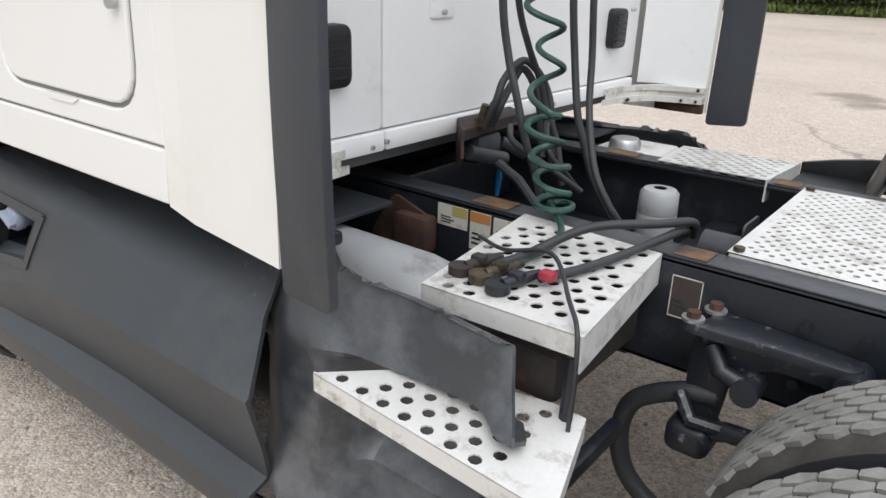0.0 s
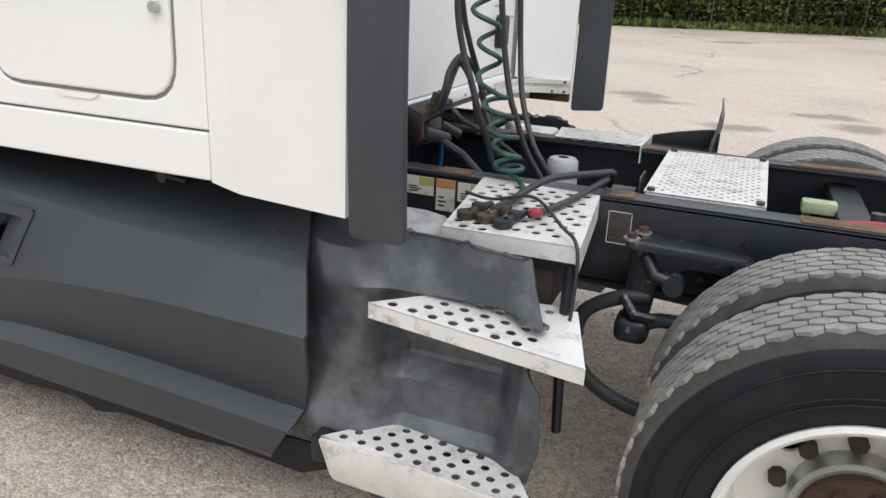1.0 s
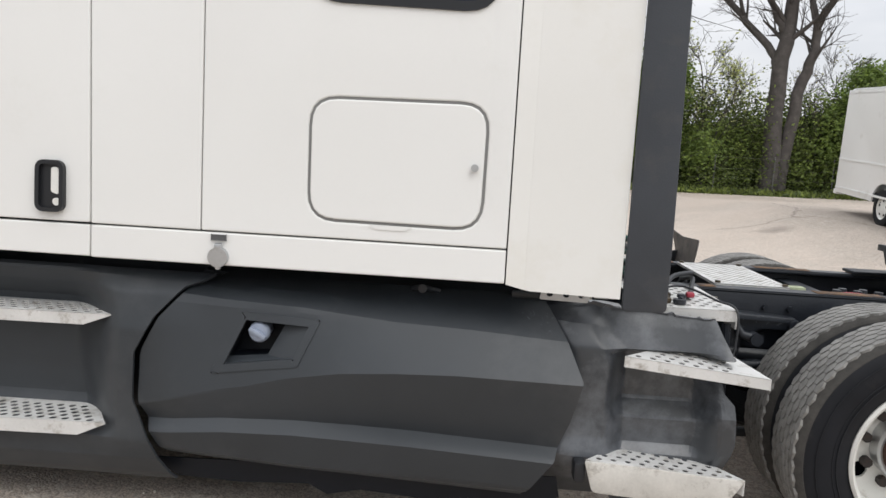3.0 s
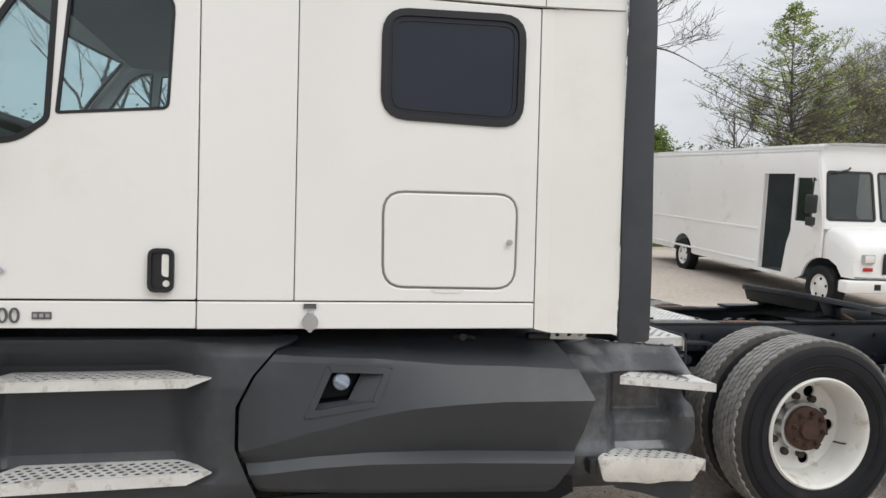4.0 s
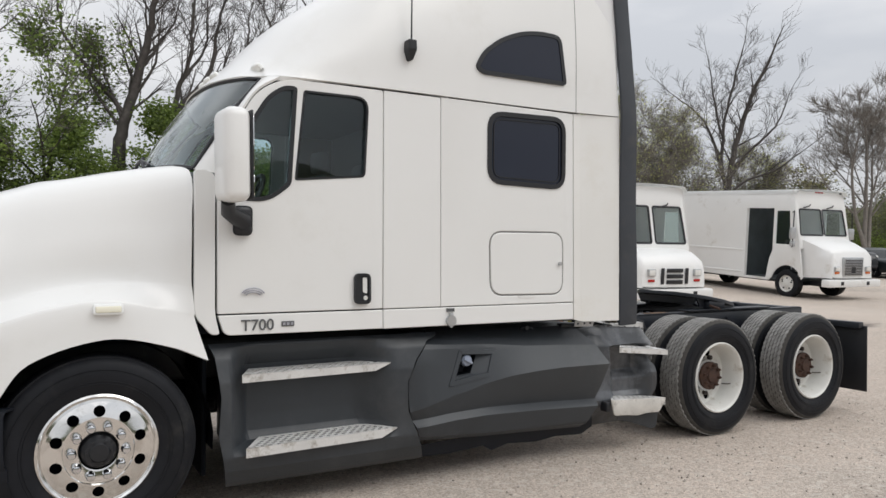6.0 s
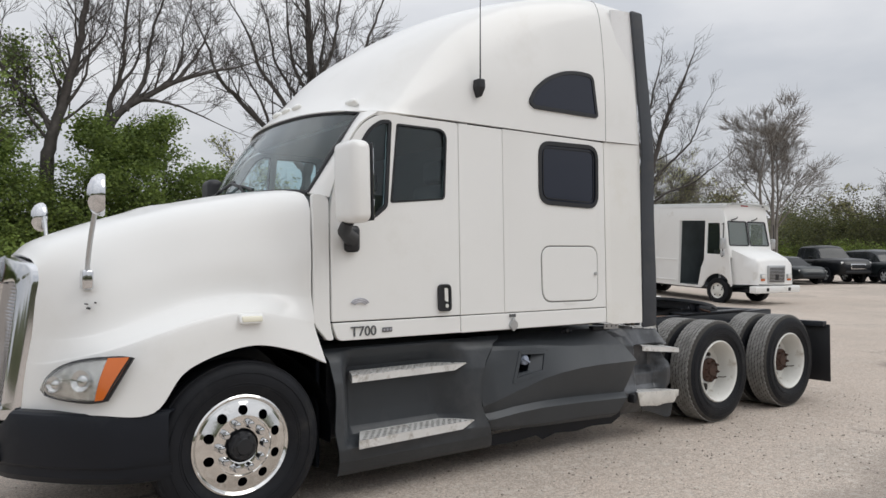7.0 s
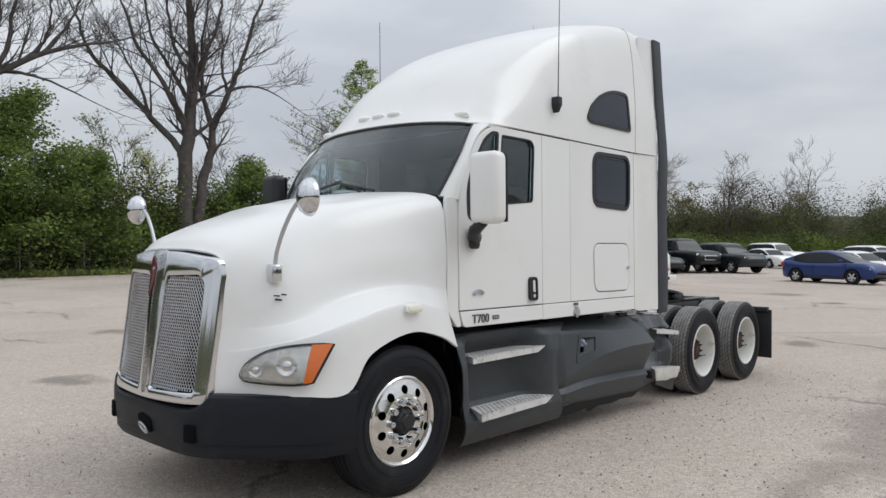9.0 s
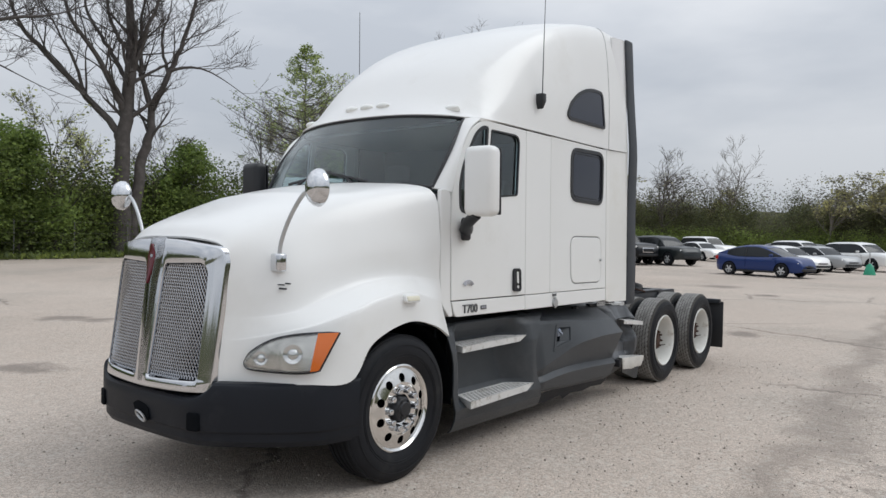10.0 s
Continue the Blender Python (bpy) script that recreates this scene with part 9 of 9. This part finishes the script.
    box(bm, -0.15, 0.30, -0.9, 0.9, 0.9, 1.42, 0.08)
    part("van_dash", bm, M_VANIN, van)
    bm = nb()
    box(bm, -1.15, -0.70, 0.25, 0.75, 0.85, 1.0, 0.04)
    box(bm, -1.22, -1.10, 0.25, 0.75, 0.98, 1.65, 0.04)
    box(bm, -1.0, -0.85, 0.4, 0.6, 0.5, 0.86)
    part("driver_seat", bm, M_SEAT, van)
    bm = nb()
    plate(bm, rrect(-2.35, -1.50, 0.50, top - 0.52, 0.03), [], lambda u, v, w: Vector((u, -(W - 0.05 - w), v)), 0.03)
    part("sliding_door", bm, M_VAN, van, "white sliding door pushed open")
    for s in (-1, 1):
        bm = nb()
        plate(bm, win, [], (lambda u, v, w: rs(u, v, w + 0.015)) if s < 0 else (lambda u, v, w: ls(u, v, w + 0.015)), 0.008)
        part("side_window", bm, M_VANGLASS, van).visible_shadow = False
        if style == 1 and s > 0:
            continue
        bm = nb()
        tube(bm, [(0.12, s * W, top - 0.66), (0.30, s * (W + 0.16), top - 0.62), (0.32, s * (W + 0.20), 1.50), (0.15, s * (W + 0.02), 1.48)], 0.016, 6)
        arm = part("mirror_bar", bm, M_BLACK, van)
        bm = nb()
        box(bm, 0.24, 0.34, s * (W + 0.17) - 0.10, s * (W + 0.17) + 0.10, 1.72, 2.06, 0.03)
        box(bm, 0.26, 0.33, s * (W + 0.17) - 0.09, s * (W + 0.17) + 0.09, 1.50, 1.66, 0.03)
        part("mirror_head", bm, M_BLACK if style == 1 else M_DULL_ALU, arm)
    for y, red in ((-0.95, 0), (-0.12, 1), (0.0, 1), (0.12, 1), (0.95, 0)):
        if style == 2:
            bm = nb()
            box(bm, slope(top) - 0.02, slope(top) + 0.03, y - 0.045, y + 0.045, top - 0.07, top - 0.03, 0.008)
            part("roof_lamp", bm, M_RED if red else M_BLACK, van)
    for x in (axle, rear_axle):
        for y in (-W + 0.03, W - 0.03):
            road_wheel(van, x, y, 0.40, 0.24, M_RIM_WHITE, "white painted steel wheel")
    bm = nb()
    box(bm, back + 0.2, 0.8, -0.42, 0.42, 0.36, 0.50, 0.03)
    for x in (rear_axle, axle):
        box(bm, x - 0.06, x + 0.06, -0.9, 0.9, 0.33, 0.46, 0.03)
    part("underframe", bm, M_GREASE, van)
    return van


def ground_pose(x, y, deg):
    return pose(x, y, lot_z(x, y), 0, 0, deg)


def car(x, y, deg, kind, paint, label, scale=1.0):
    """A parked car seen from afar; nose to +x, origin midway between the wheels."""
    K = {
        "sedan": dict(L=4.75, W=0.90, belt=0.92, roof=1.44, hood=0.86, tail=0.98, gx=(-1.75, -0.85, 0.42, 1.12), wb=2.75, r=0.33, low=0.24),
        "hatch": dict(L=4.45, W=0.87, belt=0.95, roof=1.49, hood=0.84, tail=1.08, gx=(-2.05, -1.0, 0.30, 1.35), wb=2.70, r=0.32, low=0.22),
        "suv": dict(L=4.75, W=0.93, belt=1.08, roof=1.70, hood=1.04, tail=1.14, gx=(-2.22, -1.85, 0.30, 0.98), wb=2.75, r=0.37, low=0.32),
        "big_suv": dict(L=5.3, W=1.0, belt=1.22, roof=1.92, hood=1.16, tail=1.22, gx=(-2.55, -2.3, 0.35, 0.92), wb=3.0, r=0.40, low=0.36),
        "pickup": dict(L=5.8, W=1.0, belt=1.25, roof=1.92, hood=1.20, tail=1.22, gx=(-0.75, -0.55, 0.75, 1.25), wb=3.6, r=0.42, low=0.42),
    }[kind]
    c = thing("pickup_truck" if kind == "pickup" else "parked_car", ground_pose(x, y, deg) @ Matrix.Scale(scale, 4), label, "pickup" if kind == "pickup" else "car", "parked cars")
    L, W, z0 = K["L"] / 2, K["W"], K["low"]
    g0, g1, g2, g3 = K["gx"]
    belt, roofz = K["belt"], K["roof"]

    def deck(xx):
        if xx > g3:
            f = (xx - g3) / (L - g3)
            return belt * (1 - f) + (K["hood"] - 0.08) * f + 0.05 * math.sin(f * 3.1)
        if xx < g0:
            return K["tail"] - 0.04 * ((g0 - xx) / max(0.1, L + g0)) ** 2
        return belt + (K["tail"] - belt) * max(0, (g1 - xx) / (g1 - g0) if xx < g1 else 0)

    rows = []
    for xx in [L * math.sin(q) for q in np.linspace(-math.pi / 2, math.pi / 2, 45)]:
        end = max(0.0, (abs(xx) / L - 0.70) / 0.30)
        w = W * (1 - 0.30 * end ** 3)
        nose = max(0.0, (abs(xx) / L - 0.86) / 0.14)
        lo = z0 + 0.06 * nose
        d = deck(xx) - (0.20 if xx > 0 else 0.06) * nose ** 2.2
        rows.append([Vector((xx, y_, z_)) for y_, z_ in ((-w * 0.90, lo), (-w * 0.98, lo + 0.12), (-w, lo + (d - lo) * 0.42), (-w * 0.985, lo + (d - lo) * 0.62), (-w * 0.995, lo + (d - lo) * 0.72), (-w * 0.95, d - 0.05), (-w * 0.86, d), (-w * 0.5, d + 0.025), (0, d + 0.03), (w * 0.5, d + 0.025), (w * 0.86, d), (w * 0.95, d - 0.05), (w * 0.995, lo + (d - lo) * 0.72), (w * 0.985, lo + (d - lo) * 0.62), (w, lo + (d - lo) * 0.42), (w * 0.98, lo + 0.12), (w * 0.90, lo))])
    bm = nb()
    grid(bm, rows)
    for r_ in (0, -1):
        vs = [v for v in bm.verts if abs(v.co.x - (-L if r_ == 0 else L)) < 1e-4]
        vs.sort(key=lambda v: math.atan2(v.co.z - 0.6, v.co.y))
        bm.faces.new(vs)
    wb = K["wb"] / 2
    body = part("body", bm, paint, c, angle=50)
    wr = K["r"] + 0.06
    for sx in (-1, 1):
        for sy in (-1, 1):
            # near-black plate stands for the shade in the car's wheel arch
            bm = nb()
            plate(bm, [(sx * wb + wr * math.cos(a), K["r"] + wr * math.sin(a)) for a in np.linspace(-0.25, math.pi + 0.25, 18)], [], lambda u, v, w: Vector((u, sy * (W + 0.004 - w), v)), 0.05)
            part("wheel_arch", bm, M_GAP, body)
            road_wheel(c, sx * wb, sy * (W + 0.016), K["r"], 0.22, M_CARRIM, "silver alloy wheel")
    # windows and roof on one arched cabin
    wt = W * 0.74
    mid_x = (g1 + g2) / 2
    arch_ = crom([(g0, 0, deck(g0) + 0.01), (g1 - 0.05, 0, roofz - 0.07), (mid_x, 0, roofz), (g2 + 0.02, 0, roofz - 0.07), (g3, 0, deck(g3) + 0.01)], 6)
    cab_rows = []
    for p in arch_:
        d_ = deck(p.x) - 0.015
        h_ = max(0.01, p.z - d_)
        full = min(1.0, h_ / (roofz - belt))
        w0, w1 = W * 0.93 - 0.10 * W * (1 - full), wt + (W * 0.82 - wt) * (1 - full)
        cab_rows.append([Vector((p.x, sg * y_, d_ + h_ * f)) for sg, y_, f in ((-1, w0, 0), (-1, w0 * 0.5 + w1 * 0.5, 0.5), (-1, w1 * 1.02, 0.84), (-1, w1 * 0.93, 0.95), (-1, w1 * 0.5, 1.0), (1, 0, 1.02), (1, w1 * 0.5, 1.0), (1, w1 * 0.93, 0.95), (1, w1 * 1.02, 0.84), (1, w0 * 0.5 + w1 * 0.5, 0.5), (1, w0, 0))])
    glass_bm, roof_bm = nb(), nb()
    for i in range(len(cab_rows) - 1):
        for j in range(10):
            quad = (cab_rows[i][j], cab_rows[i][j + 1], cab_rows[i + 1][j + 1], cab_rows[i + 1][j])
            top_ = 2 <= j <= 7
            solid = (top_ and 5 <= i <= 18) or (j in (2, 7)) or (not top_ and i in (0, 1, 2))
            tgt = roof_bm if solid else glass_bm
            lift = Vector((0, 0, 0.006)) if solid else Vector((0, 0, 0))
            tgt.faces.new([tgt.verts.new(q + lift) for q in quad])
    for tgt in (glass_bm, roof_bm):
        bmesh.ops.remove_doubles(tgt, verts=tgt.verts[:], dist=0.0005)
    gh = part("glasshouse", glass_bm, M_CARGLASS, c, "dark car windows", angle=25)
    bmesh.ops.recalc_face_normals(roof_bm, faces=roof_bm.faces[:])
    part("roof", roof_bm, paint, c, angle=50)
    for sy in (-1, 1):
        bm = nb()
        xm = (g1 + g2) / 2 - 0.15
        p0, p1 = Vector((xm, sy * W * 0.92, belt)), Vector((xm, sy * wt * 1.02, roofz - 0.09))
        tube(bm, [p0, p1], 0.03, 6)
        part("pillar", bm, M_BLACK, gh)
        bm = nb()
        box(bm, g3 - 0.55, g3 - 0.38, sy * (W + 0.09) - 0.07, sy * (W + 0.09) + 0.07, belt + 0.0, belt + 0.13, 0.035)
        part("wing_mirror", bm, paint, body)
        bm = nb()
        zh = K["hood"] - 0.17
        box(bm, L - 0.40, L - 0.13, sy * W * 0.70 - 0.13, sy * W * 0.70 + 0.13, zh - 0.07, zh + 0.05, 0.04)
        part("headlamp", bm, M_REFLECT, body)
        bm = nb()
        zt = K["tail"] - 0.22
        box(bm, -L + 0.02, -L + 0.22, sy * W * 0.72 - 0.15, sy * W * 0.72 + 0.15, zt - 0.10, zt + 0.10, 0.04)
        part("tail_lamp", bm, M_RED, body)
        bm = nb()
        tube(bm, [(xm + 0.0, sy * (W + 0.002), z0 + 0.2), (xm + 0.02, sy * (W + 0.001), belt - 0.1)], 0.007, 4)
        tube(bm, [(g3 - 0.25, sy * (W + 0.002), z0 + 0.25), (g3 - 0.3, sy * (W + 0.001), belt - 0.12)], 0.007, 4)
        part("door_gap", bm, M_GAP, body)
        bm = nb()
        box(bm, -wb + wr, wb - wr, sy * (W - 0.03) - 0.03, sy * (W - 0.03) + 0.03, z0 - 0.02, z0 + 0.08, 0.02)
        part("sill", bm, M_BLACK, body)
    bm = nb()
    big = kind in ("pickup", "big_suv")
    box(bm, L - 0.10, L + 0.012, -W * 0.42, W * 0.42, K["hood"] - (0.50 if big else 0.36), K["hood"] - (0.22 if big else 0.28), 0.03)
    grl = part("grille", bm, M_CHROME if big else M_BLACK, body)
    if big:
        bm = nb()
        box(bm, L + 0.010, L + 0.018, -W * 0.37, W * 0.37, K["hood"] - 0.455, K["hood"] - 0.265, 0.01)
        part("grille_mesh", bm, M_BLACK, grl)
    bm = nb()
    box(bm, L - 0.07, L + 0.015, -W * 0.7, W * 0.7, z0 + 0.08, z0 + 0.22, 0.03)
    part("lower_intake", bm, M_BLACK, body)
    if kind == "pickup":
        bm = nb()
        box(bm, -L + 0.12, g0 - 0.12, -W * 0.85, W * 0.85, K["tail"] + 0.0, K["tail"] + 0.05, 0.01)
        part("bed_cover", bm, M_BLACK, body)
    return c


def paint(name, col, coat=0.6, spec=0.5):
    return mat(name, col, 0.30, 0.1, var=0.04, scale=2, coat=coat, spec=spec)


P_BLUE = paint("metallic_blue_paint", (0.006, 0.028, 0.14), 0.25)
P_WHITE = paint("white_car_paint", (0.82, 0.82, 0.81))
P_SILVER = paint("silver_car_paint", (0.33, 0.34, 0.35))
P_DARK = paint("dark_grey_car_paint", (0.016, 0.021, 0.023), 0.25, 0.4)
P_BLACK = paint("black_car_paint", (0.005, 0.006, 0.008), 0.15, 0.35)
P_RED = paint("dark_red_car_paint", (0.16, 0.012, 0.012))

step_van(pose(7.787, 9.343, lot_z(7.787, 9.343), 0, 3.7, -93.1), 1, 2.98, "white delivery step van with open side door, boxy hood")
step_van(pose(17.11, 11.13, lot_z(17.11, 11.13), 0, 3.2, -94) @ Matrix.Scale(1.08, 4), 2, 3.15, "white delivery step van with open side door, sloping hood")

car(29.2, 6.95, -107, "hatch", P_BLUE, "dark blue hatchback with silver wheels")
car(34.4, 7.3, -115, "sedan", P_WHITE, "white sedan parked behind the blue hatchback")
car(37.5, 15.2, -117, "suv", P_DARK, "dark grey crossover with silver wheels", 1.08)
car(36.0, 17.8, -117, "pickup", P_BLACK, "black pickup truck with chrome grille", 1.08)
car(33.4, 18.4, -117, "sedan", P_DARK, "dark sedan between two pickups", 1.04)
car(31.1, 19.5, -117, "pickup", P_BLACK, "black pickup truck with a plain grille", 1.04)
car(48.6, 16.6, -122, "sedan", P_WHITE, "white sedan beside the crossover")
car(55.0, 18.0, -120, "big_suv", P_WHITE, "large white sport utility vehicle")
car(38.6, 6.4, -120, "sedan", P_SILVER, "silver sedan in the front row")
car(42.0, 4.6, -122, "suv", P_WHITE, "white crossover in the front row")
car(48.0, 9.2, -120, "suv", P_WHITE, "white crossover in the back row")
car(52.0, 11.5, -120, "sedan", P_SILVER, "silver sedan in the back row")
car(57.0, 7.4, -120, "sedan", P_RED, "dark red sedan in the back row")
car(55.0, 9.6, -120, "sedan", P_DARK, "dark sedan in the back row")
car(49.5, 1.0, -122, "suv", P_DARK, "dark crossover at the end of the row")
# small green marker beside the cars
mk = thing("green_marker", ground_pose(36.0, 3.4, 0), "small green plastic marker on a stake", "marker")
bm = nb()
lathe(bm, [(0.02, 0.62), (0.16, 0.50), (0.28, 0.10), (0.30, 0.0), (0.02, 0.0)], (0, 0, 0), "z", 14)
part("marker_cone", bm, mat("green_plastic", (0.02, 0.28, 0.16), 0.5), mk)
bm = nb()
rod(bm, (0, 0, 0.5), (0, 0, 1.2), 0.03, 8)
part("stake", bm, M_DULL_ALU, mk)
